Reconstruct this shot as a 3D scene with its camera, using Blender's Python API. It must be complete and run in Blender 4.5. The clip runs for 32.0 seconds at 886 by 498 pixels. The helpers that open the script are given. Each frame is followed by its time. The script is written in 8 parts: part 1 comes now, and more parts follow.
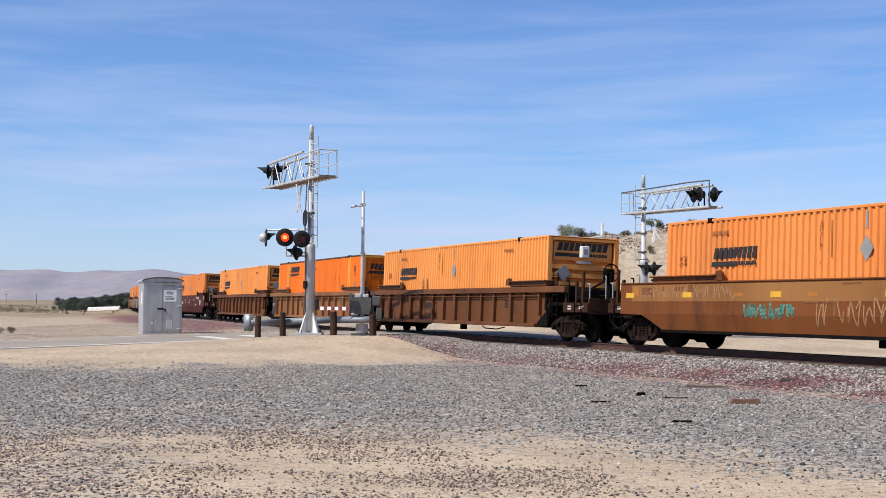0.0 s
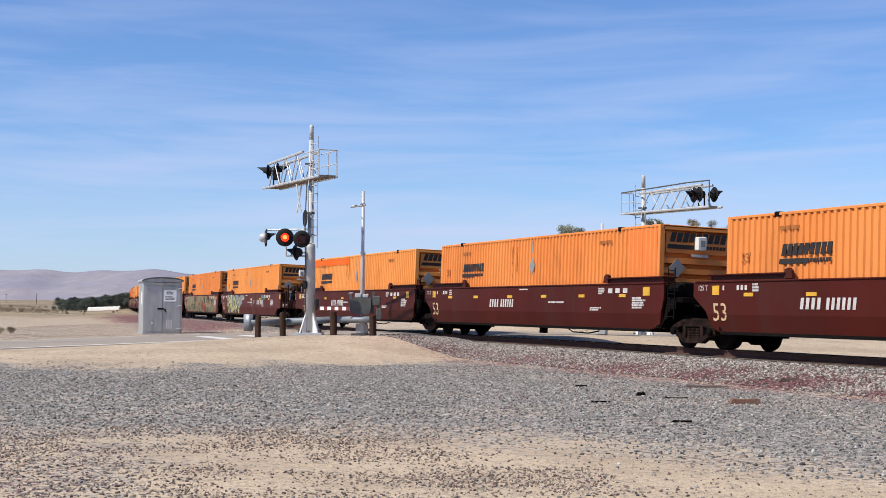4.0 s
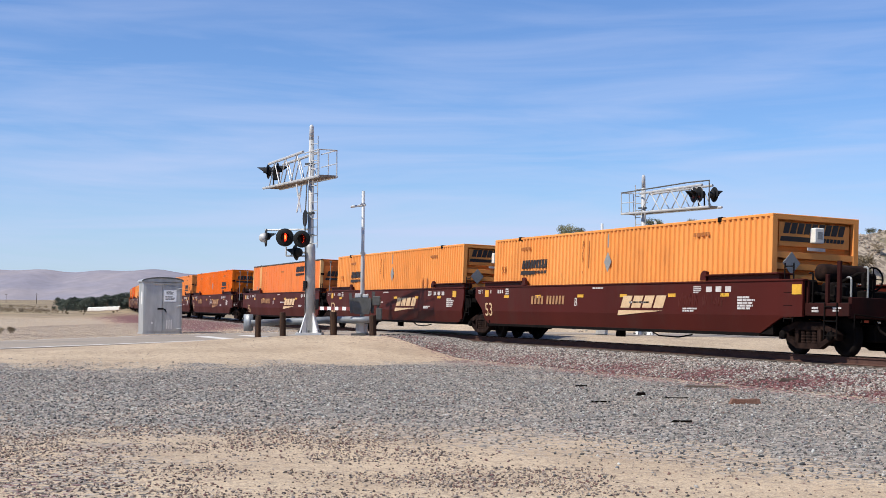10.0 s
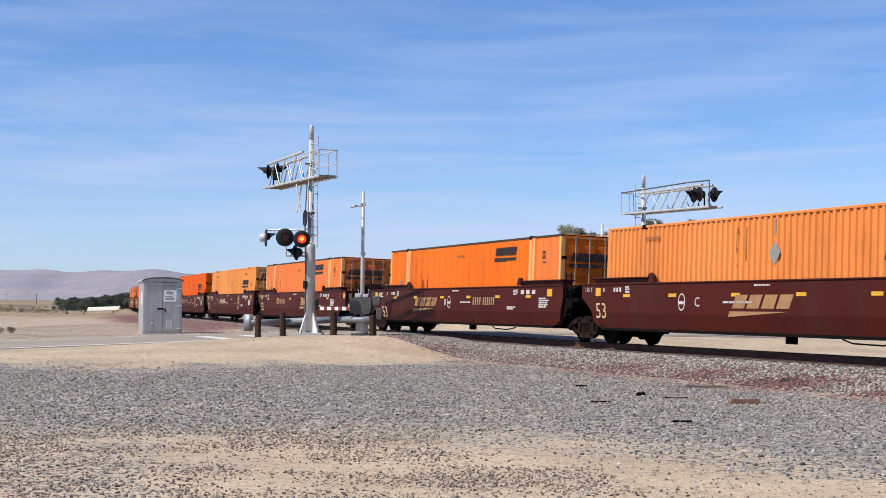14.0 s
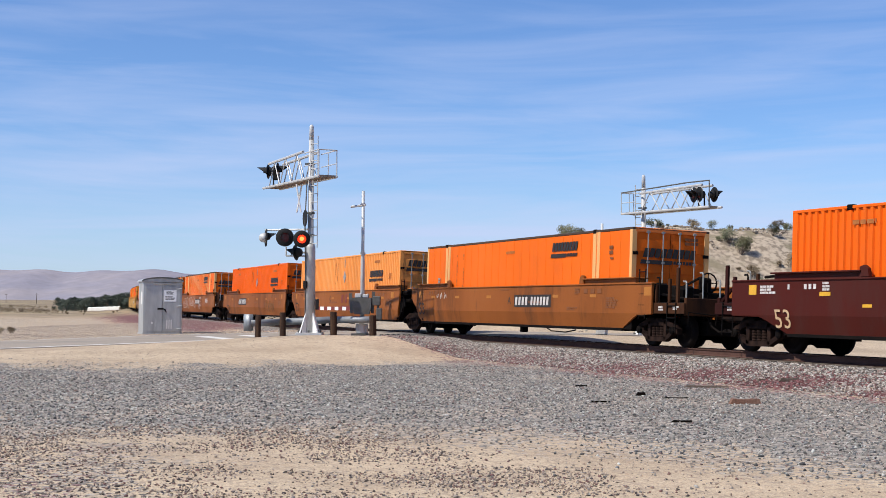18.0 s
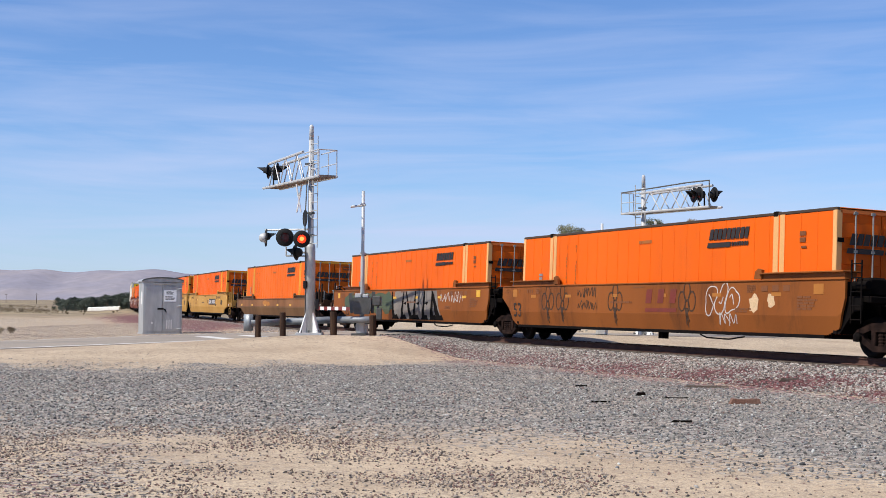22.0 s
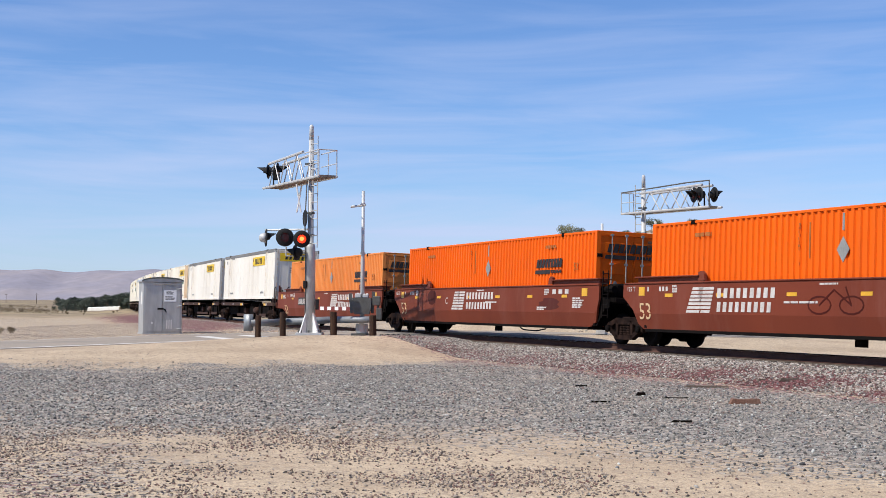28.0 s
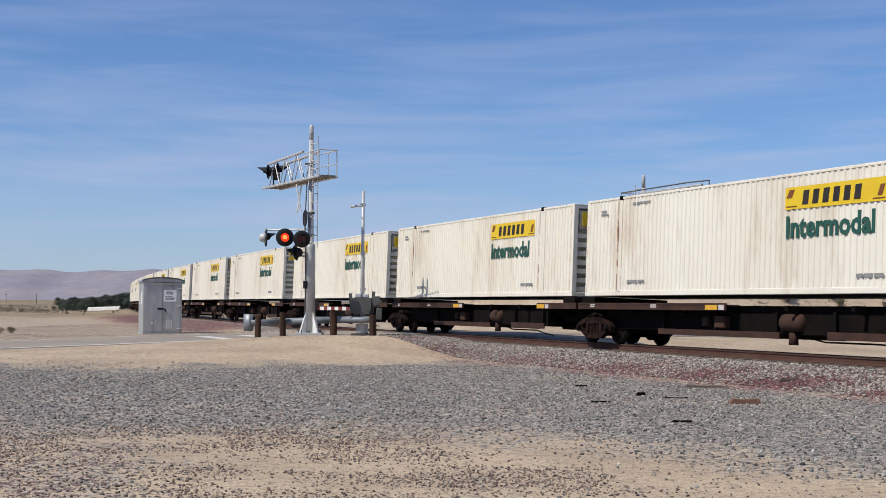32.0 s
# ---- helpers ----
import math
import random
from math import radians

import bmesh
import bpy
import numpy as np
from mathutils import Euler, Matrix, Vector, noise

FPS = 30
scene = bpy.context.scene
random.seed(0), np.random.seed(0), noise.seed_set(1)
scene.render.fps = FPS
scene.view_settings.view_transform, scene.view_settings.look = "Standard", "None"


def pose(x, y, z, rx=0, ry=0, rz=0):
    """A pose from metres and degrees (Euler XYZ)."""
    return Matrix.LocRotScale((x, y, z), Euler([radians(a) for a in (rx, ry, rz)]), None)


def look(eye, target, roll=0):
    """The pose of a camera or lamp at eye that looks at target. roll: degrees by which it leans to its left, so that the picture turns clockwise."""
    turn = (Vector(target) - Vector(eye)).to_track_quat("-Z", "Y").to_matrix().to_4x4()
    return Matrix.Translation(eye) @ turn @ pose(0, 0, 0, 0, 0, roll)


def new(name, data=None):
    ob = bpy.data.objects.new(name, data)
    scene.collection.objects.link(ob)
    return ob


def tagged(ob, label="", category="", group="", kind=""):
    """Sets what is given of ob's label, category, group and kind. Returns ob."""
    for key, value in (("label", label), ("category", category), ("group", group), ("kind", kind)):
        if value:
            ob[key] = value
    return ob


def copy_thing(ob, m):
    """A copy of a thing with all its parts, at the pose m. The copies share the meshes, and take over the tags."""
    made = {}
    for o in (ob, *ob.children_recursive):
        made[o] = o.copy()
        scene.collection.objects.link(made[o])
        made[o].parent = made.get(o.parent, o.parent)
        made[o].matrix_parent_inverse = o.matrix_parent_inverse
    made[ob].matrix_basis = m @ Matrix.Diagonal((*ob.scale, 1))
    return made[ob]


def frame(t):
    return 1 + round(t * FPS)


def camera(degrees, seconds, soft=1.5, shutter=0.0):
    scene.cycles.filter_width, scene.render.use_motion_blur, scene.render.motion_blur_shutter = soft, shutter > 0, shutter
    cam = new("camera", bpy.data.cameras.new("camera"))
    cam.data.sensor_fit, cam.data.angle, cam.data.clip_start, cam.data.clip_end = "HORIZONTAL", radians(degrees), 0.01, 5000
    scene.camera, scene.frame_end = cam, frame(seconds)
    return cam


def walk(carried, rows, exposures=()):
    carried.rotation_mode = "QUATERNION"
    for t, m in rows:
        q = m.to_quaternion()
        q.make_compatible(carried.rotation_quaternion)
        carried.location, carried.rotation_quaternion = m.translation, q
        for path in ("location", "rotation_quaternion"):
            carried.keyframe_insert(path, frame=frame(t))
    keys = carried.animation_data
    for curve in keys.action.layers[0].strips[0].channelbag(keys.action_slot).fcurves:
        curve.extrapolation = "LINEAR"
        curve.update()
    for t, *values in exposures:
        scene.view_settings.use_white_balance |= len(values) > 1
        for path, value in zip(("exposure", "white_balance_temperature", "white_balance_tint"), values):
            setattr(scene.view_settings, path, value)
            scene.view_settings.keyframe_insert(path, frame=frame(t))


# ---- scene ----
cam = camera(35.895, 32.0, soft=0.85)
EYE = (0.0, 0.0, 1.75)
VIEW = look(EYE, (0.0, 100.0, 1.75 + 100.0 * math.tan(0.041033)), 0.3268)
walk(cam, [(0.0, VIEW), (32.0, VIEW)],
     exposures=[(0.0, 0.0), (28.5, 0.0), (30.0, -0.10), (31.0, -0.22), (32.0, -0.36)])

# ---------------------------------------------------------------- world and sun
SUN_EL, SUN_AZ = radians(50.5), math.atan2(-0.47, -0.883)
world = bpy.data.worlds.new("sky")
scene.world = world
world.use_nodes = True
wn, wl = world.node_tree.nodes, world.node_tree.links
wn.clear()
w_out = wn.new("ShaderNodeOutputWorld")
w_bg = wn.new("ShaderNodeBackground")
w_bg.inputs["Strength"].default_value = 0.103
sky = wn.new("ShaderNodeTexSky")
sky.sky_type = "NISHITA"
sky.sun_disc = False
sky.sun_elevation = SUN_EL
sky.sun_rotation = math.atan2(math.cos(SUN_AZ), math.sin(SUN_AZ))
sky.altitude = 600
sky.air_density, sky.dust_density, sky.ozone_density = 1.0, 0.3, 2.0
# thin cirrus, drawn out sideways
w_co = wn.new("ShaderNodeTexCoord")
w_map = wn.new("ShaderNodeMapping")
w_map.inputs["Scale"].default_value = (1.6, 1.6, 16.0)
w_map.inputs["Rotation"].default_value = (0.0, radians(4), 0.0)
w_noise = wn.new("ShaderNodeTexNoise")
w_noise.inputs["Scale"].default_value = 2.6
w_noise.inputs["Detail"].default_value = 7.0
w_noise.inputs["Roughness"].default_value = 0.55
w_noise.inputs["Distortion"].default_value = 0.5
w_ramp = wn.new("ShaderNodeValToRGB")
w_ramp.color_ramp.elements[0].position = 0.40
w_ramp.color_ramp.elements[1].position = 0.74
w_ramp.color_ramp.elements[1].color = (0.55, 0.55, 0.55, 1)
w_mix = wn.new("ShaderNodeMixRGB")
w_mix.inputs["Color2"].default_value = (7.65, 6.75, 6.8, 1)
wl.new(w_co.outputs["Generated"], w_map.inputs["Vector"])
wl.new(w_map.outputs["Vector"], w_noise.inputs["Vector"])
wl.new(w_noise.outputs["Fac"], w_ramp.inputs["Fac"])
# the veil is thickest low over the plain
w_sep = wn.new("ShaderNodeSeparateXYZ")
w_low = wn.new("ShaderNodeMapRange")
w_low.interpolation_type = "SMOOTHSTEP"
for w_sock, w_val in (("From Min", 0.10), ("From Max", 0.24), ("To Min", 1.0), ("To Max", 0.38)):
    w_low.inputs[w_sock].default_value = w_val
w_thin = wn.new("ShaderNodeMath")
w_thin.operation = "MULTIPLY"
wl.new(w_co.outputs["Generated"], w_sep.inputs["Vector"])
wl.new(w_sep.outputs["Z"], w_low.inputs["Value"])
wl.new(w_ramp.outputs["Color"], w_thin.inputs[0])
wl.new(w_low.outputs["Result"], w_thin.inputs[1])
# pale haze close to the horizon
w_haze = wn.new("ShaderNodeMapRange")
w_haze.interpolation_type = "SMOOTHSTEP"
for w_sock, w_val in (("From Min", 0.0), ("From Max", 0.13), ("To Min", 0.36), ("To Max", 0.0)):
    w_haze.inputs[w_sock].default_value = w_val
w_both = wn.new("ShaderNodeMath")
w_both.operation = "ADD"
wl.new(w_sep.outputs["Z"], w_haze.inputs["Value"])
wl.new(w_thin.outputs["Value"], w_both.inputs[0])
wl.new(w_haze.outputs["Result"], w_both.inputs[1])
wl.new(w_both.outputs["Value"], w_mix.inputs["Fac"])
wl.new(sky.outputs["Color"], w_mix.inputs["Color1"])
w_tint = wn.new("ShaderNodeMixRGB")
w_tint.blend_type = "MULTIPLY"
w_tint.inputs["Fac"].default_value = 1.0
w_tint.inputs["Color2"].default_value = (0.745, 0.968, 1.35, 1)
wl.new(w_mix.outputs["Color"], w_tint.inputs["Color1"])
wl.new(w_tint.outputs["Color"], w_bg.inputs["Color"])
wl.new(w_bg.outputs["Background"], w_out.inputs["Surface"])

sun = new("sun", bpy.data.lights.new("sun", "SUN"))
sun.data.energy, sun.data.angle, sun.data.color = 5.5, radians(0.5), (1.0, 0.95, 0.87)
to_sun = Vector((math.cos(SUN_EL) * math.cos(SUN_AZ), math.cos(SUN_EL) * math.sin(SUN_AZ), math.sin(SUN_EL)))
sun.matrix_world = look(to_sun * 50, (0, 0, 0))

# ---------------------------------------------------------------- mesh building
class Geo:
    """Vertices and faces of one mesh, with a material slot for each face."""

    def __init__(self):
        self.v, self.f, self.m = [], [], []

    def add(self, verts, faces, slot=0):
        n = len(self.v)
        self.v.extend(verts)
        self.f.extend([tuple(n + i for i in f) for f in faces])
        self.m.extend([slot] * len(faces))
        return self

    def box(self, x0, x1, y0, y1, z0, z1, c=0.0, slot=0):
        if c <= 0:
            vs = [(x, y, z) for x in (x0, x1) for y in (y0, y1) for z in (z0, z1)]
            return self.add(vs, [(0, 1, 3, 2), (4, 6, 7, 5), (0, 4, 5, 1), (2, 3, 7, 6), (0, 2, 6, 4), (1, 5, 7, 3)], slot)
        X, Y, Z = (x0, x1), (y0, y1), (z0, z1)
        vs, idx = [], {}
        for i in (0, 1):
            for j in (0, 1):
                for k in (0, 1):
                    for a in range(3):
                        p = [X[i], Y[j], Z[k]]
                        for b, s in ((0, i), (1, j), (2, k)):
                            if b != a:
                                p[b] += c if s == 0 else -c
                        idx[(i, j, k, a)] = len(vs)
                        vs.append(tuple(p))
        fs = []
        for a in range(3):
            b, d = (a + 1) % 3, (a + 2) % 3
            for s in (0, 1):
                q = []
                for u, w in ((0, 0), (1, 0), (1, 1), (0, 1)):
                    key = [0, 0, 0]
                    key[a], key[b], key[d] = s, u, w
                    q.append(idx[(*key, a)])
                fs.append(tuple(q if s else q[::-1]))
        for a in range(3):
            b, d = (a + 1) % 3, (a + 2) % 3
            for u in (0, 1):
                for w in (0, 1):
                    k0, k1 = [0, 0, 0], [0, 0, 0]
                    k0[b] = k1[b] = u
                    k0[d] = k1[d] = w
                    k1[a] = 1
                    q = (idx[(*k0, b)], idx[(*k1, b)], idx[(*k1, d)], idx[(*k0, d)])
                    fs.append(q if u == w else q[::-1])
        for i in (0, 1):
            for j in (0, 1):
                for k in (0, 1):
                    q = (idx[(i, j, k, 0)], idx[(i, j, k, 1)], idx[(i, j, k, 2)])
                    fs.append(q if (i + j + k) % 2 else q[::-1])
        return self.add(vs, fs, slot)

    def prism(self, poly, axis, a0, a1, slot=0):
        """A polygon pulled along an axis: poly in (y, z), (x, z) or (x, y)."""
        def at(p, a):
            return {"x": (a, p[0], p[1]), "y": (p[0], a, p[1]), "z": (p[0], p[1], a)}[axis]
        n = len(poly)
        vs = [at(p, a0) for p in poly] + [at(p, a1) for p in poly]
        fs = [tuple(range(n))[::-1], tuple(range(n, 2 * n))] + [(i, (i + 1) % n, n + (i + 1) % n, n + i) for i in range(n)]
        return self.add(vs, fs, slot)

    def tube(self, p, q, r, n=8, r2=None, slot=0):
        """A round bar from p to q."""
        p, q = Vector(p), Vector(q)
        w = (q - p).normalized()
        a = w.orthogonal().normalized()
        b = w.cross(a)
        vs = []
        for c, rad in ((p, r), (q, r if r2 is None else r2)):
            for i in range(n):
                t = 2 * math.pi * i / n
                vs.append(tuple(c + rad * (math.cos(t) * a + math.sin(t) * b)))
        fs = [tuple(range(n))[::-1], tuple(range(n, 2 * n))] + [(i, (i + 1) % n, n + (i + 1) % n, n + i) for i in range(n)]
        return self.add(vs, fs, slot)

    def path(self, pts, r, n=6, slot=0):
        for p, q in zip(pts[:-1], pts[1:]):
            self.tube(p, q, r, n, slot=slot)
        return self

    def lathe(self, profile, centre, way, n=20, slot=0):
        """Turns (radius, distance along way) pairs about an axis."""
        c, w = Vector(centre), Vector(way).normalized()
        a = w.orthogonal().normalized()
        b = w.cross(a)
        vs, fs = [], []
        for rad, h in profile:
            for i in range(n):
                t = 2 * math.pi * i / n
                vs.append(tuple(c + h * w + rad * (math.cos(t) * a + math.sin(t) * b)))
        for k in range(len(profile) - 1):
            for i in range(n):
                j = (i + 1) % n
                fs.append((k * n + i, k * n + j, (k + 1) * n + j, (k + 1) * n + i))
        fs.append(tuple(range(n))[::-1])
        fs.append(tuple(range((len(profile) - 1) * n, len(profile) * n)))
        return self.add(vs, fs, slot)

    def mesh(self, name, mats, smooth=False):
        me = bpy.data.meshes.new(name)
        me.from_pydata(self.v, [], self.f)
        for m in (mats if isinstance(mats, (list, tuple)) else [mats]):
            me.materials.append(m)
        if any(self.m):
            me.polygons.foreach_set("material_index", self.m)
        if smooth:
            me.shade_smooth()
        me.update()
        return me


def part(name, geo, material, parent, label="", smooth=False):
    """One mesh under a thing or under a part. geo may be a Geo or a finished mesh."""
    me = geo.mesh(name, material, smooth) if isinstance(geo, Geo) else geo
    ob = new(name, me)
    ob.parent = parent
    if label:
        ob["label"] = label
    return ob


def thing(name, m, label, category, group="", kind=""):
    ob = new(name)
    ob.empty_display_size = 0.3
    ob.matrix_basis = m
    return tagged(ob, label, category, group, kind)


# ---------------------------------------------------------------- materials
def material(name, colour, rough=0.6, metal=0.0, second=None, scale=3.0, amount=0.5, grain=40.0, grain_amount=0.12,
             bump=0.15, streak=None, stain=None, stain_amount=0.0, per_object=0.0, coat=0.0, emit=None, spec=0.3):
    """Paint, metal, wood or earth: a base colour that drifts to a second one, fine grain, stains and relief."""
    mt = bpy.data.materials.new(name)
    mt.use_nodes = True
    n, l = mt.node_tree.nodes, mt.node_tree.links
    bsdf = n["Principled BSDF"]
    co = n.new("ShaderNodeTexCoord")
    mp = n.new("ShaderNodeMapping")
    l.new(co.outputs["Object"], mp.inputs["Vector"])
    if streak:
        mp.inputs["Scale"].default_value = streak
    big = n.new("ShaderNodeTexNoise")
    big.inputs["Scale"].default_value, big.inputs["Detail"].default_value = scale, 5.0
    l.new(mp.outputs["Vector"], big.inputs["Vector"])
    ramp = n.new("ShaderNodeMapRange")
    ramp.inputs["From Min"].default_value, ramp.inputs["From Max"].default_value = 0.35, 0.7
    ramp.inputs["To Max"].default_value = amount
    l.new(big.outputs["Fac"], ramp.inputs["Value"])
    mix = n.new("ShaderNodeMixRGB")
    mix.inputs["Color1"].default_value = (*colour, 1)
    mix.inputs["Color2"].default_value = (*(second or [c * 0.7 for c in colour]), 1)
    l.new(ramp.outputs["Result"], mix.inputs["Fac"])
    fine = n.new("ShaderNodeTexNoise")
    fine.inputs["Scale"].default_value, fine.inputs["Detail"].default_value = grain, 4.0
    l.new(co.outputs["Object"], fine.inputs["Vector"])
    fr = n.new("ShaderNodeMapRange")
    fr.inputs["From Min"].default_value, fr.inputs["From Max"].default_value = 0.3, 0.7
    fr.inputs["To Min"].default_value, fr.inputs["To Max"].default_value = 1 - grain_amount, 1 + grain_amount
    l.new(fine.outputs["Fac"], fr.inputs["Value"])
    mul = n.new("ShaderNodeMixRGB")
    mul.blend_type = "MULTIPLY"
    mul.inputs["Fac"].default_value = 1.0
    l.new(mix.outputs["Color"], mul.inputs["Color1"])
    l.new(fr.outputs["Result"], mul.inputs["Color2"])
    last = mul.outputs["Color"]
    if stain:
        st = n.new("ShaderNodeTexNoise")
        st.inputs["Scale"].default_value, st.inputs["Detail"].default_value, st.inputs["Roughness"].default_value = scale * 1.7, 9.0, 0.7
        l.new(mp.outputs["Vector"], st.inputs["Vector"])
        sr = n.new("ShaderNodeMapRange")
        sr.inputs["From Min"].default_value, sr.inputs["From Max"].default_value = 0.53, 0.68
        sr.inputs["To Max"].default_value = stain_amount
        l.new(st.outputs["Fac"], sr.inputs["Value"])
        sm = n.new("ShaderNodeMixRGB")
        sm.inputs["Color2"].default_value = (*stain, 1)
        l.new(sr.outputs["Result"], sm.inputs["Fac"])
        l.new(last, sm.inputs["Color1"])
        last = sm.outputs["Color"]
    if per_object:
        oi = n.new("ShaderNodeObjectInfo")
        om = n.new("ShaderNodeMapRange")
        om.inputs["To Min"].default_value, om.inputs["To Max"].default_value = 1 - per_object, 1 + per_object
        l.new(oi.outputs["Random"], om.inputs["Value"])
        pm = n.new("ShaderNodeMixRGB")
        pm.blend_type = "MULTIPLY"
        pm.inputs["Fac"].default_value = 1.0
        l.new(last, pm.inputs["Color1"])
        l.new(om.outputs["Result"], pm.inputs["Color2"])
        last = pm.outputs["Color"]
    l.new(last, bsdf.inputs["Base Color"])
    bsdf.inputs["Metallic"].default_value = metal
    rr = n.new("ShaderNodeMapRange")
    rr.inputs["To Min"].default_value, rr.inputs["To Max"].default_value = max(rough - 0.12, 0.05), min(rough + 0.12, 1.0)
    l.new(big.outputs["Fac"], rr.inputs["Value"])
    l.new(rr.outputs["Result"], bsdf.inputs["Roughness"])
    bsdf.inputs["Coat Weight"].default_value = coat
    bsdf.inputs["Specular IOR Level"].default_value = spec
    if bump:
        bp = n.new("ShaderNodeBump")
        bp.inputs["Strength"].default_value, bp.inputs["Distance"].default_value = bump, 0.01
        l.new(fine.outputs["Fac"], bp.inputs["Height"])
        l.new(bp.outputs["Normal"], bsdf.inputs["Normal"])
    if emit:
        bsdf.inputs["Emission Color"].default_value = (*emit[0], 1)
        bsdf.inputs["Emission Strength"].default_value = emit[1]
    return mt


# ---------------------------------------------------------------- the line of the track
def track_table():
    """The centre line: its curve tightens towards the crossing. Arc length, x, y and heading."""
    s = np.arange(-1100.0, 70.25, 0.25)
    bend = 0.00126039 + 5.12e-6 * np.maximum(s, -185.0)
    i0 = int(np.argmin(np.abs(s)))
    step = 0.25 * 0.5 * (bend[1:] + bend[:-1])
    turn = np.concatenate([[0.0], np.cumsum(step)])
    a = -1.19633498 + turn - turn[i0]
    mid = 0.5 * (a[1:] + a[:-1])
    x = np.concatenate([[0.0], np.cumsum(0.25 * np.cos(mid))])
    y = np.concatenate([[0.0], np.cumsum(0.25 * np.sin(mid))])
    return s, x - x[i0] + 0.68631, y - y[i0] + 54.21766, a


TS, TX, TY, TA = track_table()
RAIL_Z = 0.60
CANT = radians(2.0)


def track_at(s, side=0.0):
    """x, y and heading on the line; side is metres to the near side."""
    a = float(np.interp(s, TS, TA))
    return (float(np.interp(s, TS, TX)) + side * math.sin(a), float(np.interp(s, TS, TY)) - side * math.cos(a), a)


def travelled(t):
    """How far the train has rolled after t seconds."""
    q = t / 16.0
    return t * (21.9862 + q * (-0.000098 + q * (-0.186389 + q * (0.677758 + q * (-0.424202 + q * 0.0779325)))))


def car_pose(s):
    """The pose of a vehicle whose middle is at s, resting on its two trucks, leaning with the cant."""
    x0, y0, _ = track_at(s - 9.6)
    x1, y1, _ = track_at(s + 9.6)
    a = math.atan2(y1 - y0, x1 - x0)
    return Matrix.Translation(((x0 + x1) / 2, (y0 + y1) / 2, RAIL_Z)) @ Matrix.Rotation(a, 4, "Z") @ Matrix.Rotation(-CANT, 4, "X")

# ---------------------------------------------------------------- ground
def smooth(a, b, v):
    t = np.clip((v - a) / (b - a), 0, 1)
    return t * t * (3 - 2 * t)


ROAD_P, ROAD_W = np.array((-7.87, 49.84)), np.array((math.cos(radians(30)), math.sin(radians(30))))
ROAD_N = np.array((-ROAD_W[1], ROAD_W[0]))
ROAD_WIDE = 8.0


def road_coords(x, y):
    """Along the near edge of the road, and across it to the far side."""
    dx, dy = x - ROAD_P[0], y - ROAD_P[1]
    return dx * ROAD_W[0] + dy * ROAD_W[1], dx * ROAD_N[0] + dy * ROAD_N[1]


def road_z(u):
    """Height of the road along its length: it climbs to the rails."""
    return np.interp(u, [-60, -25, -8, 0, 6, 11, 16, 24, 60], [0.0, 0.05, 0.22, 0.45, 0.56, 0.60, 0.57, 0.40, 0.2])


_k = np.arange(0, len(TS), 8)
LX, LY, LS = TX[_k], TY[_k], TS[_k]


def track_coords(x, y):
    """Arc length and distance from the centre line (positive on the near side) of many points."""
    x, y = np.asarray(x, float).ravel(), np.asarray(y, float).ravel()
    s, side = np.empty(len(x)), np.empty(len(x))
    for i in range(0, len(x), 20000):
        j = slice(i, i + 20000)
        d2 = (x[j, None] - LX[None]) ** 2 + (y[j, None] - LY[None]) ** 2
        k = d2.argmin(1)
        a = np.interp(LS[k], TS, TA)
        dx, dy = x[j] - LX[k], y[j] - LY[k]
        s[j] = LS[k] + dx * np.cos(a) + dy * np.sin(a)
        side[j] = dx * np.sin(a) - dy * np.cos(a)
    return s, side


def wave(x, y, f, seed):
    """A soft pattern of bumps from a few sines."""
    r = np.random.RandomState(seed)
    z = 0
    for i in range(7):
        a, p = r.rand() * 6.28, r.rand() * 6.28
        g = f * (0.6 + 1.2 * r.rand())
        z = z + np.sin((x * math.cos(a) + y * math.sin(a)) * g + p)
    return z / 4.5


def hill(x, y):
    """The cut bank and the desert rise behind the track."""
    top = 7.5 * smooth(0, 14, y - (88 + 0.22 * np.abs(x - 14))) * smooth(-7, 14, x - (y - 95) * 0.05)
    low = 2.6 * smooth(0, 9, x - 24 - (y - 66) * 0.2) * smooth(62, 72, y)
    rough = 1 + 0.10 * wave(x, y, 0.22, 5) + 0.05 * wave(x, y, 0.7, 6)
    return np.maximum(top, low) * rough


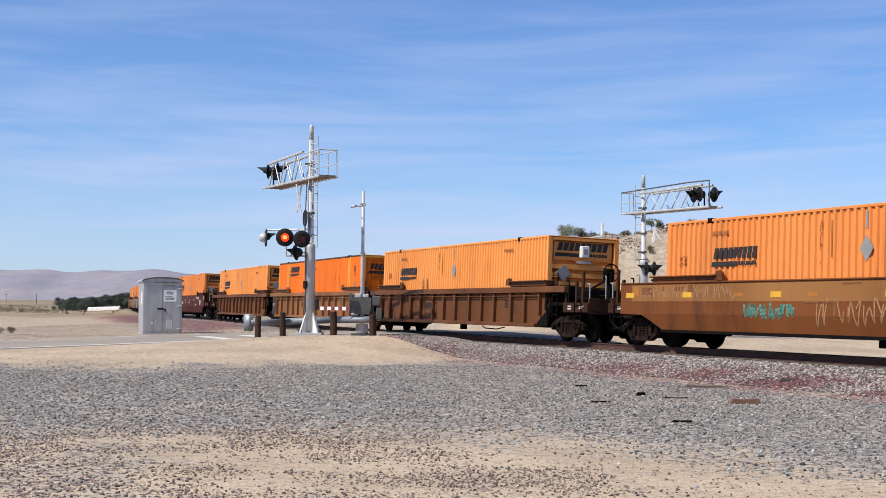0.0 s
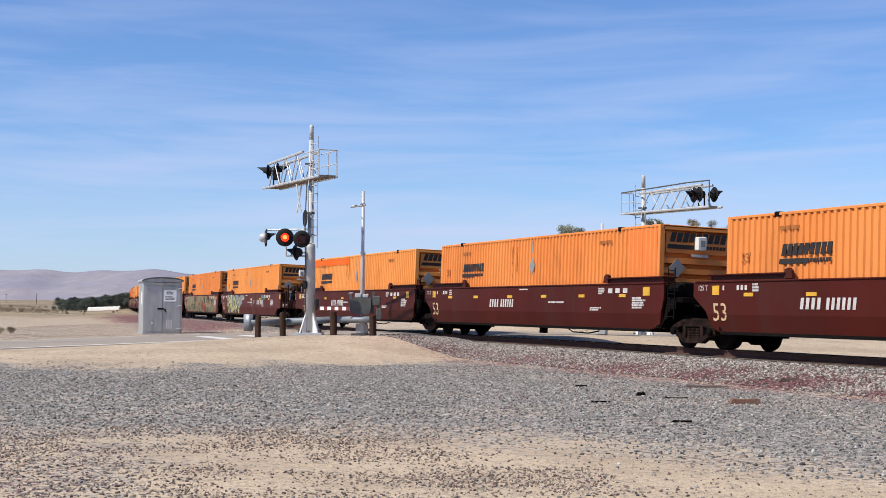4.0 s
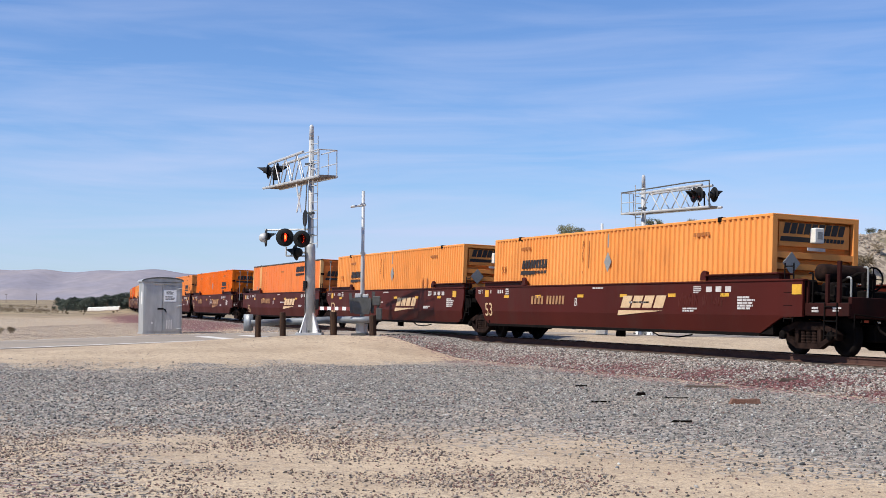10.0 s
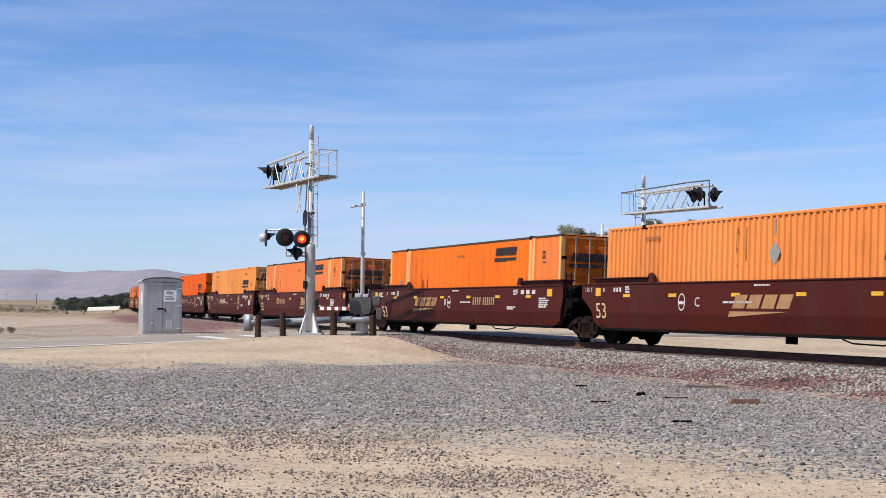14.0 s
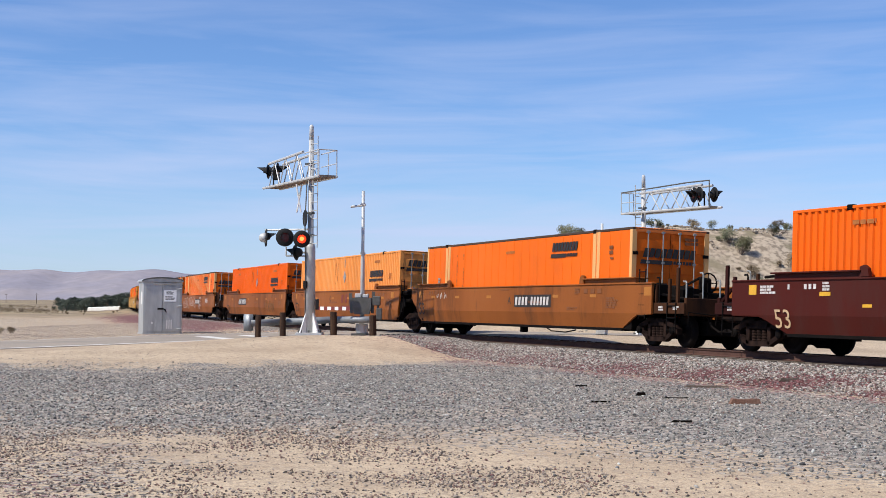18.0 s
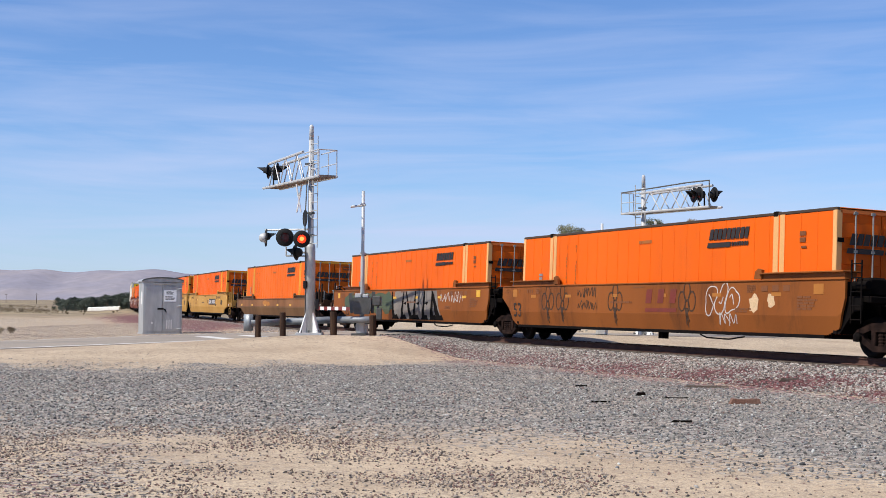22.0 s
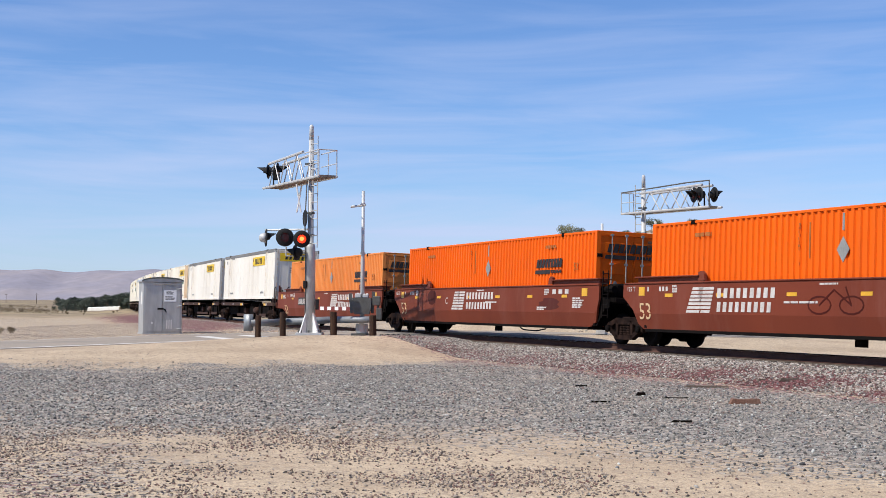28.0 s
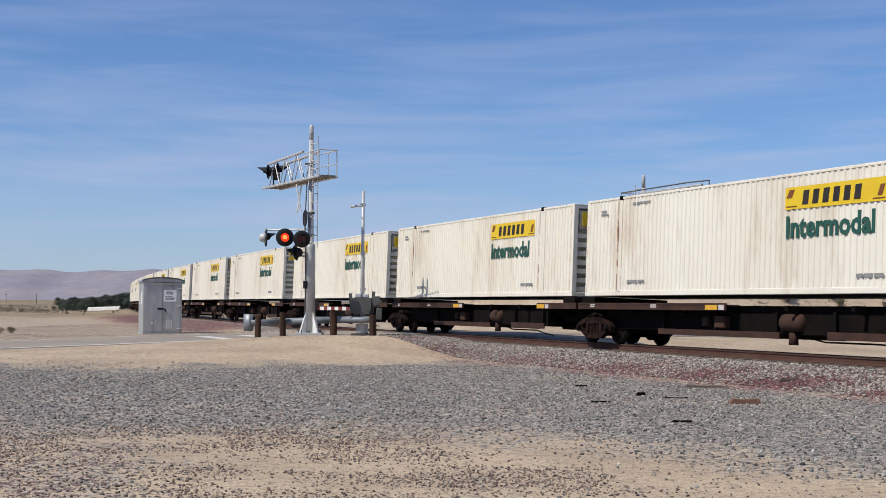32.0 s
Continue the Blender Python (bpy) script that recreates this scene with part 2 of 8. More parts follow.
def height(x, y):
    x, y = np.asarray(x, float), np.asarray(y, float)
    shape = x.shape
    x, y = x.ravel(), y.ravel()
    s, side = track_coords(x, y)
    a = np.abs(side)
    bed = np.interp(a, [0, 1.75, 4.6, 9], [0.40, 0.40, 0.02, 0.0])
    bed = bed + 0.25 * smooth(14, 3, a) * smooth(-12, -40, s)
    u, v = road_coords(x, y)
    rz = road_z(u)
    off = np.maximum(np.maximum(-v - 3.2, v - ROAD_WIDE - 3.5), 0)
    bank = np.maximum(rz - 0.035, 0.0) * smooth(9.0, 0.0, off)
    mound = 0.16 * np.exp(-((x + 4.6) / 3.4) ** 2 - ((y - 49.6) / 2.2) ** 2)
    on = (v > 0.1) & (v < ROAD_WIDE + 0.3)
    z = np.maximum(bed, bank) + mound * (~on)
    z = z + (0.85 * smooth(170, 320, y) + 6.0 * smooth(400, 2600, y)) * smooth(12, 45, a) * smooth(20, -20, x)
    z = z + hill(x, y) + 0.03 * wave(x, y, 0.5, 1) * ((v < -2.5) | (v > ROAD_WIDE + 1)) * (a > 4.0) + 0.25 * wave(x, y, 0.05, 2) * smooth(60, 200, np.hypot(x, y)) * (a > 14)
    z = np.where(on & (a > 2.2), np.minimum(z, rz - 0.05), z)
    z = np.where((a < 1.75), np.minimum(z, 0.40), z)
    return z.reshape(shape)


def steps(lo, hi, d0, centre, grow):
    """Grid lines: d0 apart about a centre band, wider and wider away from it."""
    out, p, d = [centre[0]], centre[0], d0
    while p > lo:
        d *= grow
        p -= d
        out.append(p)
    out = out[::-1]
    out += list(np.arange(centre[0] + d0, centre[1], d0))
    p, d = centre[1], d0
    out.append(p)
    while p < hi:
        d *= grow
        p += d
        out.append(p)
    return np.array(out)


GX = steps(-3500, 3500, 0.32, (-22, 24), 1.10)
GY = steps(-60, 4500, 0.32, (11, 66), 1.05)
gx, gy = np.meshgrid(GX, GY)
gz = height(gx, gy)


def zones(x, y):
    """Where grey gravel, red cinders and pale ballast lie."""
    s, side = track_coords(x, y)
    n1, n2 = wave(x, y, 0.55, 11), wave(x, y, 1.9, 12)
    u, v = road_coords(x, y)
    near = np.where(x > 0.5, 20.2 - 1.25 * (x - 0.5), 20.2) + 2.2 * n1 + 1.1 * n2
    far = 37.6 + 1.9 * n1 + 1.1 * n2 + np.where(x > -6, (x + 6) * 0.6, 0)
    gravel = smooth(-4.2, 2.2, y - near) * smooth(2.2, -1.6, y - far) * smooth(3.4, 4.8, side)
    gravel = np.maximum(gravel, 0.34 * (v > ROAD_WIDE + 0.3) * smooth(170, 140, y) * (x < 0))
    gravel = np.maximum(gravel, 0.6 * smooth(-0.3, 0.9, n1 + 0.6 * n2 - 0.28 * (x + 3.5)) * smooth(21, 18, y) * smooth(3.0, -4.0, x))
    red = np.clip(0.8 + 0.6 * wave(x, y, 1.3, 71), 0.1, 1.1) * np.exp(-((side - 3.9 - 0.25 * n1) / (1.15 + 0.2 * n2)) ** 2) * smooth(-8, -2, s) * (0.75 + 0.3 * n2) * (0.42 + 0.58 * smooth(2, 14, s))
    red = np.maximum(red, smooth(8.5, 4.5, side + 0.8 * n1) * smooth(1.8, 2.6, side) * smooth(-22, -32, s))
    red = np.maximum(red, 0.27 * smooth(0.0, 0.8, 0.5 - n1 + 0.4 * n2) * smooth(-0.5, -4.0, x) * smooth(18.5, 14, y))
    ballast = smooth(3.7, 3.0, np.abs(side) + 0.3 * n2)
    return np.clip(gravel, 0, 1), np.clip(red, 0, 1), np.clip(ballast, 0, 1), smooth(135, 185, y + 12 * n1) * smooth(6, -14, x)


def hill_face(x, y):
    """Where rubble and low scrub cover the bank, above its smooth sandy foot."""
    h = hill(x, y)
    return smooth(2.2, 4.0, h + 0.8 * wave(x, y, 0.35, 61) + 0.5 * wave(x, y, 1.2, 62)) * (y > 70) * (0.45 + 0.55 * smooth(10, 28, x))


zg, zr, zb, zf = zones(gx.ravel(), gy.ravel())
ny, nx = gx.shape
me = bpy.data.meshes.new("ground")
verts = np.stack([gx.ravel(), gy.ravel(), gz.ravel()], 1)
i = (np.arange(ny - 1)[:, None] * nx + np.arange(nx - 1)[None]).ravel()
quads = np.stack([i, i + 1, i + nx + 1, i + nx], 1)
me.vertices.add(len(verts))
me.vertices.foreach_set("co", verts.ravel())
me.loops.add(quads.size)
me.loops.foreach_set("vertex_index", quads.ravel())
me.polygons.add(len(quads))
me.polygons.foreach_set("loop_start", np.arange(len(quads)) * 4)
me.update(calc_edges=True)
me.shade_smooth()
scree = hill_face(gx.ravel(), gy.ravel())
att = me.attributes.new("scree", "FLOAT", "POINT")
att.data.foreach_set("value", scree.astype(np.float32))
att = me.attributes.new("zone", "FLOAT_COLOR", "POINT")
att.data.foreach_set("color", np.stack([zg, zr, zb, zf], 1).astype(np.float32).ravel())


def ground_material():
    mt = bpy.data.materials.new("desert_ground")
    mt.use_nodes = True
    n, l = mt.node_tree.nodes, mt.node_tree.links
    bsdf = n["Principled BSDF"]
    bsdf.inputs["Roughness"].default_value = 0.95
    bsdf.inputs["Specular IOR Level"].default_value = 0.15
    co = n.new("ShaderNodeTexCoord")
    at = n.new("ShaderNodeAttribute")
    at.attribute_name = "zone"
    sep = n.new("ShaderNodeSeparateColor")
    l.new(at.outputs["Color"], sep.inputs["Color"])

    def noise_tex(scale, detail=5.0):
        t = n.new("ShaderNodeTexNoise")
        t.inputs["Scale"].default_value, t.inputs["Detail"].default_value = scale, detail
        l.new(co.outputs["Object"], t.inputs["Vector"])
        return t

    def mix(a, b, fac, mode="MIX"):
        t = n.new("ShaderNodeMixRGB")
        t.blend_type = mode
        for sock, val in (("Color1", a), ("Color2", b), ("Fac", fac)):
            if isinstance(val, (tuple, float)):
                t.inputs[sock].default_value = val if isinstance(val, float) else (*val, 1)
            else:
                l.new(val, t.inputs[sock])
        return t.outputs["Color"]

    def ranged(v, a, b, lo=0.0, hi=1.0):
        t = n.new("ShaderNodeMapRange")
        for sock, val in (("From Min", a), ("From Max", b), ("To Min", lo), ("To Max", hi)):
            t.inputs[sock].default_value = val
        l.new(v, t.inputs["Value"])
        return t.outputs["Result"]

    cells = n.new("ShaderNodeTexVoronoi")
    cells.inputs["Scale"].default_value = 17.0
    l.new(co.outputs["Object"], cells.inputs["Vector"])
    tone = n.new("ShaderNodeSeparateColor")
    l.new(cells.outputs["Color"], tone.inputs["Color"])
    stone = ranged(tone.outputs["Red"], 0.0, 1.0, 0.4, 1.6)
    broad, small = noise_tex(0.35), noise_tex(5.0)
    sand = mix((0.52, 0.405, 0.275), (0.40, 0.305, 0.205), ranged(broad.outputs["Fac"], 0.4, 0.65))
    sand = mix(sand, (0.20, 0.155, 0.12), ranged(small.outputs["Fac"], 0.52, 0.68, 0.0, 0.5))
    speck, dust = noise_tex(16.0), noise_tex(42.0, 3.0)
    sand = mix(sand, (0.17, 0.13, 0.105), ranged(speck.outputs["Fac"], 0.53, 0.66, 0.0, 0.5))
    sand = mix(sand, (0.21, 0.165, 0.135), ranged(dust.outputs["Fac"], 0.52, 0.62, 0.0, 0.5))
    sand = mix(sand, (0.58, 0.48, 0.36), ranged(dust.outputs["Fac"], 0.44, 0.36, 0.0, 0.6))
    grey = mix((0.25, 0.225, 0.195), (0.33, 0.275, 0.22), ranged(broad.outputs["Fac"], 0.45, 0.7))
    grey = mix(grey, stone, 1.0, "MULTIPLY")
    red = mix((0.165, 0.085, 0.082), stone, 1.0, "MULTIPLY")
    pale = mix((0.22, 0.195, 0.17), stone, 1.0, "MULTIPLY")
    # edges of the zones break up stone by stone
    jitter = ranged(tone.outputs["Green"], 0.0, 1.0, -0.42, 0.42)

    def edge(sock):
        t = n.new("ShaderNodeMath")
        t.operation = "ADD"
        l.new(sock, t.inputs[0])
        l.new(jitter, t.inputs[1])
        return ranged(t.outputs["Value"], 0.4, 0.6)

    col = mix(sand, grey, edge(sep.outputs["Red"]))
    col = mix(col, pale, edge(sep.outputs["Blue"]))
    col = mix(col, red, edge(sep.outputs["Green"]))
    grass = mix((0.34, 0.27, 0.165), (0.25, 0.195, 0.12), ranged(broad.outputs["Fac"], 0.42, 0.6))
    far_n = noise_tex(0.02)
    grass = mix(grass, (0.24, 0.185, 0.13), ranged(far_n.outputs["Fac"], 0.45, 0.55))
    tuft = noise_tex(0.12, 7.0)
    grass = mix(grass, (0.17, 0.135, 0.09), ranged(tuft.outputs["Fac"], 0.50, 0.60, 0.0, 0.75))
    col = mix(col, grass, at.outputs["Alpha"])
    # rubble and dry growth on the bank
    hill_at = n.new("ShaderNodeAttribute")
    hill_at.attribute_name = "scree"
    rub = noise_tex(2.6, 9.0)
    lump = noise_tex(0.55, 6.0)
    bank = mix((0.42, 0.345, 0.26), (0.20, 0.16, 0.12), ranged(rub.outputs["Fac"], 0.44, 0.60))
    bank = mix(bank, (0.16, 0.14, 0.085), ranged(lump.outputs["Fac"], 0.50, 0.64, 0.0, 0.85))
    col = mix(col, bank, hill_at.outputs["Fac"])
    l.new(col, bsdf.inputs["Base Color"])
    bp = n.new("ShaderNodeBump")
    bp.inputs["Strength"].default_value, bp.inputs["Distance"].default_value = 0.8, 0.03
    hsum = mix(cells.outputs["Distance"], small.outputs["Fac"], 0.5)
    l.new(hsum, bp.inputs["Height"])
    l.new(bp.outputs["Normal"], bsdf.inputs["Normal"])
    return mt


me.materials.append(ground_material())
ground = tagged(new("ground", me), "dry desert ground of sand, grey gravel and red cinders", "ground", kind="structure")

# ---------------------------------------------------------------- track and road
RUST = material("rusty_steel", (0.034, 0.017, 0.012), 0.85, 0.0, (0.075, 0.034, 0.021), 2.0, 0.8, 60, 0.25, 0.3)
RAILRUST = material("red_brown_rail_rust", (0.105, 0.056, 0.043), 0.9, 0.0, (0.07, 0.036, 0.028), 2.0, 0.8, 60, 0.25, 0.3, spec=0.1)
RAILTOP = material("polished_rail_head", (0.45, 0.43, 0.41), 0.28, 1.0, (0.3, 0.25, 0.2), 2.0, 0.5, 90, 0.1, 0.05)
TIE = material("weathered_tie_timber", (0.10, 0.075, 0.058), 0.9, 0, (0.17, 0.14, 0.11), 4, 0.8, 30, 0.3, 0.4, streak=(0.3, 4, 4))
ASPHALT = material("worn_asphalt", (0.265, 0.228, 0.192), 0.92, 0, (0.34, 0.292, 0.235), 0.35, 0.9, 60, 0.2, 0.4, streak=(0.5, 1.6, 1.0), stain=(0.36, 0.30, 0.23), stain_amount=0.5, spec=0.1)
LINE = material("road_paint_white", (0.66, 0.64, 0.60), 0.8, 0, (0.42, 0.39, 0.35), 3, 0.8, 40, 0.15, 0.2)


def swept(profile, s0, s1, ds, z0, side=0.0, cant=True):
    """A profile of (side, height) pairs swept along the track."""
    g = Geo()
    ss = np.arange(s0, s1 + ds, ds)
    n = len(profile)
    vs = []
    for s in ss:
        for p, h in profile:
            x, y, a = track_at(s, side + p)
            vs.append((x, y, z0 + h + (math.sin(CANT) * (side + p) if cant else 0)))
    fs = [(k * n + i, k * n + (i + 1) % n, (k + 1) * n + (i + 1) % n, (k + 1) * n + i) for k in range(len(ss) - 1) for i in range(n)]
    fs += [tuple(range(n)), tuple(range((len(ss) - 1) * n, len(ss) * n))[::-1]]
    return g.add(vs, fs)


track = thing("railway_track", Matrix.Identity(4), "single railway track with rusty rails on pale ballast", "railway track", kind="structure")
WEB = [(-0.07, -0.18), (-0.07, -0.165), (-0.012, -0.145), (-0.012, -0.045), (-0.036, -0.035), (-0.036, -0.004),
       (0.036, -0.004), (0.036, -0.035), (0.012, -0.045), (0.012, -0.145), (0.07, -0.165), (0.07, -0.18)]
HEADTOP = [(-0.034, -0.003), (-0.028, 0.0), (0.028, 0.0), (0.034, -0.003)]
for sd in (0.755, -0.755):
    rail = part("rail", swept(WEB, -420, 60, 3.0, RAIL_Z, sd), RAILRUST, track, "rusty steel rail")
    part("rail_head", swept(HEADTOP, -420, 60, 3.0, RAIL_Z, sd), RAILTOP, rail, "bright worn running surface")
g_tie = Geo().box(-0.115, 0.115, -1.3, 1.3, -0.36, -0.185, 0.012)
tie_mesh = g_tie.mesh("tie", TIE)
for k in range(150):
    s = -46 + k * 0.52
    if -9.5 < s < 0.5:
        continue
    x, y, a = track_at(s)
    t = new("tie", tie_mesh)
    t.parent = track
    t.matrix_basis = Matrix.Translation((x, y, RAIL_Z)) @ Matrix.Rotation(a + random.uniform(-0.01, 0.01), 4, "Z") @ Matrix.Rotation(-CANT, 4, "X")

g = Geo()
us = np.arange(-90, 70, 1.5)
vs = []
for u in us:
    for v in (0.0, 2.0, 4.0, 6.0, ROAD_WIDE):
        p = ROAD_P + ROAD_W * u + ROAD_N * v
        vs.append((p[0], p[1], float(road_z(u)) + 0.02 - 0.01 * abs(v - 4)))
    for v in (ROAD_WIDE, 0.0):
        p = ROAD_P + ROAD_W * u + ROAD_N * v
        vs.append((p[0], p[1], float(road_z(u)) - 0.2))
fs = [(k * 7 + i, k * 7 + (i + 1) % 7, (k + 1) * 7 + (i + 1) % 7, (k + 1) * 7 + i) for k in range(len(us) - 1) for i in range(7)]
road = new("road", g.add(vs, fs).mesh("road", ASPHALT))
tagged(road, "worn grey two-lane asphalt road over the railway", "road", kind="structure")


def paint_line(name, u0, u1, v0, v1):
    g = Geo()
    uu = np.linspace(u0, u1, max(2, int((u1 - u0) / 1.5) + 1))
    vs = []
    for u in uu:
        for v, dz in ((v0, 0.024), (v1, 0.024), (v1, 0.015), (v0, 0.015)):
            p = ROAD_P + ROAD_W * u + ROAD_N * v
            z = float(np.interp(u, us, [float(road_z(q)) for q in us])) + dz - 0.01 * abs(v - 4)
            vs.append((p[0], p[1], z))
    fs = [(k * 4 + i, k * 4 + (i + 1) % 4, (k + 1) * 4 + (i + 1) % 4, (k + 1) * 4 + i) for k in range(len(uu) - 1) for i in range(4)]
    fs += [(0, 1, 2, 3), tuple(range(len(vs) - 4, len(vs)))[::-1]]
    return part(name, g.add(vs, fs), LINE, road, "worn white road marking")


paint_line("edge_line", -90, 3.0, 0.22, 0.52)
paint_line("edge_line", -90, 60, ROAD_WIDE - 0.3, ROAD_WIDE - 0.15)
paint_line("stop_line", 0.2, 0.75, 0.4, 3.9)
paint_line("stop_line", 2.0, 2.5, 0.4, 3.9)

# ---------------------------------------------------------------- train: paints
def paint(name, c, second, rough=0.55, stain=(0.16, 0.07, 0.03), stain_amount=0.25, **kw):
    kw.setdefault("spec", 0.14)
    return material(name, c, rough, 0.0, second, 0.9, 0.7, 55, 0.07, 0.05, (0.5, 0.5, 0.14), stain, stain_amount, **kw)


PEACH = paint("faded_peach_orange_paint", (0.76, 0.305, 0.082), (0.72, 0.255, 0.058))
MIDOR = paint("orange_paint", (0.70, 0.250, 0.066), (0.67, 0.20, 0.045))
VIVID = paint("bright_orange_paint", (0.75, 0.118, 0.004), (0.69, 0.102, 0.004), stain_amount=0.12)
AMBER = paint("amber_orange_paint", (0.74, 0.150, 0.007), (0.70, 0.128, 0.006))
FLAME = paint("flame_orange_paint", (0.74, 0.130, 0.006), (0.69, 0.113, 0.005), stain_amount=0.15)
SALMON = paint("sunburnt_salmon_paint", (0.67, 0.155, 0.030), (0.70, 0.195, 0.048))
CREAM = paint("bare_cream_primer", (0.72, 0.40, 0.16), (0.62, 0.30, 0.10))
GOLD = paint("yellow_orange_post_paint", (0.68, 0.30, 0.035), (0.6, 0.24, 0.03))
MAROON = paint("maroon_paint", (0.070, 0.0110, 0.0068), (0.050, 0.0098, 0.0066), stain=(0.055, 0.024, 0.018), stain_amount=0.55, spec=0.1)
PLUM = paint("faded_maroon_paint", (0.092, 0.021, 0.015), (0.07, 0.02, 0.016), stain=(0.16, 0.09, 0.06), stain_amount=0.4, spec=0.1)
UMBER = paint("umber_brown_paint", (0.19, 0.062, 0.018), (0.12, 0.038, 0.012), stain=(0.05, 0.022, 0.012), stain_amount=0.75, spec=0.1)
BROWN = paint("rusty_yellow_brown_paint", (0.265, 0.082, 0.018), (0.175, 0.053, 0.013), stain=(0.06, 0.025, 0.013), stain_amount=0.75, spec=0.1)
RIBBROWN = paint("grimy_brown_paint", (0.15, 0.058, 0.022), (0.09, 0.034, 0.015), stain=(0.06, 0.027, 0.015), stain_amount=0.75, spec=0.1)
RIBTAN = paint("faded_tan_brown_paint", (0.30, 0.135, 0.045), (0.20, 0.085, 0.028), stain=(0.10, 0.045, 0.02), stain_amount=0.6, spec=0.1)
RIBMID = paint("weathered_brown_paint", (0.26, 0.115, 0.045), (0.17, 0.07, 0.028), stain=(0.08, 0.035, 0.018), stain_amount=0.7, spec=0.1)
DARKBROWN = paint("soot_brown_paint", (0.17, 0.085, 0.032), (0.10, 0.048, 0.02), stain=(0.05, 0.028, 0.016), stain_amount=0.6)
YELLOW = paint("railcar_yellow_paint", (0.50, 0.27, 0.062), (0.43, 0.22, 0.05), stain=(0.22, 0.11, 0.03), stain_amount=0.35)
OCHRE = paint("worn_ochre_paint", (0.44, 0.175, 0.035), (0.31, 0.115, 0.026), stain=(0.12, 0.055, 0.02), stain_amount=0.6)
BRICK = paint("red_brown_paint", (0.175, 0.040, 0.020), (0.125, 0.031, 0.018), stain=(0.20, 0.075, 0.055), stain_amount=0.4, spec=0.1)
BOXWHITE = paint("aged_white_paint", (0.76, 0.72, 0.61), (0.68, 0.62, 0.50), stain=(0.40, 0.28, 0.17), stain_amount=0.45)
COOLWHITE = paint("cool_white_paint", (0.74, 0.71, 0.63), (0.66, 0.62, 0.53), stain=(0.42, 0.34, 0.25), stain_amount=0.4)
RUSTPATCH = paint("rust_streaked_white_paint", (0.66, 0.55, 0.40), (0.52, 0.33, 0.18), stain=(0.30, 0.10, 0.03), stain_amount=1.0)
GRIMY = {}


def grimy(mat):
    """The same paint under years of brake dust, as on every car's end."""
    if mat.name not in GRIMY:
        c = {"maroon_paint": (0.033, 0.009, 0.007), "faded_maroon_paint": (0.04, 0.012, 0.010), "rusty_yellow_brown_paint": (0.055, 0.022, 0.010), "umber_brown_paint": (0.045, 0.018, 0.009), "grimy_brown_paint": (0.05, 0.022, 0.012),
             "weathered_brown_paint": (0.10, 0.045, 0.02), "soot_brown_paint": (0.045, 0.024, 0.014), "railcar_yellow_paint": (0.34, 0.18, 0.045), "worn_ochre_paint": (0.34, 0.15, 0.04), "red_brown_paint": (0.10, 0.028, 0.017)}[mat.name]
        GRIMY[mat.name] = paint("dusty_" + mat.name, c, tuple(v * 0.6 for v in c), 0.8, (0.012, 0.008, 0.007), 0.9, spec=0.08)
    return GRIMY[mat.name]


DARKRAIL = paint("sooty_rail_paint", (0.075, 0.05, 0.035), (0.045, 0.033, 0.026), spec=0.1)
GREYRAIL = paint("dull_grey_rail_paint", (0.20, 0.20, 0.19), (0.14, 0.135, 0.13))
# blacker than soot itself: the deep shade under the cars is in this colour
SOOT_SHADE = material("sooty_shade_black", (0.0045, 0.0036, 0.0033), 0.95, 0.0, (0.011, 0.0075, 0.006), 3, 0.8, 50, 0.3, 0.25, spec=0.08)
TRUCKSTEEL = material("dusty_cast_steel", (0.008, 0.0042, 0.0033), 0.95, 0.0, (0.036, 0.019, 0.0135), 3.5, 0.9, 50, 0.3, 0.3, spec=0.1)
TREAD = material("worn_wheel_steel", (0.006, 0.0042, 0.0036), 0.8, 0.0, (0.014, 0.008, 0.006), 4, 0.6, 60, 0.2, 0.1, spec=0.12)
BLACKPAINT = material("black_stencil_paint", (0.02, 0.018, 0.017), 0.6, 0, (0.05, 0.035, 0.028), 3, 0.5, 50, 0.2, 0.0)
FAINTINK = material("faded_brown_stencil", (0.30, 0.095, 0.022), 0.65, 0, (0.40, 0.14, 0.03), 4, 0.8, 50, 0.2, 0.0)
SOOTINK = material("thin_black_spray_paint", (0.045, 0.024, 0.014), 0.65, 0, (0.09, 0.045, 0.02), 4, 0.6, 50, 0.2, 0.0)
BROWNINK = material("brown_stencil_paint", (0.16, 0.055, 0.018), 0.65, 0, (0.22, 0.08, 0.025), 4, 0.6, 50, 0.2, 0.0)
WHITEPAINT = material("white_stencil_paint", (0.56, 0.53, 0.49), 0.65, 0, (0.36, 0.30, 0.27), 4, 0.6, 50, 0.2, 0.0)
REFLECT = material("yellow_reflector", (0.66, 0.36, 0.03), 0.4, 0, (0.52, 0.27, 0.02), 5, 0.6, 50, 0.1, 0.0)
SIGNYELLOW = material("yellow_sign_panel", (0.72, 0.50, 0.02), 0.5, 0, (0.6, 0.38, 0.02), 2, 0.6, 50, 0.1, 0.0)
TAN = material("faded_tan_lettering", (0.36, 0.20, 0.085), 0.65, 0, (0.26, 0.12, 0.06), 4, 0.7, 50, 0.2, 0.0)
BUFF = material("buff_lettering", (0.60, 0.42, 0.24), 0.65, 0, (0.48, 0.3, 0.16), 4, 0.6, 50, 0.2, 0.0)
DARKRED = material("dark_red_lettering", (0.17, 0.028, 0.018), 0.65, 0, (0.12, 0.03, 0.02), 4, 0.7, 50, 0.2, 0.0)
GREENINK = material("dark_green_lettering", (0.015, 0.075, 0.055), 0.6, 0, (0.03, 0.10, 0.07), 4, 0.5, 50, 0.2, 0.0)
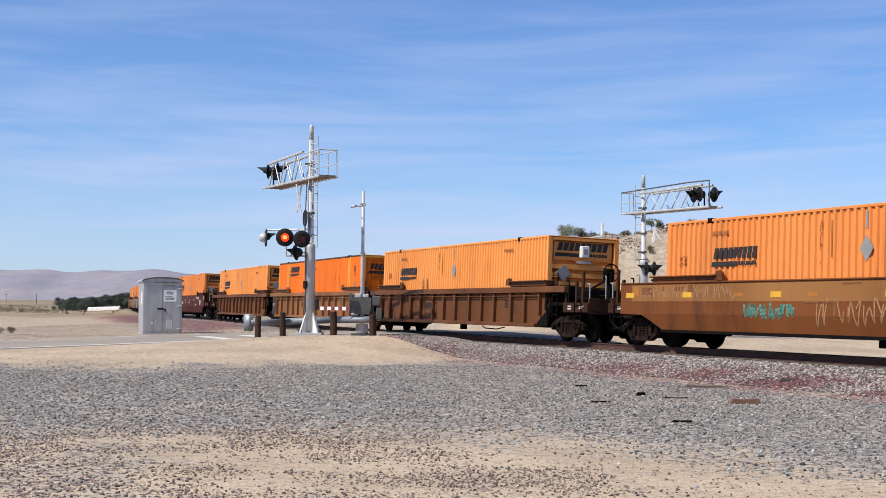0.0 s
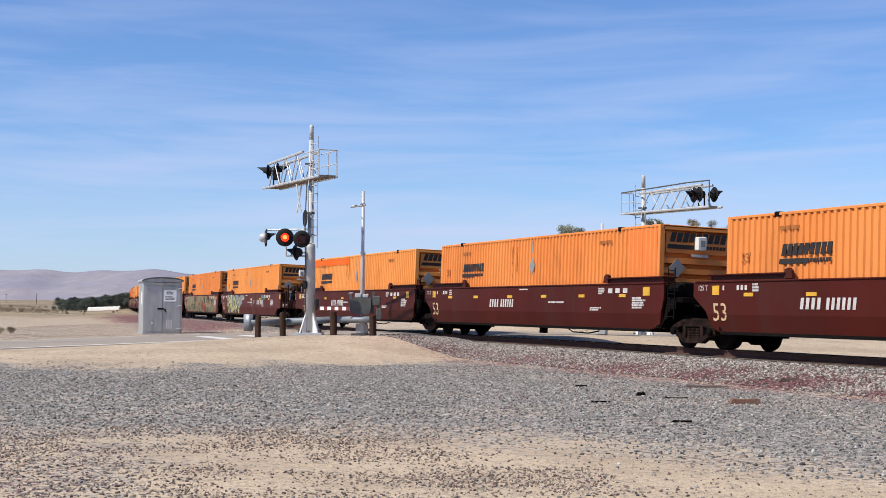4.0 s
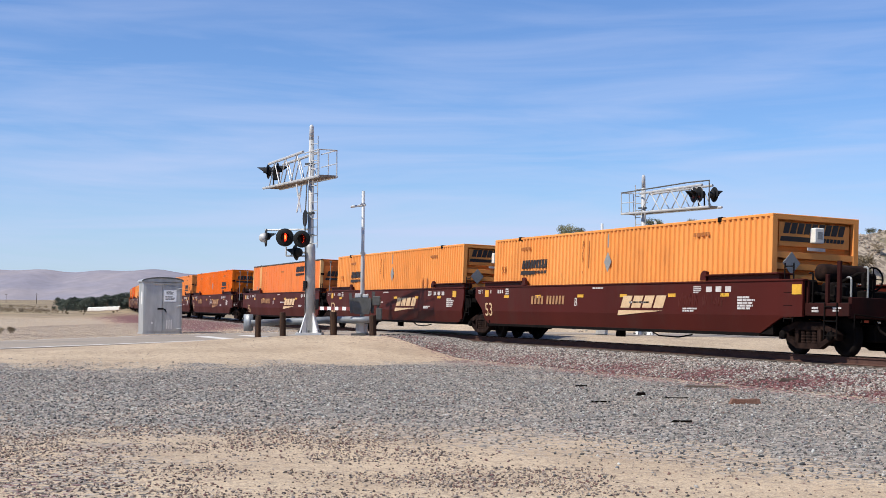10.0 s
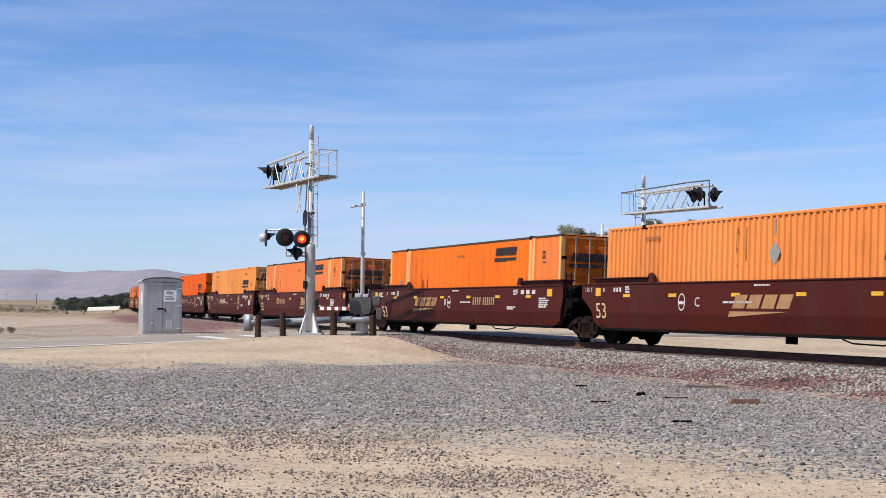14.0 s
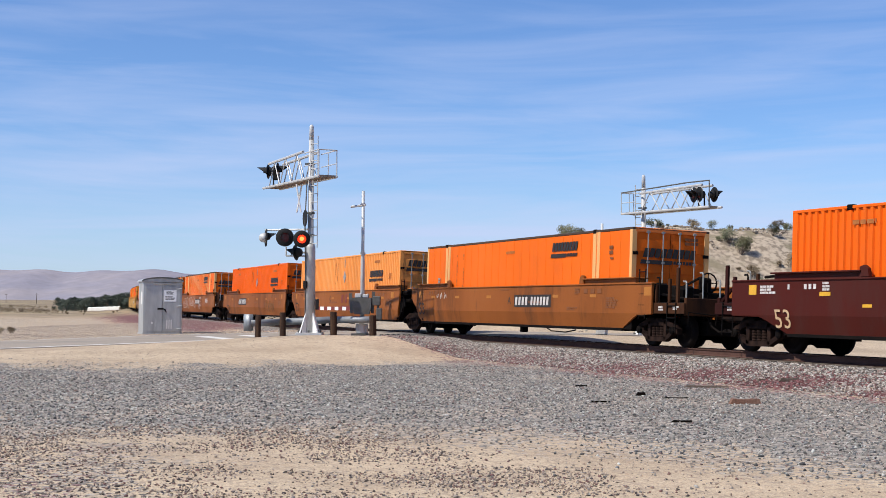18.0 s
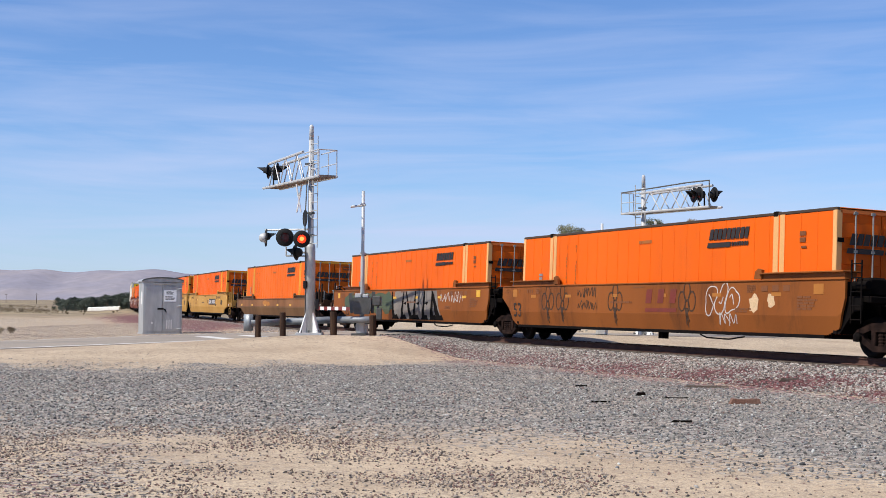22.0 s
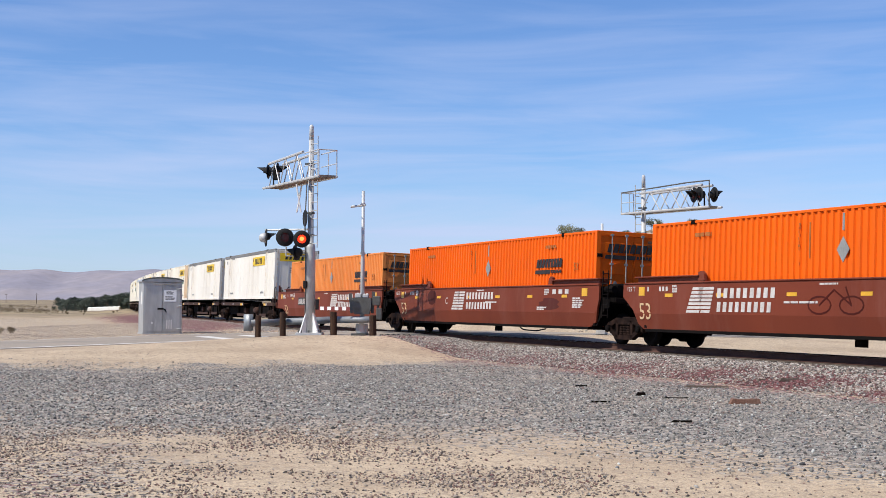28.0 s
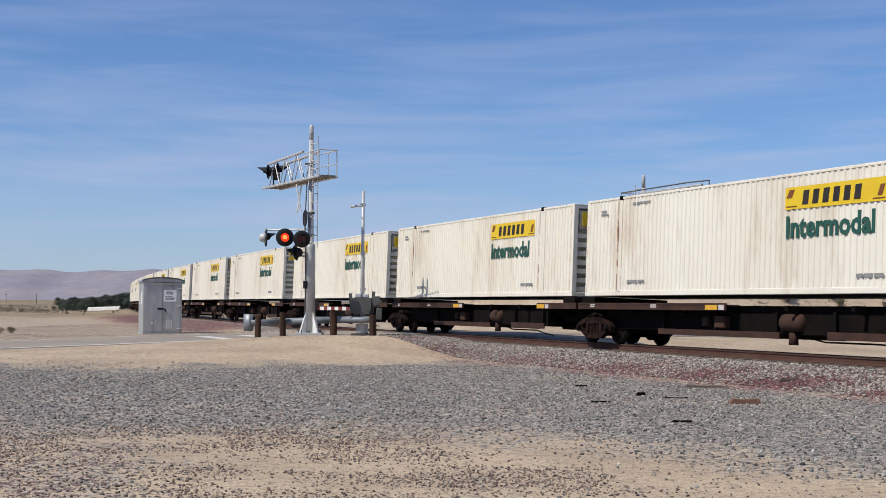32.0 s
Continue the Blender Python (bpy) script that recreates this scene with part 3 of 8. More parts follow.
GREYPATCH = material("grey_placard", (0.24, 0.24, 0.225), 0.6, 0.2, (0.33, 0.32, 0.30), 4, 0.6, 50, 0.2, 0.0)
G_CREAM = material("pale_yellow_spray_paint", (0.52, 0.49, 0.19), 0.6, 0, (0.60, 0.56, 0.30), 2, 0.7, 30, 0.1, 0.0)
G_GREY = material("grey_spray_paint", (0.17, 0.185, 0.18), 0.6, 0, (0.26, 0.27, 0.26), 2, 0.7, 30, 0.1, 0.0)
G_GREEN = material("sea_green_spray_paint", (0.115, 0.165, 0.095), 0.6, 0, (0.16, 0.21, 0.13), 2, 0.8, 30, 0.1, 0.0)
G_FOREST = material("dark_green_spray_paint", (0.055, 0.075, 0.04), 0.6, 0, (0.08, 0.085, 0.045), 2, 0.8, 30, 0.1, 0.0)
G_ORANGE = material("dusty_orange_spray_paint", (0.42, 0.20, 0.09), 0.6, 0, (0.48, 0.28, 0.15), 2, 0.8, 30, 0.1, 0.0)
G_SAND = material("tan_spray_paint", (0.26, 0.15, 0.075), 0.65, 0, (0.17, 0.14, 0.075), 1.1, 0.9, 30, 0.1, 0.0, stain=(0.12, 0.035, 0.025), stain_amount=0.6)
G_STONE = material("stone_grey_spray_paint", (0.175, 0.145, 0.12), 0.65, 0, (0.23, 0.20, 0.175), 2, 0.7, 30, 0.1, 0.0)
G_RED = material("dull_red_spray_paint", (0.22, 0.045, 0.03), 0.6, 0, (0.16, 0.04, 0.03), 2, 0.8, 30, 0.1, 0.0)
G_TEAL = material("teal_spray_paint", (0.09, 0.26, 0.21), 0.6, 0, (0.14, 0.24, 0.17), 3, 0.9, 30, 0.1, 0.0)

CACHE = {}


def cached(key, build, mats, smooth=False):
    """One mesh for all alike parts."""
    if key not in CACHE:
        CACHE[key] = build().mesh(key[0], mats, smooth)
    return CACHE[key]


# ---------------------------------------------------------------- markings, flat on a side that faces -y
def plate(g, x0, x1, z0, z1, y, t=0.006, lean=0.0, slot=0):
    """A thin slanted block; lean shifts its top."""
    return g.prism([(x0, z0), (x1, z0), (x1 + lean, z1), (x0 + lean, z1)], "y", y - t, y, slot)


def blocks(g, x0, z0, w, h, n, y, lean=0.06, slit=True, t=0.006):
    """A row of n plain slanted bars, for a wordmark or a number."""
    d = w / n
    for k in range(n):
        a = x0 + k * d
        plate(g, a, a + (0.58 if slit else 0.6) * d, z0, z0 + h, y, t, lean)
    return g


def bars(g, x0, z0, w, h, rows, y, seed, t=0.006):
    """Lines of small writing as bars of uneven length."""
    r = random.Random(seed)
    step = h / rows
    for k in range(rows):
        x, end = x0, x0 + w * r.uniform(0.6, 1.0)
        while x < end:
            b = min(end, x + r.uniform(0.08, 0.3) * w)
            if b - x > 0.02:
                plate(g, x, b, z0 + h - (k + 0.72) * step, z0 + h - k * step, y, t)
            x = b + 0.03 * w
    return g


def ribbon(g, pts, w, y, t=0.005):
    """A brush stroke through (x, z) points."""
    for (x0, z0), (x1, z1) in zip(pts[:-1], pts[1:]):
        d = math.hypot(x1 - x0, z1 - z0)
        if d < 1e-5:
            continue
        e = 0.35 * w / d
        ux, uz = (x1 - x0) / d * w / 2, (z1 - z0) / d * w / 2
        a, b = (x0 - (x1 - x0) * e, z0 - (z1 - z0) * e), (x1 + (x1 - x0) * e, z1 + (z1 - z0) * e)
        g.prism([(a[0] + uz, a[1] - ux), (b[0] + uz, b[1] - ux), (b[0] - uz, b[1] + ux), (a[0] - uz, a[1] + ux)], "y", y - t, y)
        y -= 0.00005
    return g


def loop(cx, cz, rx, rz, n=14, a0=0.0, turn=1.0):
    return [(cx + rx * math.cos(a0 + 6.283 * turn * i / n), cz + rz * math.sin(a0 + 6.283 * turn * i / n)) for i in range(n + 1)]


def clipped(poly, z, above):
    """The part of an (x, z) polygon above or below a height."""
    out = []
    for i, b in enumerate(poly):
        a = poly[i - 1]
        ina, inb = (a[1] >= z) == above, (b[1] >= z) == above
        if ina != inb:
            f = (z - a[1]) / (b[1] - a[1])
            out.append((a[0] + (b[0] - a[0]) * f, z))
        if inb:
            out.append(b)
    return out


def wrap(g, poly, d):
    """Paint laid on the near side of a smooth well car, upright above the kink and leaning in below it."""
    for above in (True, False):
        p = clipped(poly, 0.90, above)
        if len(p) > 2:
            n = len(p)
            vs = [(x, -1.45 + 0.22 * max(0.0, 0.90 - z) - d, z) for x, z in p] + [(x, -1.449 + 0.22 * max(0.0, 0.90 - z), z) for x, z in p]
            g.add(vs, [tuple(range(n))] + [(i, n + i, n + (i + 1) % n, (i + 1) % n) for i in range(n)])
    return g


def brush(g, pts, w, d):
    """A broad stroke through (x, z) points, wrapped on the side."""
    for (x0, z0), (x1, z1) in zip(pts[:-1], pts[1:]):
        s = math.hypot(x1 - x0, z1 - z0)
        if s < 1e-5:
            continue
        e = 0.32 * w / s
        ux, uz = (x1 - x0) / s * w / 2, (z1 - z0) / s * w / 2
        a, b = (x0 - (x1 - x0) * e, z0 - (z1 - z0) * e), (x1 + (x1 - x0) * e, z1 + (z1 - z0) * e)
        lim = lambda p: (p[0], min(1.70, max(0.50, p[1])))
        wrap(g, [lim(q) for q in ((a[0] + uz, a[1] - ux), (b[0] + uz, b[1] - ux), (b[0] - uz, b[1] + ux), (a[0] - uz, a[1] + ux))], d)
    return g


def bow(p, q, r, n=6):
    """Points on a curve from p by q to r."""
    return [tuple((1 - f) ** 2 * p[i] + 2 * f * (1 - f) * q[i] + f * f * r[i] for i in (0, 1)) for f in (k / n for k in range(n + 1))]


def blob(g, cx, cz, rx, rz, y, seed, n=16, rough=0.25, t=0.004):
    r = random.Random(seed)
    k = [1 + rough * r.uniform(-1, 1) for _ in range(n)]
    pts = [(cx + rx * k[i] * math.cos(6.283 * i / n), min(1.69, max(0.52, cz + rz * k[i] * math.sin(6.283 * i / n)))) for i in range(n)]
    for i in range(n):
        wrap(g, [(cx, cz), pts[i], pts[(i + 1) % n]], t + (-1.452 - y))
    return g


def text_mesh(body, size, mat, bold=0.0):
    """Upright writing in the plane that faces -y, its lower left corner at the origin."""
    k = ("text", body, size, mat.name, bold)
    if k not in CACHE:
        cu = bpy.data.curves.new("text", "FONT")
        cu.body, cu.size, cu.extrude, cu.resolution_u, cu.offset = body, size, 0.003, 2, bold
        ob = bpy.data.objects.new("text", cu)
        me = bpy.data.meshes.new_from_object(ob)
        me.transform(Matrix.Rotation(radians(90), 4, "X"))
        me.materials.clear()
        me.materials.append(mat)
        bpy.data.objects.remove(ob)
        CACHE[k] = me
    return CACHE[k]


def put(name, me, parent, x, y, z, label=""):
    ob = part(name, me, None, parent, label)
    ob.location = (x, y, z)
    return ob


# ---------------------------------------------------------------- trucks
def wheel_geo(x, side):
    y = 0.72 * side
    prof = [(0.10, -0.09), (0.12, -0.06), (0.30, -0.02), (0.34, -0.065), (0.445, -0.065), (0.452, 0.03), (0.48, 0.045), (0.475, 0.07),
            (0.36, 0.07), (0.33, 0.03), (0.13, 0.05), (0.10, 0.08)]
    return Geo().lathe(prof, (x, y, 0.452), (0, -side, 0), 22)


def side_frame_geo(side):
    g = Geo()
    y0, y1 = sorted((1.0 * side, 1.16 * side))
    top = [(-1.08, 0.50), (-0.94, 0.62), (-0.46, 0.77), (0.46, 0.77), (0.94, 0.62), (1.08, 0.50), (1.08, 0.36), (0.95, 0.34),
           (0.86, 0.50), (0.46, 0.62), (0.40, 0.30), (0.30, 0.20), (-0.30, 0.20), (-0.40, 0.30), (-0.46, 0.62), (-0.86, 0.50),
           (-1.0, 0.34), (-1.22, 0.36)]
    hi = top[:6]
    lo = top[6:][::-1]
    for k in range(5):
        g.prism([hi[k], hi[k + 1], (hi[k + 1][0], hi[k + 1][1] - 0.15), (hi[k][0], hi[k][1] - 0.15)], "y", y0, y1)
    for a, b in (((-0.92, 0.45), (-0.42, 0.20)), ((-0.42, 0.20), (0.42, 0.20)), ((0.42, 0.20), (0.92, 0.45))):
        g.prism([(a[0], a[1] - 0.06), (b[0], b[1] - 0.06), (b[0], b[1] + 0.07), (a[0], a[1] + 0.07)], "y", y0, y1)
    for x in (-0.42, 0.42):
        g.box(x - 0.07, x + 0.07, y0, y1, 0.18, 0.72, 0.015)
    for x in (-0.88, 0.88):
        g.box(x - 0.14, x + 0.14, y0 - 0.01, y1 + 0.01, 0.36, 0.60, 0.04)
    g.box(-0.36, 0.36, y0 - 0.01, y1 + 0.015, 0.56, 0.66, 0.02)
    return g


def spring_geo(side):
    g = Geo()
    for x in (-0.2, 0.0, 0.2):
        g.lathe([(0.075, 0.0), (0.085, 0.03), (0.07, 0.06), (0.085, 0.1), (0.07, 0.13), (0.085, 0.17), (0.07, 0.2), (0.085, 0.24), (0.075, 0.28)],
                (x, 1.09 * side, 0.26), (0, 0, 1), 10)
    return g


def truck(parent, x):
    """A two-axle truck under x, with its frames, springs and wheels."""
    t = put("truck", cached(("truck",), lambda: Geo().box(-0.22, 0.22, -1.1, 1.1, 0.52, 0.80, 0.03).lathe([(0.3, 0), (0.3, 0.12)], (0, 0, 0.78), (0, 0, 1), 14), TRUCKSTEEL),
            parent, x, 0, 0, "dusty cast steel truck")
    for sd in (-1, 1):
        part("side_frame", cached(("side_frame", sd), lambda: side_frame_geo(sd), TRUCKSTEEL), None, t)
        part("spring_set", cached(("spring_set", sd), lambda: spring_geo(sd), TRUCKSTEEL), None, t)
        for ax in (-0.88, 0.88):
            part("wheel", cached(("wheel", ax, sd), lambda: wheel_geo(ax, sd), TREAD, True), None, t, "worn steel wheel")
            part("bearing_cap", cached(("bearing_cap", ax, sd), lambda: Geo().lathe([(0.11, 0), (0.11, 0.06), (0.06, 0.09)], (ax, 1.17 * sd, 0.452), (0, sd, 0), 10), SOOT_SHADE), None, t)
    # brake beams, and a long black block added to keep light from between the wheels
    part("brake_rigging", cached(("brake_rigging",), lambda: Geo().box(-0.42, -0.30, -0.75, 0.75, 0.22, 0.62, 0.02).box(0.30, 0.42, -0.75, 0.75, 0.22, 0.62, 0.02).box(-1.5, 1.5, -0.45, 0.45, 0.34, 0.74, 0.03), SOOT_SHADE), None, t, "sooty brake rigging with a black block against light")
    for ax in (-0.88, 0.88):
        part("axle", cached(("axle", ax), lambda: Geo().tube((ax, -1.15, 0.452), (ax, 1.15, 0.452), 0.075, 10), SOOT_SHADE), None, t)
    return t


# ---------------------------------------------------------------- well cars
def side_shell(stations, side, top=1.72, kink=0.90):
    """A side of a well car: upright above, leaning in below; stations give x and the lower edge."""
    vs, fs = [], []
    for x, zb in stations:
        zk = max(kink, zb)
        yb = 1.45 - 0.22 * max(0.0, kink - zb)
        for y, z in ((1.45, top), (1.45, zk), (yb, zb), (yb - 0.06, zb), (1.39, zk), (1.39, top)):
            vs.append((x, y * side, z))
    m = len(stations)
    for k in range(m - 1):
        for i in range(6):
            q = (k * 6 + i, k * 6 + (i + 1) % 6, (k + 1) * 6 + (i + 1) % 6, (k + 1) * 6 + i)
            fs.append(q if side > 0 else q[::-1])
    fs += [tuple(range(6)), tuple(range((m - 1) * 6, m * 6))[::-1]]
    return Geo().add(vs, fs)


def ladder(x, y, z0, z1, w=0.42, n=4, along="x"):
    g = Geo()
    for d in (-w / 2, w / 2):
        g.tube((x + d, y, z0), (x + d, y, z1), 0.018, 6)
    for k in range(n):
        z = z0 + 0.08 + (z1 - z0 - 0.16) * k / (n - 1)
        g.tube((x - w / 2, y - 0.01, z), (x + w / 2, y - 0.01, z), 0.014, 6)
    return g


def wheel_ring(x, y, z):
    g = Geo().path([(x, y + 0.27 * math.cos(a * 0.4488), z + 0.27 * math.sin(a * 0.4488)) for a in range(15)], 0.022, 6)
    for a in range(4):
        g.tube((x, y + 0.26 * math.cos(a * 1.571), z + 0.26 * math.sin(a * 1.571)), (x, y, z), 0.014, 5)
    return g.tube((x, y, 1.3), (x, y, z), 0.035, 6)


def span(a, b, e):
    """Two distances from the middle, in order, at the end e."""
    return sorted((a * e, b * e))


def end_gear(car, e, mat, setend):
    """What stands at an end of a car: deck, sill, ladders, posts, tank, brake wheel, hoses and coupler. e is +1 at the front."""
    own = mat.name == "railcar_yellow_paint"
    dark = mat if own else SOOT_SHADE
    dust = grimy(mat)
    if setend:
        a, b = span(8.45, 11.0, e)
        c, d = span(8.45, 10.4, e)
        # the deck's black holds the shade behind the container as well as soot
        put("end_deck", cached(("end_deck", e), lambda: Geo().box(a, b, -1.30, 1.30, 1.10, 1.22, 0.02).box(c, d, -0.5, 0.5, 0.86, 1.10, 0.02), SOOT_SHADE), car, 0, 0, 0, "sooty end deck, blackened in place of shade")
        a, b = span(9.4, 11.05, e)
        for sd in (-1, 1):
            sill = put("end_sill", cached(("end_sill_side", mat.name, e, sd), lambda: Geo().box(a, b, min(1.30 * sd, 1.37 * sd), max(1.30 * sd, 1.37 * sd), 0.90, 1.20, 0.012), dust), car, 0, 0, 0)
            if sd < 0:
                part("stencil", cached(("sill_stencil", e), lambda: bars(bars(Geo(), 9.75 * e, 0.97, 0.28, 0.14, 2, -1.372, 61), 10.5 * e, 0.99, 0.3, 0.12, 2, -1.372, 62), WHITEPAINT), None, sill, "small white stencils")
        p, q = span(10.93, 11.05, e)
        put("end_plate", cached(("end_plate", mat.name, e), lambda: Geo().box(p, q, -1.30, 1.30, 0.86, 1.34, 0.012), dust), car, 0, 0, 0)
        for x, y, h, w in ((10.25, -1.33, 1.86, 0.05), (10.62, -1.30, 2.16, 0.055), (9.5, -1.30, 1.72, 0.05), (10.7, 1.2, 2.1, 0.05)):
            put("end_post", cached(("end_post", x, y, mat.name), lambda: Geo().box(-w, w, -0.035, 0.035, 1.2, h, 0.008), dust), car, x * e, y, 0)
        RAILM = mat if own else GREYPATCH
        for x, y, h in ((10.68, -0.55, 2.05), (10.98, -1.26, 1.78), (9.72, -1.33, 1.9)):
            put("handrail", cached(("handrail", x, y, RAILM.name), lambda: Geo().path([(0, 0, 1.1), (0, 0, h - 0.05), (0.03 * e, 0, h), (0.14 * e, 0, h)], 0.024, 6), RAILM if x > 10 else dark), car, x * e, y, 0, "worn pale handrail" if x > 10 and not own else "")
        if e > 0:
            wz = 2.16 if mat in (PLUM, RIBBROWN) else 1.78
            put("brake_wheel", cached(("brake_wheel", wz), lambda: wheel_ring(10.62, -0.35, wz), SOOT_SHADE), car, 0, 0, 0, "black iron hand brake wheel")
            put("brake_housing", cached(("brake_housing", wz), lambda: Geo().box(10.36, 10.56, -0.52, -0.18, wz - 0.24, wz + 0.14, 0.05).tube((10.4, -0.3, 1.2), (10.4, -0.3, wz - 0.2), 0.06, 8), SOOT_SHADE), car, 0, 0, 0, "sooty brake housing")
            if mat in (MAROON, PLUM, BRICK):
                put("air_tank", cached(("air_tank", e), lambda: Geo().lathe([(0.1, 0), (0.2, 0.05), (0.21, 0.12), (0.21, 1.25), (0.2, 1.32), (0.1, 1.37)], (9.15 * e, -0.75, 1.95), (0, 1, 0), 16)
                    .box(*span(9.05, 9.25, e), -0.4, -0.3, 1.22, 1.78).box(*span(9.05, 9.25, e), 0.2, 0.3, 1.22, 1.78), TRUCKSTEEL, True), car, 0, 0, 0, "dark steel air tank")
        else:
            for y in (-1.25, 1.1):
                put("end_brace", cached(("end_brace", mat.name), lambda: Geo().tube((-10.25, 0, 1.72), (-10.95, 0, 1.2), 0.045, 6), dust), car, 0, y, 0)
        put("brake_stand", cached(("brake_stand", e), lambda: Geo().box(*span(8.55, 8.95, e), -0.95, 0.9, 1.22, 1.52, 0.04).box(*span(9.5, 9.95, e), -0.95, -0.35, 1.22, 1.70, 0.05)
            .box(*span(9.6, 9.9, e), 0.0, 0.7, 1.22, 1.55, 0.04).lathe([(0.05, 0), (0.16, 0.04), (0.17, 0.28), (0.08, 0.34)], (10.15 * e, -0.9, 1.3), (0, 0, 1), 12)
            .path([(9.0 * e, -1.05, 1.34), (9.6 * e, -1.12, 1.44), (10.3 * e, -1.05, 1.34), (10.8 * e, -0.8, 1.3)], 0.04, 6).path([(9.3 * e, -0.3, 1.7), (9.9 * e, -0.15, 1.95), (10.4 * e, -0.3, 1.9)], 0.035, 6), SOOT_SHADE), car, 0, 0, 0, "sooty brake gear on the end deck")
        put("step_ladder", cached(("step_ladder", e, dark.name), lambda: ladder(10.45 * e, -1.39, 0.38, 1.20, 0.44, 3), dark), car, 0, 0, 0)
        put("coupler", cached(("coupler", e), lambda: Geo().box(*span(10.6, 11.45, e), -0.13, 0.13, 0.78, 1.0, 0.03)
            .box(*span(11.3, 11.74, e), -0.25, 0.25, 0.72, 1.06, 0.06), TRUCKSTEEL), car, 0, 0, 0, "cast steel coupler")
        put("cut_lever", cached(("cut_lever", e), lambda: Geo().path([(11.1 * e, -1.25, 0.95), (11.1 * e, -0.5, 0.9), (11.3 * e, -0.2, 1.02)], 0.014, 6).tube((11.1 * e, -1.25, 0.95), (11.12 * e, -1.27, 0.62), 0.014, 6), SOOT_SHADE), car, 0, 0, 0, "thin steel uncoupling lever")
        hose = [(10.8 * e, -0.5, 0.95), (11.1 * e, -0.52, 0.6), (11.45 * e, -0.5, 0.45), (11.72 * e, -0.45, 0.52)]
        put("brake_hose", cached(("brake_hose", e), lambda: Geo().path(hose, 0.03, 6), SOOT_SHADE), car, 0, 0, 0, "black rubber brake hose")
        put("jumper_cable", cached(("jumper_cable", e), lambda: Geo().path([(11.0 * e, 0.3, 1.3), (11.2 * e, 0.25, 0.95), (11.45 * e, 0.2, 0.7), (11.7 * e, 0.2, 0.66)], 0.02, 6), SOOT_SHADE), car, 0, 0, 0, "thin black jumper cable")
    else:
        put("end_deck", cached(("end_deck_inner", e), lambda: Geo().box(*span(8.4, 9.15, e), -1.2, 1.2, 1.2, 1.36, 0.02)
            .box(*span(8.4, 9.62, e), -0.3, 0.3, 0.76, 1.2, 0.03), SOOT_SHADE), car, 0, 0, 0, "black joint between two units")
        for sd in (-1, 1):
            put("end_shroud", cached(("end_shroud", e, sd), lambda: Geo().prism([(7.7 * e, 0.50), (8.3 * e, 0.50), (8.75 * e, 1.0), (9.05 * e, 1.05), (9.05 * e, 1.36), (7.7 * e, 1.36)][::e], "y", min(1.31 * sd, 1.34 * sd), max(1.31 * sd, 1.34 * sd)), SOOT_SHADE), car, 0, 0, 0, "black plate beside the joint")
        put("joint_hoses", cached(("joint_hoses", e), lambda: Geo().path([(8.45 * e, -0.75, 1.5), (8.8 * e, -0.8, 1.25), (9.3 * e, -0.75, 1.12), (9.7 * e, -0.7, 1.3)], 0.028, 6).path([(8.45 * e, -0.5, 1.62), (9.0 * e, -0.5, 1.42), (9.6 * e, -0.5, 1.45)], 0.022, 6), SOOT_SHADE), car, 0, 0, 0, "black hoses over the joint")
    if e > 0:
        put("ladder", cached(("ladder", dark.name), lambda: ladder(8.95, -1.43, 0.75, 2.15, 0.34, 5), dark), car, 0, 0, 0)
        put("equipment_box", cached(("equipment_box",), lambda: Geo().box(8.5, 9.0, -1.1, -0.6, 1.36, 1.78, 0.05).tube((8.6, -1.2, 1.6), (9.1, -1.2, 1.6), 0.10, 10), SOOT_SHADE), car, 0, 0, 0, "sooty brake gear box")


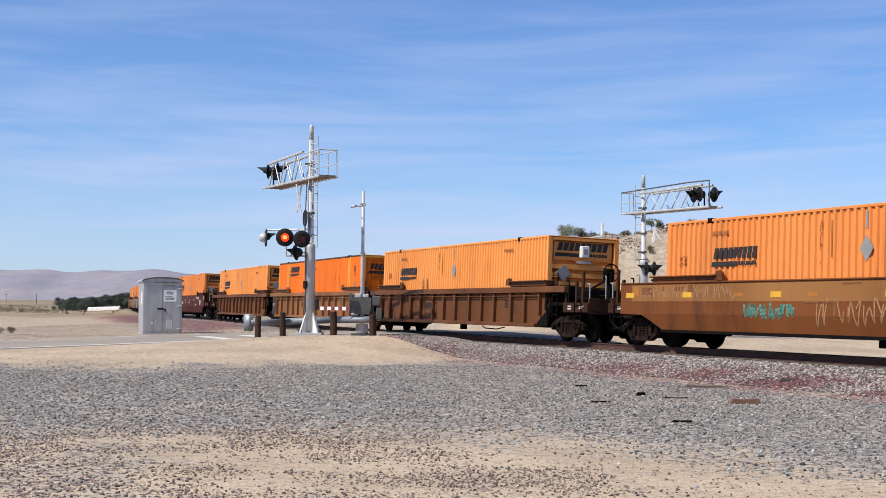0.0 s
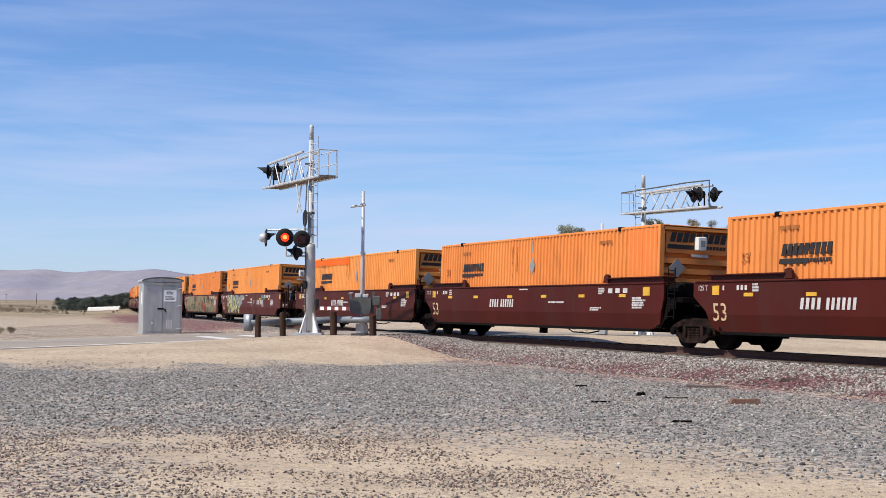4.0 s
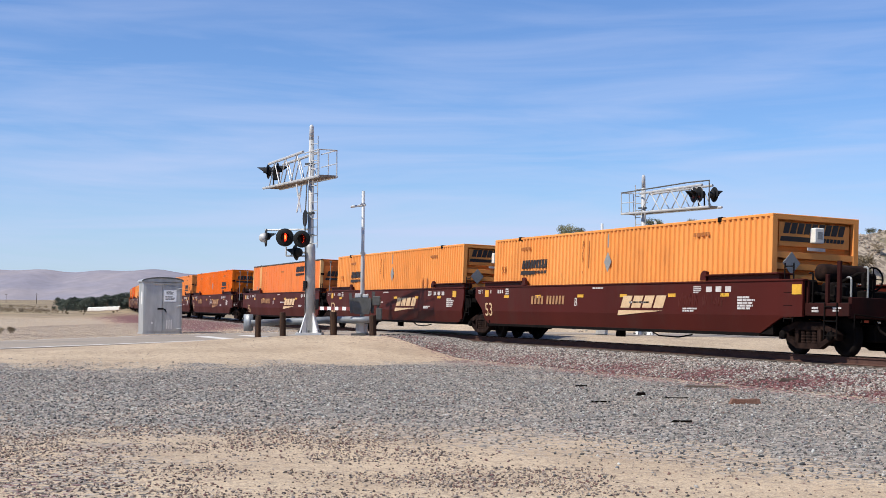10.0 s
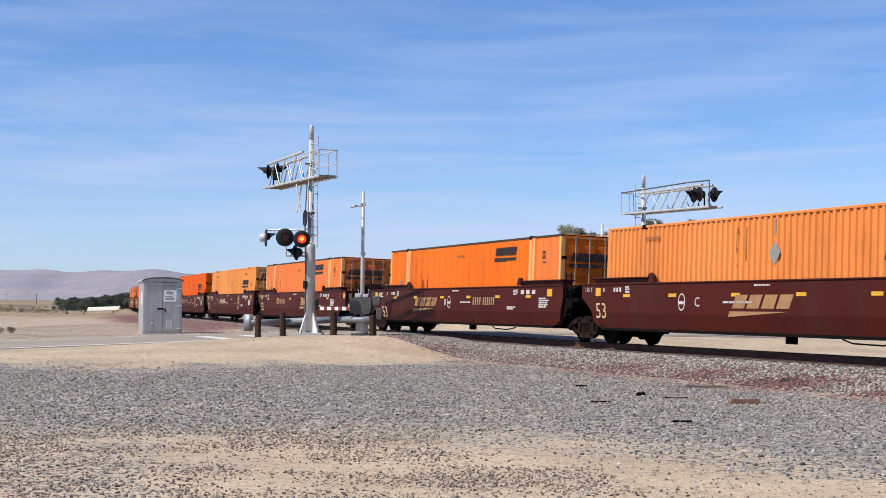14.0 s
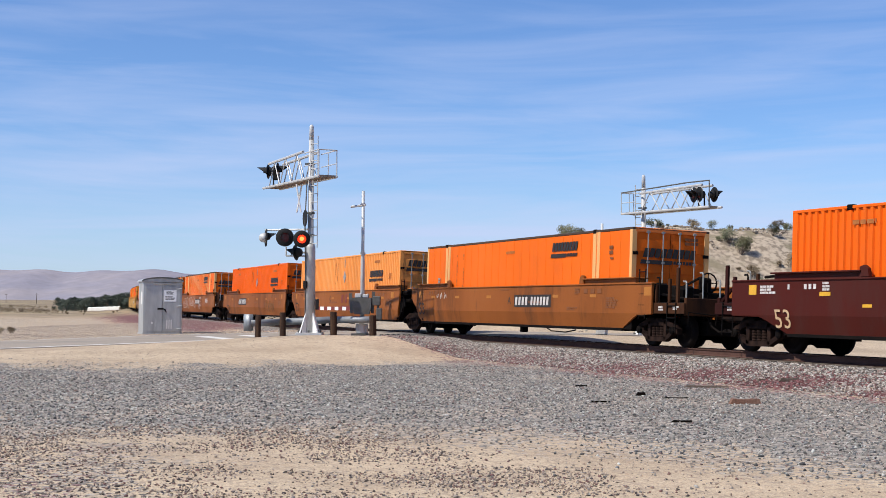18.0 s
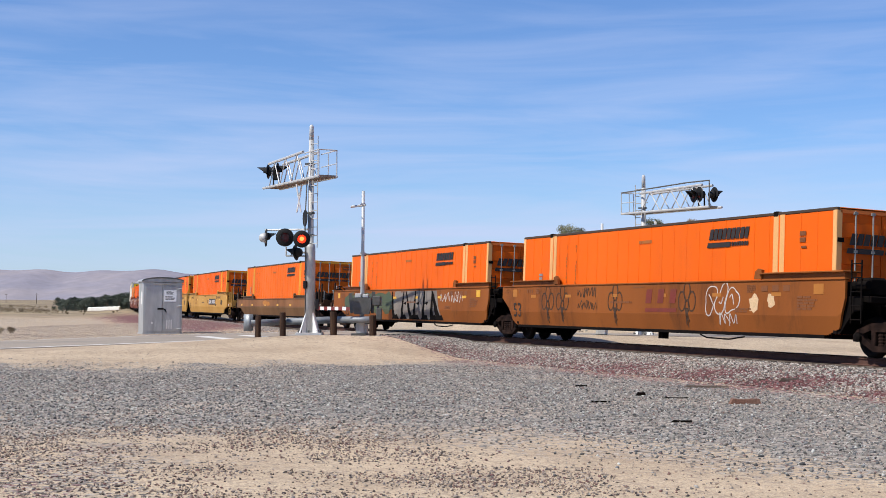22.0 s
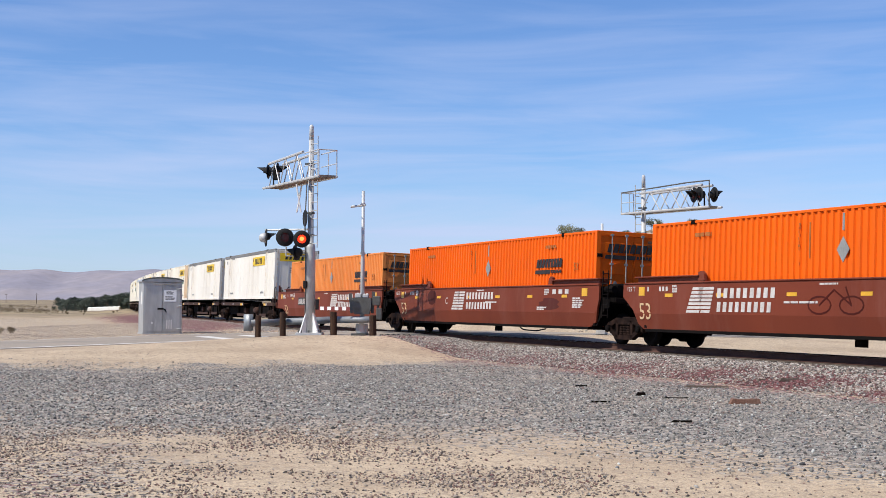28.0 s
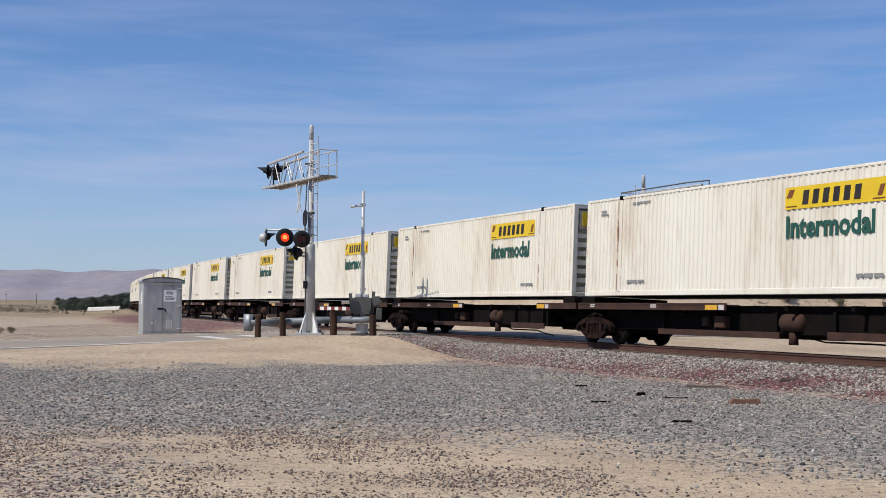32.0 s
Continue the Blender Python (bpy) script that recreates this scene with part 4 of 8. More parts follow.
def well_car(style, mat, front, rear):
    """A container well unit: near and far side, sills, floor, bulkheads, walkways, end gear and trucks."""
    car = new("well_car")
    car.empty_display_size = 0.3
    key = (style, mat.name, front, rear)

    def stations(fr, re):
        a = [(-10.2, 0.88), (-9.1, 0.86), (-8.8, 0.76), (-8.12, 0.47)] if re else [(-9.3, 1.36), (-8.75, 1.0), (-8.55, 0.62), (-8.3, 0.47)]
        b = [(7.76, 0.47), (8.42, 0.75), (8.68, 0.85), (9.5, 0.88)] if fr else [(7.9, 0.47), (8.35, 0.62), (8.5, 1.0), (8.6, 1.3)]
        return a + b

    top = 1.38 if style == "low" else 1.72
    if style == "ribbed":
        for sd in (-1, 1):
            y0, y1 = sorted((1.30 * sd, 1.34 * sd))
            pts = [(-8.6, 0.5), (7.45, 0.5), (8.15, 0.9), (8.6, 1.5), (-8.6, 1.5)] if front else [(-7.45, 0.5), (8.3, 0.5), (8.6, 1.5), (-8.6, 1.5), (-8.15, 0.9)] if rear else [(-8.5, 0.5), (8.3, 0.5), (8.6, 1.5), (-8.6, 1.5)]
            if front and rear:
                pts = [(-7.45, 0.5), (7.45, 0.5), (8.15, 0.9), (8.6, 1.5), (-8.6, 1.5), (-8.15, 0.9)]
            part("side_panel", cached(("side_panel", key, sd), lambda: Geo().prism(pts, "y", y0, y1), mat), None, car)
            a, b = (-9.7 if rear else -9.2), (9.7 if front else 9.0)
            part("top_chord", cached(("top_chord", key, sd), lambda: Geo().box(a, b, min(1.28 * sd, 1.5 * sd), max(1.28 * sd, 1.5 * sd), 1.52, 1.72, 0.015), mat), None, car)
            part("bottom_chord", cached(("bottom_chord", key, sd), lambda: Geo().box(-7.5 if rear else -8.3, 7.5 if front else 8.1, min(1.2 * sd, 1.46 * sd), max(1.2 * sd, 1.46 * sd), 0.40, 0.53, 0.015), mat), None, car)
            x = -7.9
            k = 0
            while x < 8.3:
                lo = 0.53 if (-7.5 < x < 7.5) or not (front or rear) else 0.8
                r = part("rib", cached(("rib", mat.name, sd, lo, k % 4 == 3), lambda: Geo().box(-0.05 if k % 4 != 3 else -0.09, 0.05 if k % 4 != 3 else 0.09, min(1.3 * sd, 1.46 * sd), max(1.3 * sd, 1.46 * sd), lo, 1.52, 0.012), mat), None, car)
                r.location.x = x
                x += 1.13 + 0.25 * (k % 3 == 1)
                k += 1
            if sd < 0:
                put("grab_rail", cached(("grab_rail", mat.name), lambda: Geo().tube((-7.8, -1.44, 1.42), (7.8, -1.44, 1.42), 0.018, 6), mat), car, 0, 0, 0)
    else:
        for sd in (-1, 1):
            part("side_panel", cached(("side_panel", key, sd), lambda: side_shell(stations(front, rear), sd, top), [mat]), None, car)
            a, b = (-10.2 if rear else -9.2), (9.55 if front else 8.6)
            part("top_chord", cached(("top_chord", key, sd), lambda: Geo().box(a, b, min(1.33 * sd, 1.48 * sd), max(1.33 * sd, 1.48 * sd), top, top + 0.045, 0.012), mat), None, car)
            part("bottom_chord", cached(("bottom_chord", key, sd), lambda: Geo().box(-8.1 if rear else -8.2, 7.74 if front else 7.8, min(1.2 * sd, 1.37 * sd), max(1.2 * sd, 1.37 * sd), 0.39, 0.475, 0.01), SOOT_SHADE), None, car)
    for e in (-1, 1):
        x0, x1 = sorted((5.45 * e, (8.6 if style != "ribbed" else 8.3) * e))
        zt = top + 0.06
        w = part("walkway", cached(("walkway", mat.name, e, style), lambda: Geo().box(x0, x1, -1.52, -1.02, zt + 0.11, zt + 0.15, 0.01)
                 .box(x0 + 0.05, x1 - 0.05, -1.42, -1.1, zt - 0.02, zt + 0.11).prism([(5.2 * e, zt), (5.5 * e, zt), (5.5 * e, zt + 0.22), (5.36 * e, zt + 0.26), (5.24 * e, zt + 0.18)], "y", -1.47, -1.38), mat), None, car, "grimy end walkway")
        if front if e > 0 else rear:
            part("bulkhead", cached(("bulkhead", e, top), lambda: Geo().box(*span(8.1, 8.22, e), -1.38, 1.38, 0.96, top - 0.02, 0.01).box(*span(8.1, 8.2, e), -1.30, -0.86, 0.5, 0.96).box(*span(8.1, 8.2, e), 0.86, 1.30, 0.5, 0.96), SOOT_SHADE), None, car, "black end bulkhead")
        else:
            part("bulkhead", cached(("bulkhead_inner", e, top), lambda: Geo().box(*span(8.12, 8.24, e), -1.38, 1.38, 0.5, top - 0.02, 0.01), SOOT_SHADE), None, car, "black end bulkhead")
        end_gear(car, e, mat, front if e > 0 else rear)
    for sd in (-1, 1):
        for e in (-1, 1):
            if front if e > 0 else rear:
                # added black sheet that stands in for the shade below the panel's cut
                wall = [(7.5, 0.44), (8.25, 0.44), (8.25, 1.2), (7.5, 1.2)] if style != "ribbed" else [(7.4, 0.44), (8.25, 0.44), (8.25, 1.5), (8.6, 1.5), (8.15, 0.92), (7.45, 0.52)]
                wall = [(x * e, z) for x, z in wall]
                part("inner_wall", cached(("inner_wall", e, sd, style == "ribbed"), lambda: Geo().prism(wall, "y", min(1.31 * sd, 1.34 * sd), max(1.31 * sd, 1.34 * sd)), SOOT_SHADE), None, car, "black sheet in place of shade over the truck")
    part("floor_frame", cached(("floor_frame",), lambda: floor_geo(), SOOT_SHADE), None, car, "open floor of dark cross bearers")
    truck(car, 9.62 if not front else 9.33)
    if rear:
        truck(car, -9.5)
    return car


def floor_geo():
    g = Geo().box(-7.6, 7.4, -1.15, -0.95, 0.40, 0.48).box(-7.6, 7.4, 0.95, 1.15, 0.40, 0.48)
    for k in range(6):
        x = -7.2 + k * 2.85
        g.box(x - 0.25, x + 0.25, -0.95, 0.95, 0.40, 0.48)
    g.box(-7.9, -7.2, -1.2, 1.2, 0.42, 0.5).box(7.0, 7.9, -1.2, 1.2, 0.42, 0.5)
    g.path([(2.2, -1.0, 0.38), (2.6, -1.05, 0.30), (3.6, -1.05, 0.28), (4.2, -1.0, 0.36)], 0.02, 6)
    g.box(0.1, 0.32, -1.0, -0.8, 0.22, 0.4)
    return g


def spine_car(front, rear, d_front, d_rear):
    """A skeleton flat: one spine, side shelves, pedestals, tank, pipes and trucks."""
    car = new("spine_car")
    car.empty_display_size = 0.3
    # the wide middle box is added black mass where shade lies below the container
    part("spine", cached(("spine",), lambda: Geo().box(-8.6, 8.6, -0.32, 0.32, 0.62, 1.12, 0.02).box(-7.4, 5.6, -0.88, 0.88, 0.44, 1.0, 0.02).box(-8.6, 8.6, -0.45, 0.45, 1.12, 1.16), SOOT_SHADE), None, car, "sooty spine beam, its wide black middle filling the shade")
    part("spine_flange", cached(("spine_flange",), lambda: Geo().box(-5.9, 5.7, -0.62, 0.62, 0.52, 0.60, 0.01).box(-6.3, 6.2, -0.85, 0.85, 0.98, 1.12, 0.01), SOOT_SHADE), None, car, "black flange under the spine")
    for sd in (-1, 1):
        y0, y1 = sorted((0.9 * sd, 1.36 * sd))
        for a, b in ((-8.4, -0.6), (5.7, 8.5)):
            sh = part("side_shelf", cached(("side_shelf", sd, a), lambda: Geo().box(a, b, y0, y1, 1.12, 1.16, 0.008).box(a, b, min(1.30 * sd, 1.36 * sd), max(1.30 * sd, 1.36 * sd), 1.0, 1.2, 0.012), RUST), None, car, "rusty side shelf")
            if sd < 0:
                x = -1.5 if a < 0 else 5.75
                part("reflector", cached(("shelf_reflector", a), lambda: Geo().box(x, x + 0.55, -1.368, -1.358, 1.02, 1.15), REFLECT), None, sh, "yellow reflector")
                part("reflector", cached(("shelf_reflector_pale", a), lambda: Geo().box(x + 0.6, x + 0.85, -1.368, -1.358, 1.02, 1.15), WHITEPAINT), None, sh, "pale reflector")
                for m in ((-7.6, -4.2) if a < 0 else ()):
                    part("stencil", cached(("shelf_stencil", m), lambda: bars(Geo(), m, 1.05, 0.35, 0.11, 2, -1.361, int(m * 10)), WHITEPAINT), None, sh, "small pale stencil")
        part("outrigger", cached(("outrigger", sd), lambda: outrigger_geo(sd), SOOT_SHADE), None, car)
        part("skirt_plate", cached(("skirt_plate", sd), lambda: Geo().box(-4.3, 1.2, min(0.98 * sd, 1.02 * sd), max(0.98 * sd, 1.02 * sd), 0.34, 0.50, 0.006).box(3.0, 5.6, min(0.98 * sd, 1.02 * sd), max(0.98 * sd, 1.02 * sd), 0.36, 0.54, 0.006), RUST), None, car, "rusty skirt plate")
        for x in (-4.1, -1.6, 1.0, 3.2, 5.4):
            part("skirt_hanger", cached(("skirt_hanger", sd), lambda: Geo().box(-0.05, 0.05, min(0.9 * sd, 0.98 * sd), max(0.9 * sd, 0.98 * sd), 0.40, 1.0), SOOT_SHADE), None, car).location.x = x
    put("air_tank", cached(("spine_tank",), lambda: Geo().lathe([(0.1, 0), (0.2, 0.06), (0.22, 0.14), (0.22, 0.72), (0.2, 0.80), (0.1, 0.86)], (1.15, -0.85, 0.74), (1, 0, 0), 16).box(1.45, 1.65, -0.92, -0.78, 0.20, 0.55), RUST, True), car, 0, 0, 0, "rusty air tank")
    put("valve_box", cached(("valve_box",), lambda: Geo().box(-1.5, -1.05, -1.08, -0.7, 0.55, 0.88, 0.03).box(-2.2, -1.9, -1.0, -0.7, 0.6, 0.85, 0.03), RUST), car, 0, 0, 0, "rusty valve box")
    put("brake_pipe", cached(("brake_pipe",), lambda: Geo().path([(-7.9, -0.7, 0.82), (-3.0, -0.72, 0.80), (0.5, -0.72, 0.62), (2.6, -0.75, 0.30), (4.6, -0.78, 0.30), (5.2, -0.8, 0.22), (6.1, -0.9, 0.16)], 0.022, 6), SOOT_SHADE), car, 0, 0, 0, "sagging black brake pipe")
    for e in (-1, 1):
        part("pedestal", cached(("pedestal", e), lambda: Geo().box(*span(7.5, 8.3, e), -1.3, 1.3, 1.18, 1.38, 0.02).box(*span(8.3, 8.9, e), -0.5, 0.5, 0.75, 1.2, 0.02), SOOT_SHADE), None, car, "dark container pedestal")
    if front:
        spine_end(car)
    truck(car, d_front)
    if rear:
        truck(car, -d_rear)
    return car


def spine_end(car):
    """The leading end of the skeleton flats: short deck before the box, rails, brake wheel and coupler."""
    part("end_deck", Geo().box(8.15, 8.75, -1.3, 1.3, 1.02, 1.14, 0.02).box(8.3, 8.75, -0.5, 0.5, 0.8, 1.02, 0.02), RUST, car, "rusty end deck")
    for y in (-1.28, -0.95):
        part("handrail", Geo().path([(8.3, y, 1.12), (8.3, y, 2.0), (8.34, y, 2.06), (8.6, y, 2.06), (8.66, y, 2.0), (8.66, y, 1.12)], 0.024, 6), RUST, car, "rusty hand rail")
    part("handrail", Geo().path([(8.62, 0.35, 1.12), (8.62, 0.35, 2.12), (8.62, 1.1, 2.12), (8.62, 1.1, 1.12)], 0.026, 6).tube((8.62, 0.35, 1.7), (8.62, 1.1, 1.7), 0.022, 6), SOOT_SHADE, car, "dark hand rail frame")
    part("ladder", ladder(8.42, -1.36, 0.42, 1.5, 0.4, 4), RUST, car)
    part("brake_housing", Geo().box(8.38, 8.6, -0.62, -0.2, 1.14, 2.0, 0.05), BRICK, car, "red-brown brake housing")
    part("brake_wheel", wheel_ring(8.66, -0.42, 1.86), SOOT_SHADE, car, "black iron hand brake wheel")
    part("coupler", Geo().box(8.3, 8.75, -0.25, 0.25, 0.72, 1.06, 0.06), TRUCKSTEEL, car, "cast steel coupler")
    part("brake_hose", Geo().path([(8.7, -0.5, 0.95), (8.8, -0.52, 0.6), (8.9, -0.45, 0.5)], 0.03, 6), SOOT_SHADE, car, "black rubber brake hose")


def outrigger_geo(sd):
    g = Geo()
    for x in (-7.9, -5.6, -3.2, -0.8, 1.8, 4.2, 6.4, 7.9):
        g.prism([(0.3 * sd, 0.75), (1.28 * sd, 1.02), (1.28 * sd, 1.14), (0.3 * sd, 1.14)] if sd > 0 else [(1.28 * sd, 1.02), (0.3 * sd, 0.75), (0.3 * sd, 1.14), (1.28 * sd, 1.14)], "x", x - 0.06, x + 0.06)
    return g


# ---------------------------------------------------------------- containers (floor at z = 0, near side at y = -1.3)
CL, CW, CH = 8.075, 1.295, 2.9


def corrugated(x0, x1, z0, z1, y, side, pitch=0.235, deep=0.045):
    """A wall pressed into upright waves."""
    xs, ys = [], []
    n = int(round((x1 - x0) / pitch))
    p = (x1 - x0) / n
    for k in range(n):
        for f, d in ((0.0, 0), (0.36, 0), (0.47, 1), (0.89, 1)):
            xs.append(x0 + (k + f) * p)
            ys.append((y - d * deep) * side)
    xs.append(x1)
    ys.append(y * side)
    m = len(xs)
    vs = [(x, yy, z) for z in (z0, z1) for x, yy in zip(xs, ys)]
    vs += [(x, (y - deep - 0.01) * side, z) for z in (z0, z1) for x in (x0, x1)]
    fs = []
    for i in range(m - 1):
        q = (i, i + 1, m + i + 1, m + i)
        fs.append(q if side < 0 else q[::-1])
    b = 2 * m
    q = (b, b + 2, b + 3, b + 1)
    fs.append(q if side < 0 else q[::-1])
    return Geo().add(vs, fs)


def sheeted(x0, x1, z0, z1, y, side, pitch=0.61):
    """A flat sheet wall with narrow raised seams."""
    n = int((x1 - x0) / pitch)
    pts = [(x0, y - 0.012)]
    for k in range(1, n):
        x = x0 + (x1 - x0) * k / n
        pts += [(x - 0.03, y - 0.012), (x - 0.022, y - 0.001), (x + 0.022, y - 0.001), (x + 0.03, y - 0.012)]
    pts.append((x1, y - 0.012))
    m = len(pts)
    vs = [(a, b * side, z) for z in (z0, z1) for a, b in pts] + [(a, (y - 0.04) * side, z) for z in (z0, z1) for a in (x0, x1)]
    fs = [(i, i + 1, m + i + 1, m + i) if side < 0 else (m + i, m + i + 1, i + 1, i) for i in range(m - 1)]
    b = 2 * m
    fs.append((b + 1, b, b + 2, b + 3) if side < 0 else (b + 3, b + 2, b, b + 1))
    return Geo().add(vs, fs)


def end_wall(e):
    """A closed end: a deep recessed sheet behind the ribs, and an inset name board near the top."""
    x = CL * e
    board = (min(x - 0.24 * e, x - 0.07 * e), max(x - 0.24 * e, x - 0.07 * e))
    return Geo().box(min(x - 0.26 * e, x - 0.24 * e), max(x - 0.26 * e, x - 0.24 * e), -1.2, 1.2, 0.1, 2.8).box(*board, -1.06, 1.06, 2.12, 2.70)


def end_rib(e):
    x = CL * e
    pts = [(x - 0.24 * e, 0.0), (x - 0.012 * e, 0.02), (x - 0.012 * e, 0.165), (x - 0.24 * e, 0.19)]
    return Geo().prism(pts if e > 0 else pts[::-1], "y", -1.16, 1.16)


def ribbed_end(name, e, mat, box):
    """A closed end with its seven level ribs."""
    wall = part(name, cached((name, mat.name), lambda: end_wall(e), mat), None, box)
    for k in range(7):
        part("end_rib", cached(("end_rib", e, mat.name), lambda: end_rib(e), mat), None, wall).location.z = 0.14 + k * 0.278


def door_leaf(sd):
    x = CL
    g = Geo().box(x - 0.06, x - 0.035, min(0.01 * sd, 1.2 * sd), max(0.01 * sd, 1.2 * sd), 0.12, 2.78)
    for k in range(4):
        z = 0.35 + k * 0.62
        g.box(x - 0.036, x - 0.015, min(0.06 * sd, 1.14 * sd), max(0.06 * sd, 1.14 * sd), z, z + 0.34, 0.01)
    return g


def lock_rod(y):
    g = Geo().tube((CL + 0.02, y, 0.08), (CL + 0.02, y, 2.82), 0.02, 8)
    for z in (0.1, 0.9, 1.9, 2.78):
        g.box(CL - 0.02, CL + 0.04, y - 0.05, y + 0.05, z - 0.03, z + 0.03)
    return g.tube((CL + 0.04, y, 0.95), (CL + 0.04, y + 0.3, 0.97), 0.014, 6)


def post_geo(x0, x1, side, deep=0.09):
    return Geo().box(x0, x1, min((1.295 - deep) * side, 1.3 * side), max((1.295 - deep) * side, 1.3 * side), 0.1, CH - 0.06, 0.012)


def container(style, mat, post=None, panel=None, stripes=None):
    """A 53-foot box: walls, roof, rails, posts, doors or closed end, castings and markings."""
    box = new("shipping_container")
    box.empty_display_size = 0.3
    post = post or mat
    nm = (style, mat.name, post.name, panel.name if panel else "")
    white = style in ("plate_white", "ribbed_white")
    flat = style in ("sheet", "sheet_rear", "plate_white")
    for sd in (-1, 1):
        build = (lambda: sheeted(-CL + 0.1, CL - 0.1, 0.14, CH - 0.07, CW, sd)) if flat else (lambda: corrugated(-CL + 0.1, CL - 0.1, 0.14, CH - 0.07, CW, sd, 0.21, 0.026) if white else corrugated(-CL + 0.1, CL - 0.1, 0.14, CH - 0.07, CW, sd))
        part("side_wall", cached(("side_wall", nm, sd), build, mat), None, box)
        y0, y1 = sorted((1.2 * sd, 1.3 * sd))
        rail_mat = GREYRAIL if style == "plate_white" else DARKRAIL if style in ("sheet", "sheet_rear") else mat
        part("top_rail", cached(("top_rail", nm, sd), lambda: Geo().box(-CL, CL, y0, y1 + 0.002, CH - (0.20 if style == "plate_white" else 0.075), CH, 0.012), rail_mat), None, box)
        part("bottom_rail", cached(("bottom_rail", nm, sd), lambda: Geo().box(-CL, CL, y0, y1, 0.0, 0.15, 0.012), mat), None, box)
        for x in (-CL, CL - 0.14):
            part("corner_post", cached(("corner_post", post.name, sd, x), lambda: post_geo(x, x + 0.14, sd, 0.16), post), None, box)
        if not (style in ("k_end", "k_door")):
            for x in (-6.15, 5.70):
                part("lift_post", cached(("lift_post", post.name, sd, x, white), lambda: post_geo(x, x + (0.16 if white else 0.20), sd).box(x + 0.26, x + (0.32 if white else 0.45), min(1.22 * sd, 1.301 * sd), max(1.22 * sd, 1.301 * sd), 0.1, CH - 0.06, 0.01), post), None, box)
        if white and sd < 0:
            for x in (-6.22, 5.62, -8.0, 7.9):
                part("rust_streak", cached(("rust_streak", x), lambda: streaks_geo(x), RUSTPATCH), None, box, "rust streaks beside a post")
        for x in (-6.06, 5.80):
            part("lift_casting", cached(("lift_casting", sd, x), lambda: Geo().box(x - 0.09, x + 0.09, min(1.16 * sd, 1.312 * sd), max(1.16 * sd, 1.312 * sd), CH - 0.10, CH + 0.025, 0.012), SOOT_SHADE), None, box, "dark steel lift casting")
    part("roof", cached(("roof", mat.name), lambda: Geo().box(-CL, CL, -1.2, 1.2, CH - 0.05, CH - 0.02), mat if not flat else GREYRAIL if white else DARKRAIL), None, box)
    part("underframe", cached(("underframe", mat.name), lambda: Geo().box(-CL + 0.1, CL - 0.1, -1.2, 1.2, 0.02, 0.12), SOOT_SHADE), None, box)
    # ends
    doors = style in ("k_door", "sheet", "ribbed_white_door")
    ribbed_end("rear_wall", -1, mat, box)
    for e in ((1, -1)):
        x = CL * e
        part("end_header", cached(("end_header", post.name, e), lambda: Geo().box(min(x, x - 0.12 * e), max(x, x - 0.12 * e), -1.2, 1.2, CH - 0.14, CH, 0.012), post if not doors else mat), None, box)
        part("end_sill", cached(("end_sill", mat.name, e), lambda: Geo().box(min(x, x - 0.12 * e), max(x, x - 0.12 * e), -1.2, 1.2, 0.0, 0.14, 0.012), mat), None, box)
    front_mat = panel or mat
    if doors:
        for sd in (-1, 1):
            d = part("door", cached(("door", mat.name, sd), lambda: door_leaf(sd), mat), None, box, "closed steel door leaf")
            for y in (0.28 * sd, 0.78 * sd):
                part("locking_bar", cached(("locking_bar", y), lambda: lock_rod(y), GREYPATCH), None, d, "grey locking bar")
            for z in (0.5, 1.3, 2.1):
                part("hinge", cached(("hinge", sd, z), lambda: Geo().box(CL - 0.03, CL + 0.02, min(1.1 * sd, 1.27 * sd), max(1.1 * sd, 1.27 * sd), z, z + 0.1), SOOT_SHADE), None, d)
    elif style == "sheet_rear" or style == "plate_white":
        front_sheet(mat, box)
    else:
        ribbed_end("front_wall", 1, mat, box)
    markings(box, style, mat, doors)
    if stripes:
        part("bare_seams", cached(("bare_seams", stripes.name), lambda: stripes_geo(), stripes), None, box, "bare cream seams between sheets")
    if panel:
        part("repaired_panel", cached(("repaired_panel", panel.name, style), lambda: sheeted(6.3, 7.92, 0.16, CH - 0.09, CW + 0.008, -1), panel), None, box, "faded salmon replacement panel")
    return box


def streaks_geo(x, y=-1.2985):
    """Thin runs of rust down a seam."""
    r = random.Random(int(x * 10))
    g, z = Geo(), 0.16
    while z < 2.7:
        h = r.uniform(0.1, 0.5)
        w = r.uniform(0.02, 0.06)
        g.box(x - w / 2, x + w / 2, y - 0.003, y + 0.0015, z, min(2.8, z + h))
        z += h + r.uniform(0.0, 0.25)
    return g


def front_sheet(mat, box):
    """A plain end sheet with upright seams."""
    wall = part("front_wall", cached(("front_sheet", mat.name), lambda: Geo().box(CL - 0.06, CL - 0.03, -1.2, 1.2, 0.12, 2.78), mat), None, box)
    for k in range(5):
        part("end_seam", cached(("end_seam", mat.name), lambda: Geo().box(CL - 0.03, CL - 0.018, -0.022, 0.022, 0.14, 2.76), mat), None, wall).location.y = -0.95 + k * 0.475


def stripes_geo():
    g = Geo()
    n = int((2 * CL - 0.2) / 0.61)
    for k in range(1, n):
        x = -CL + 0.1 + (2 * CL - 0.2) * k / n
        if -6.2 < x < 5.7:
            g.box(x - 0.045, x + 0.045, -1.3, -1.292, 0.16, CH - 0.08)
    return g


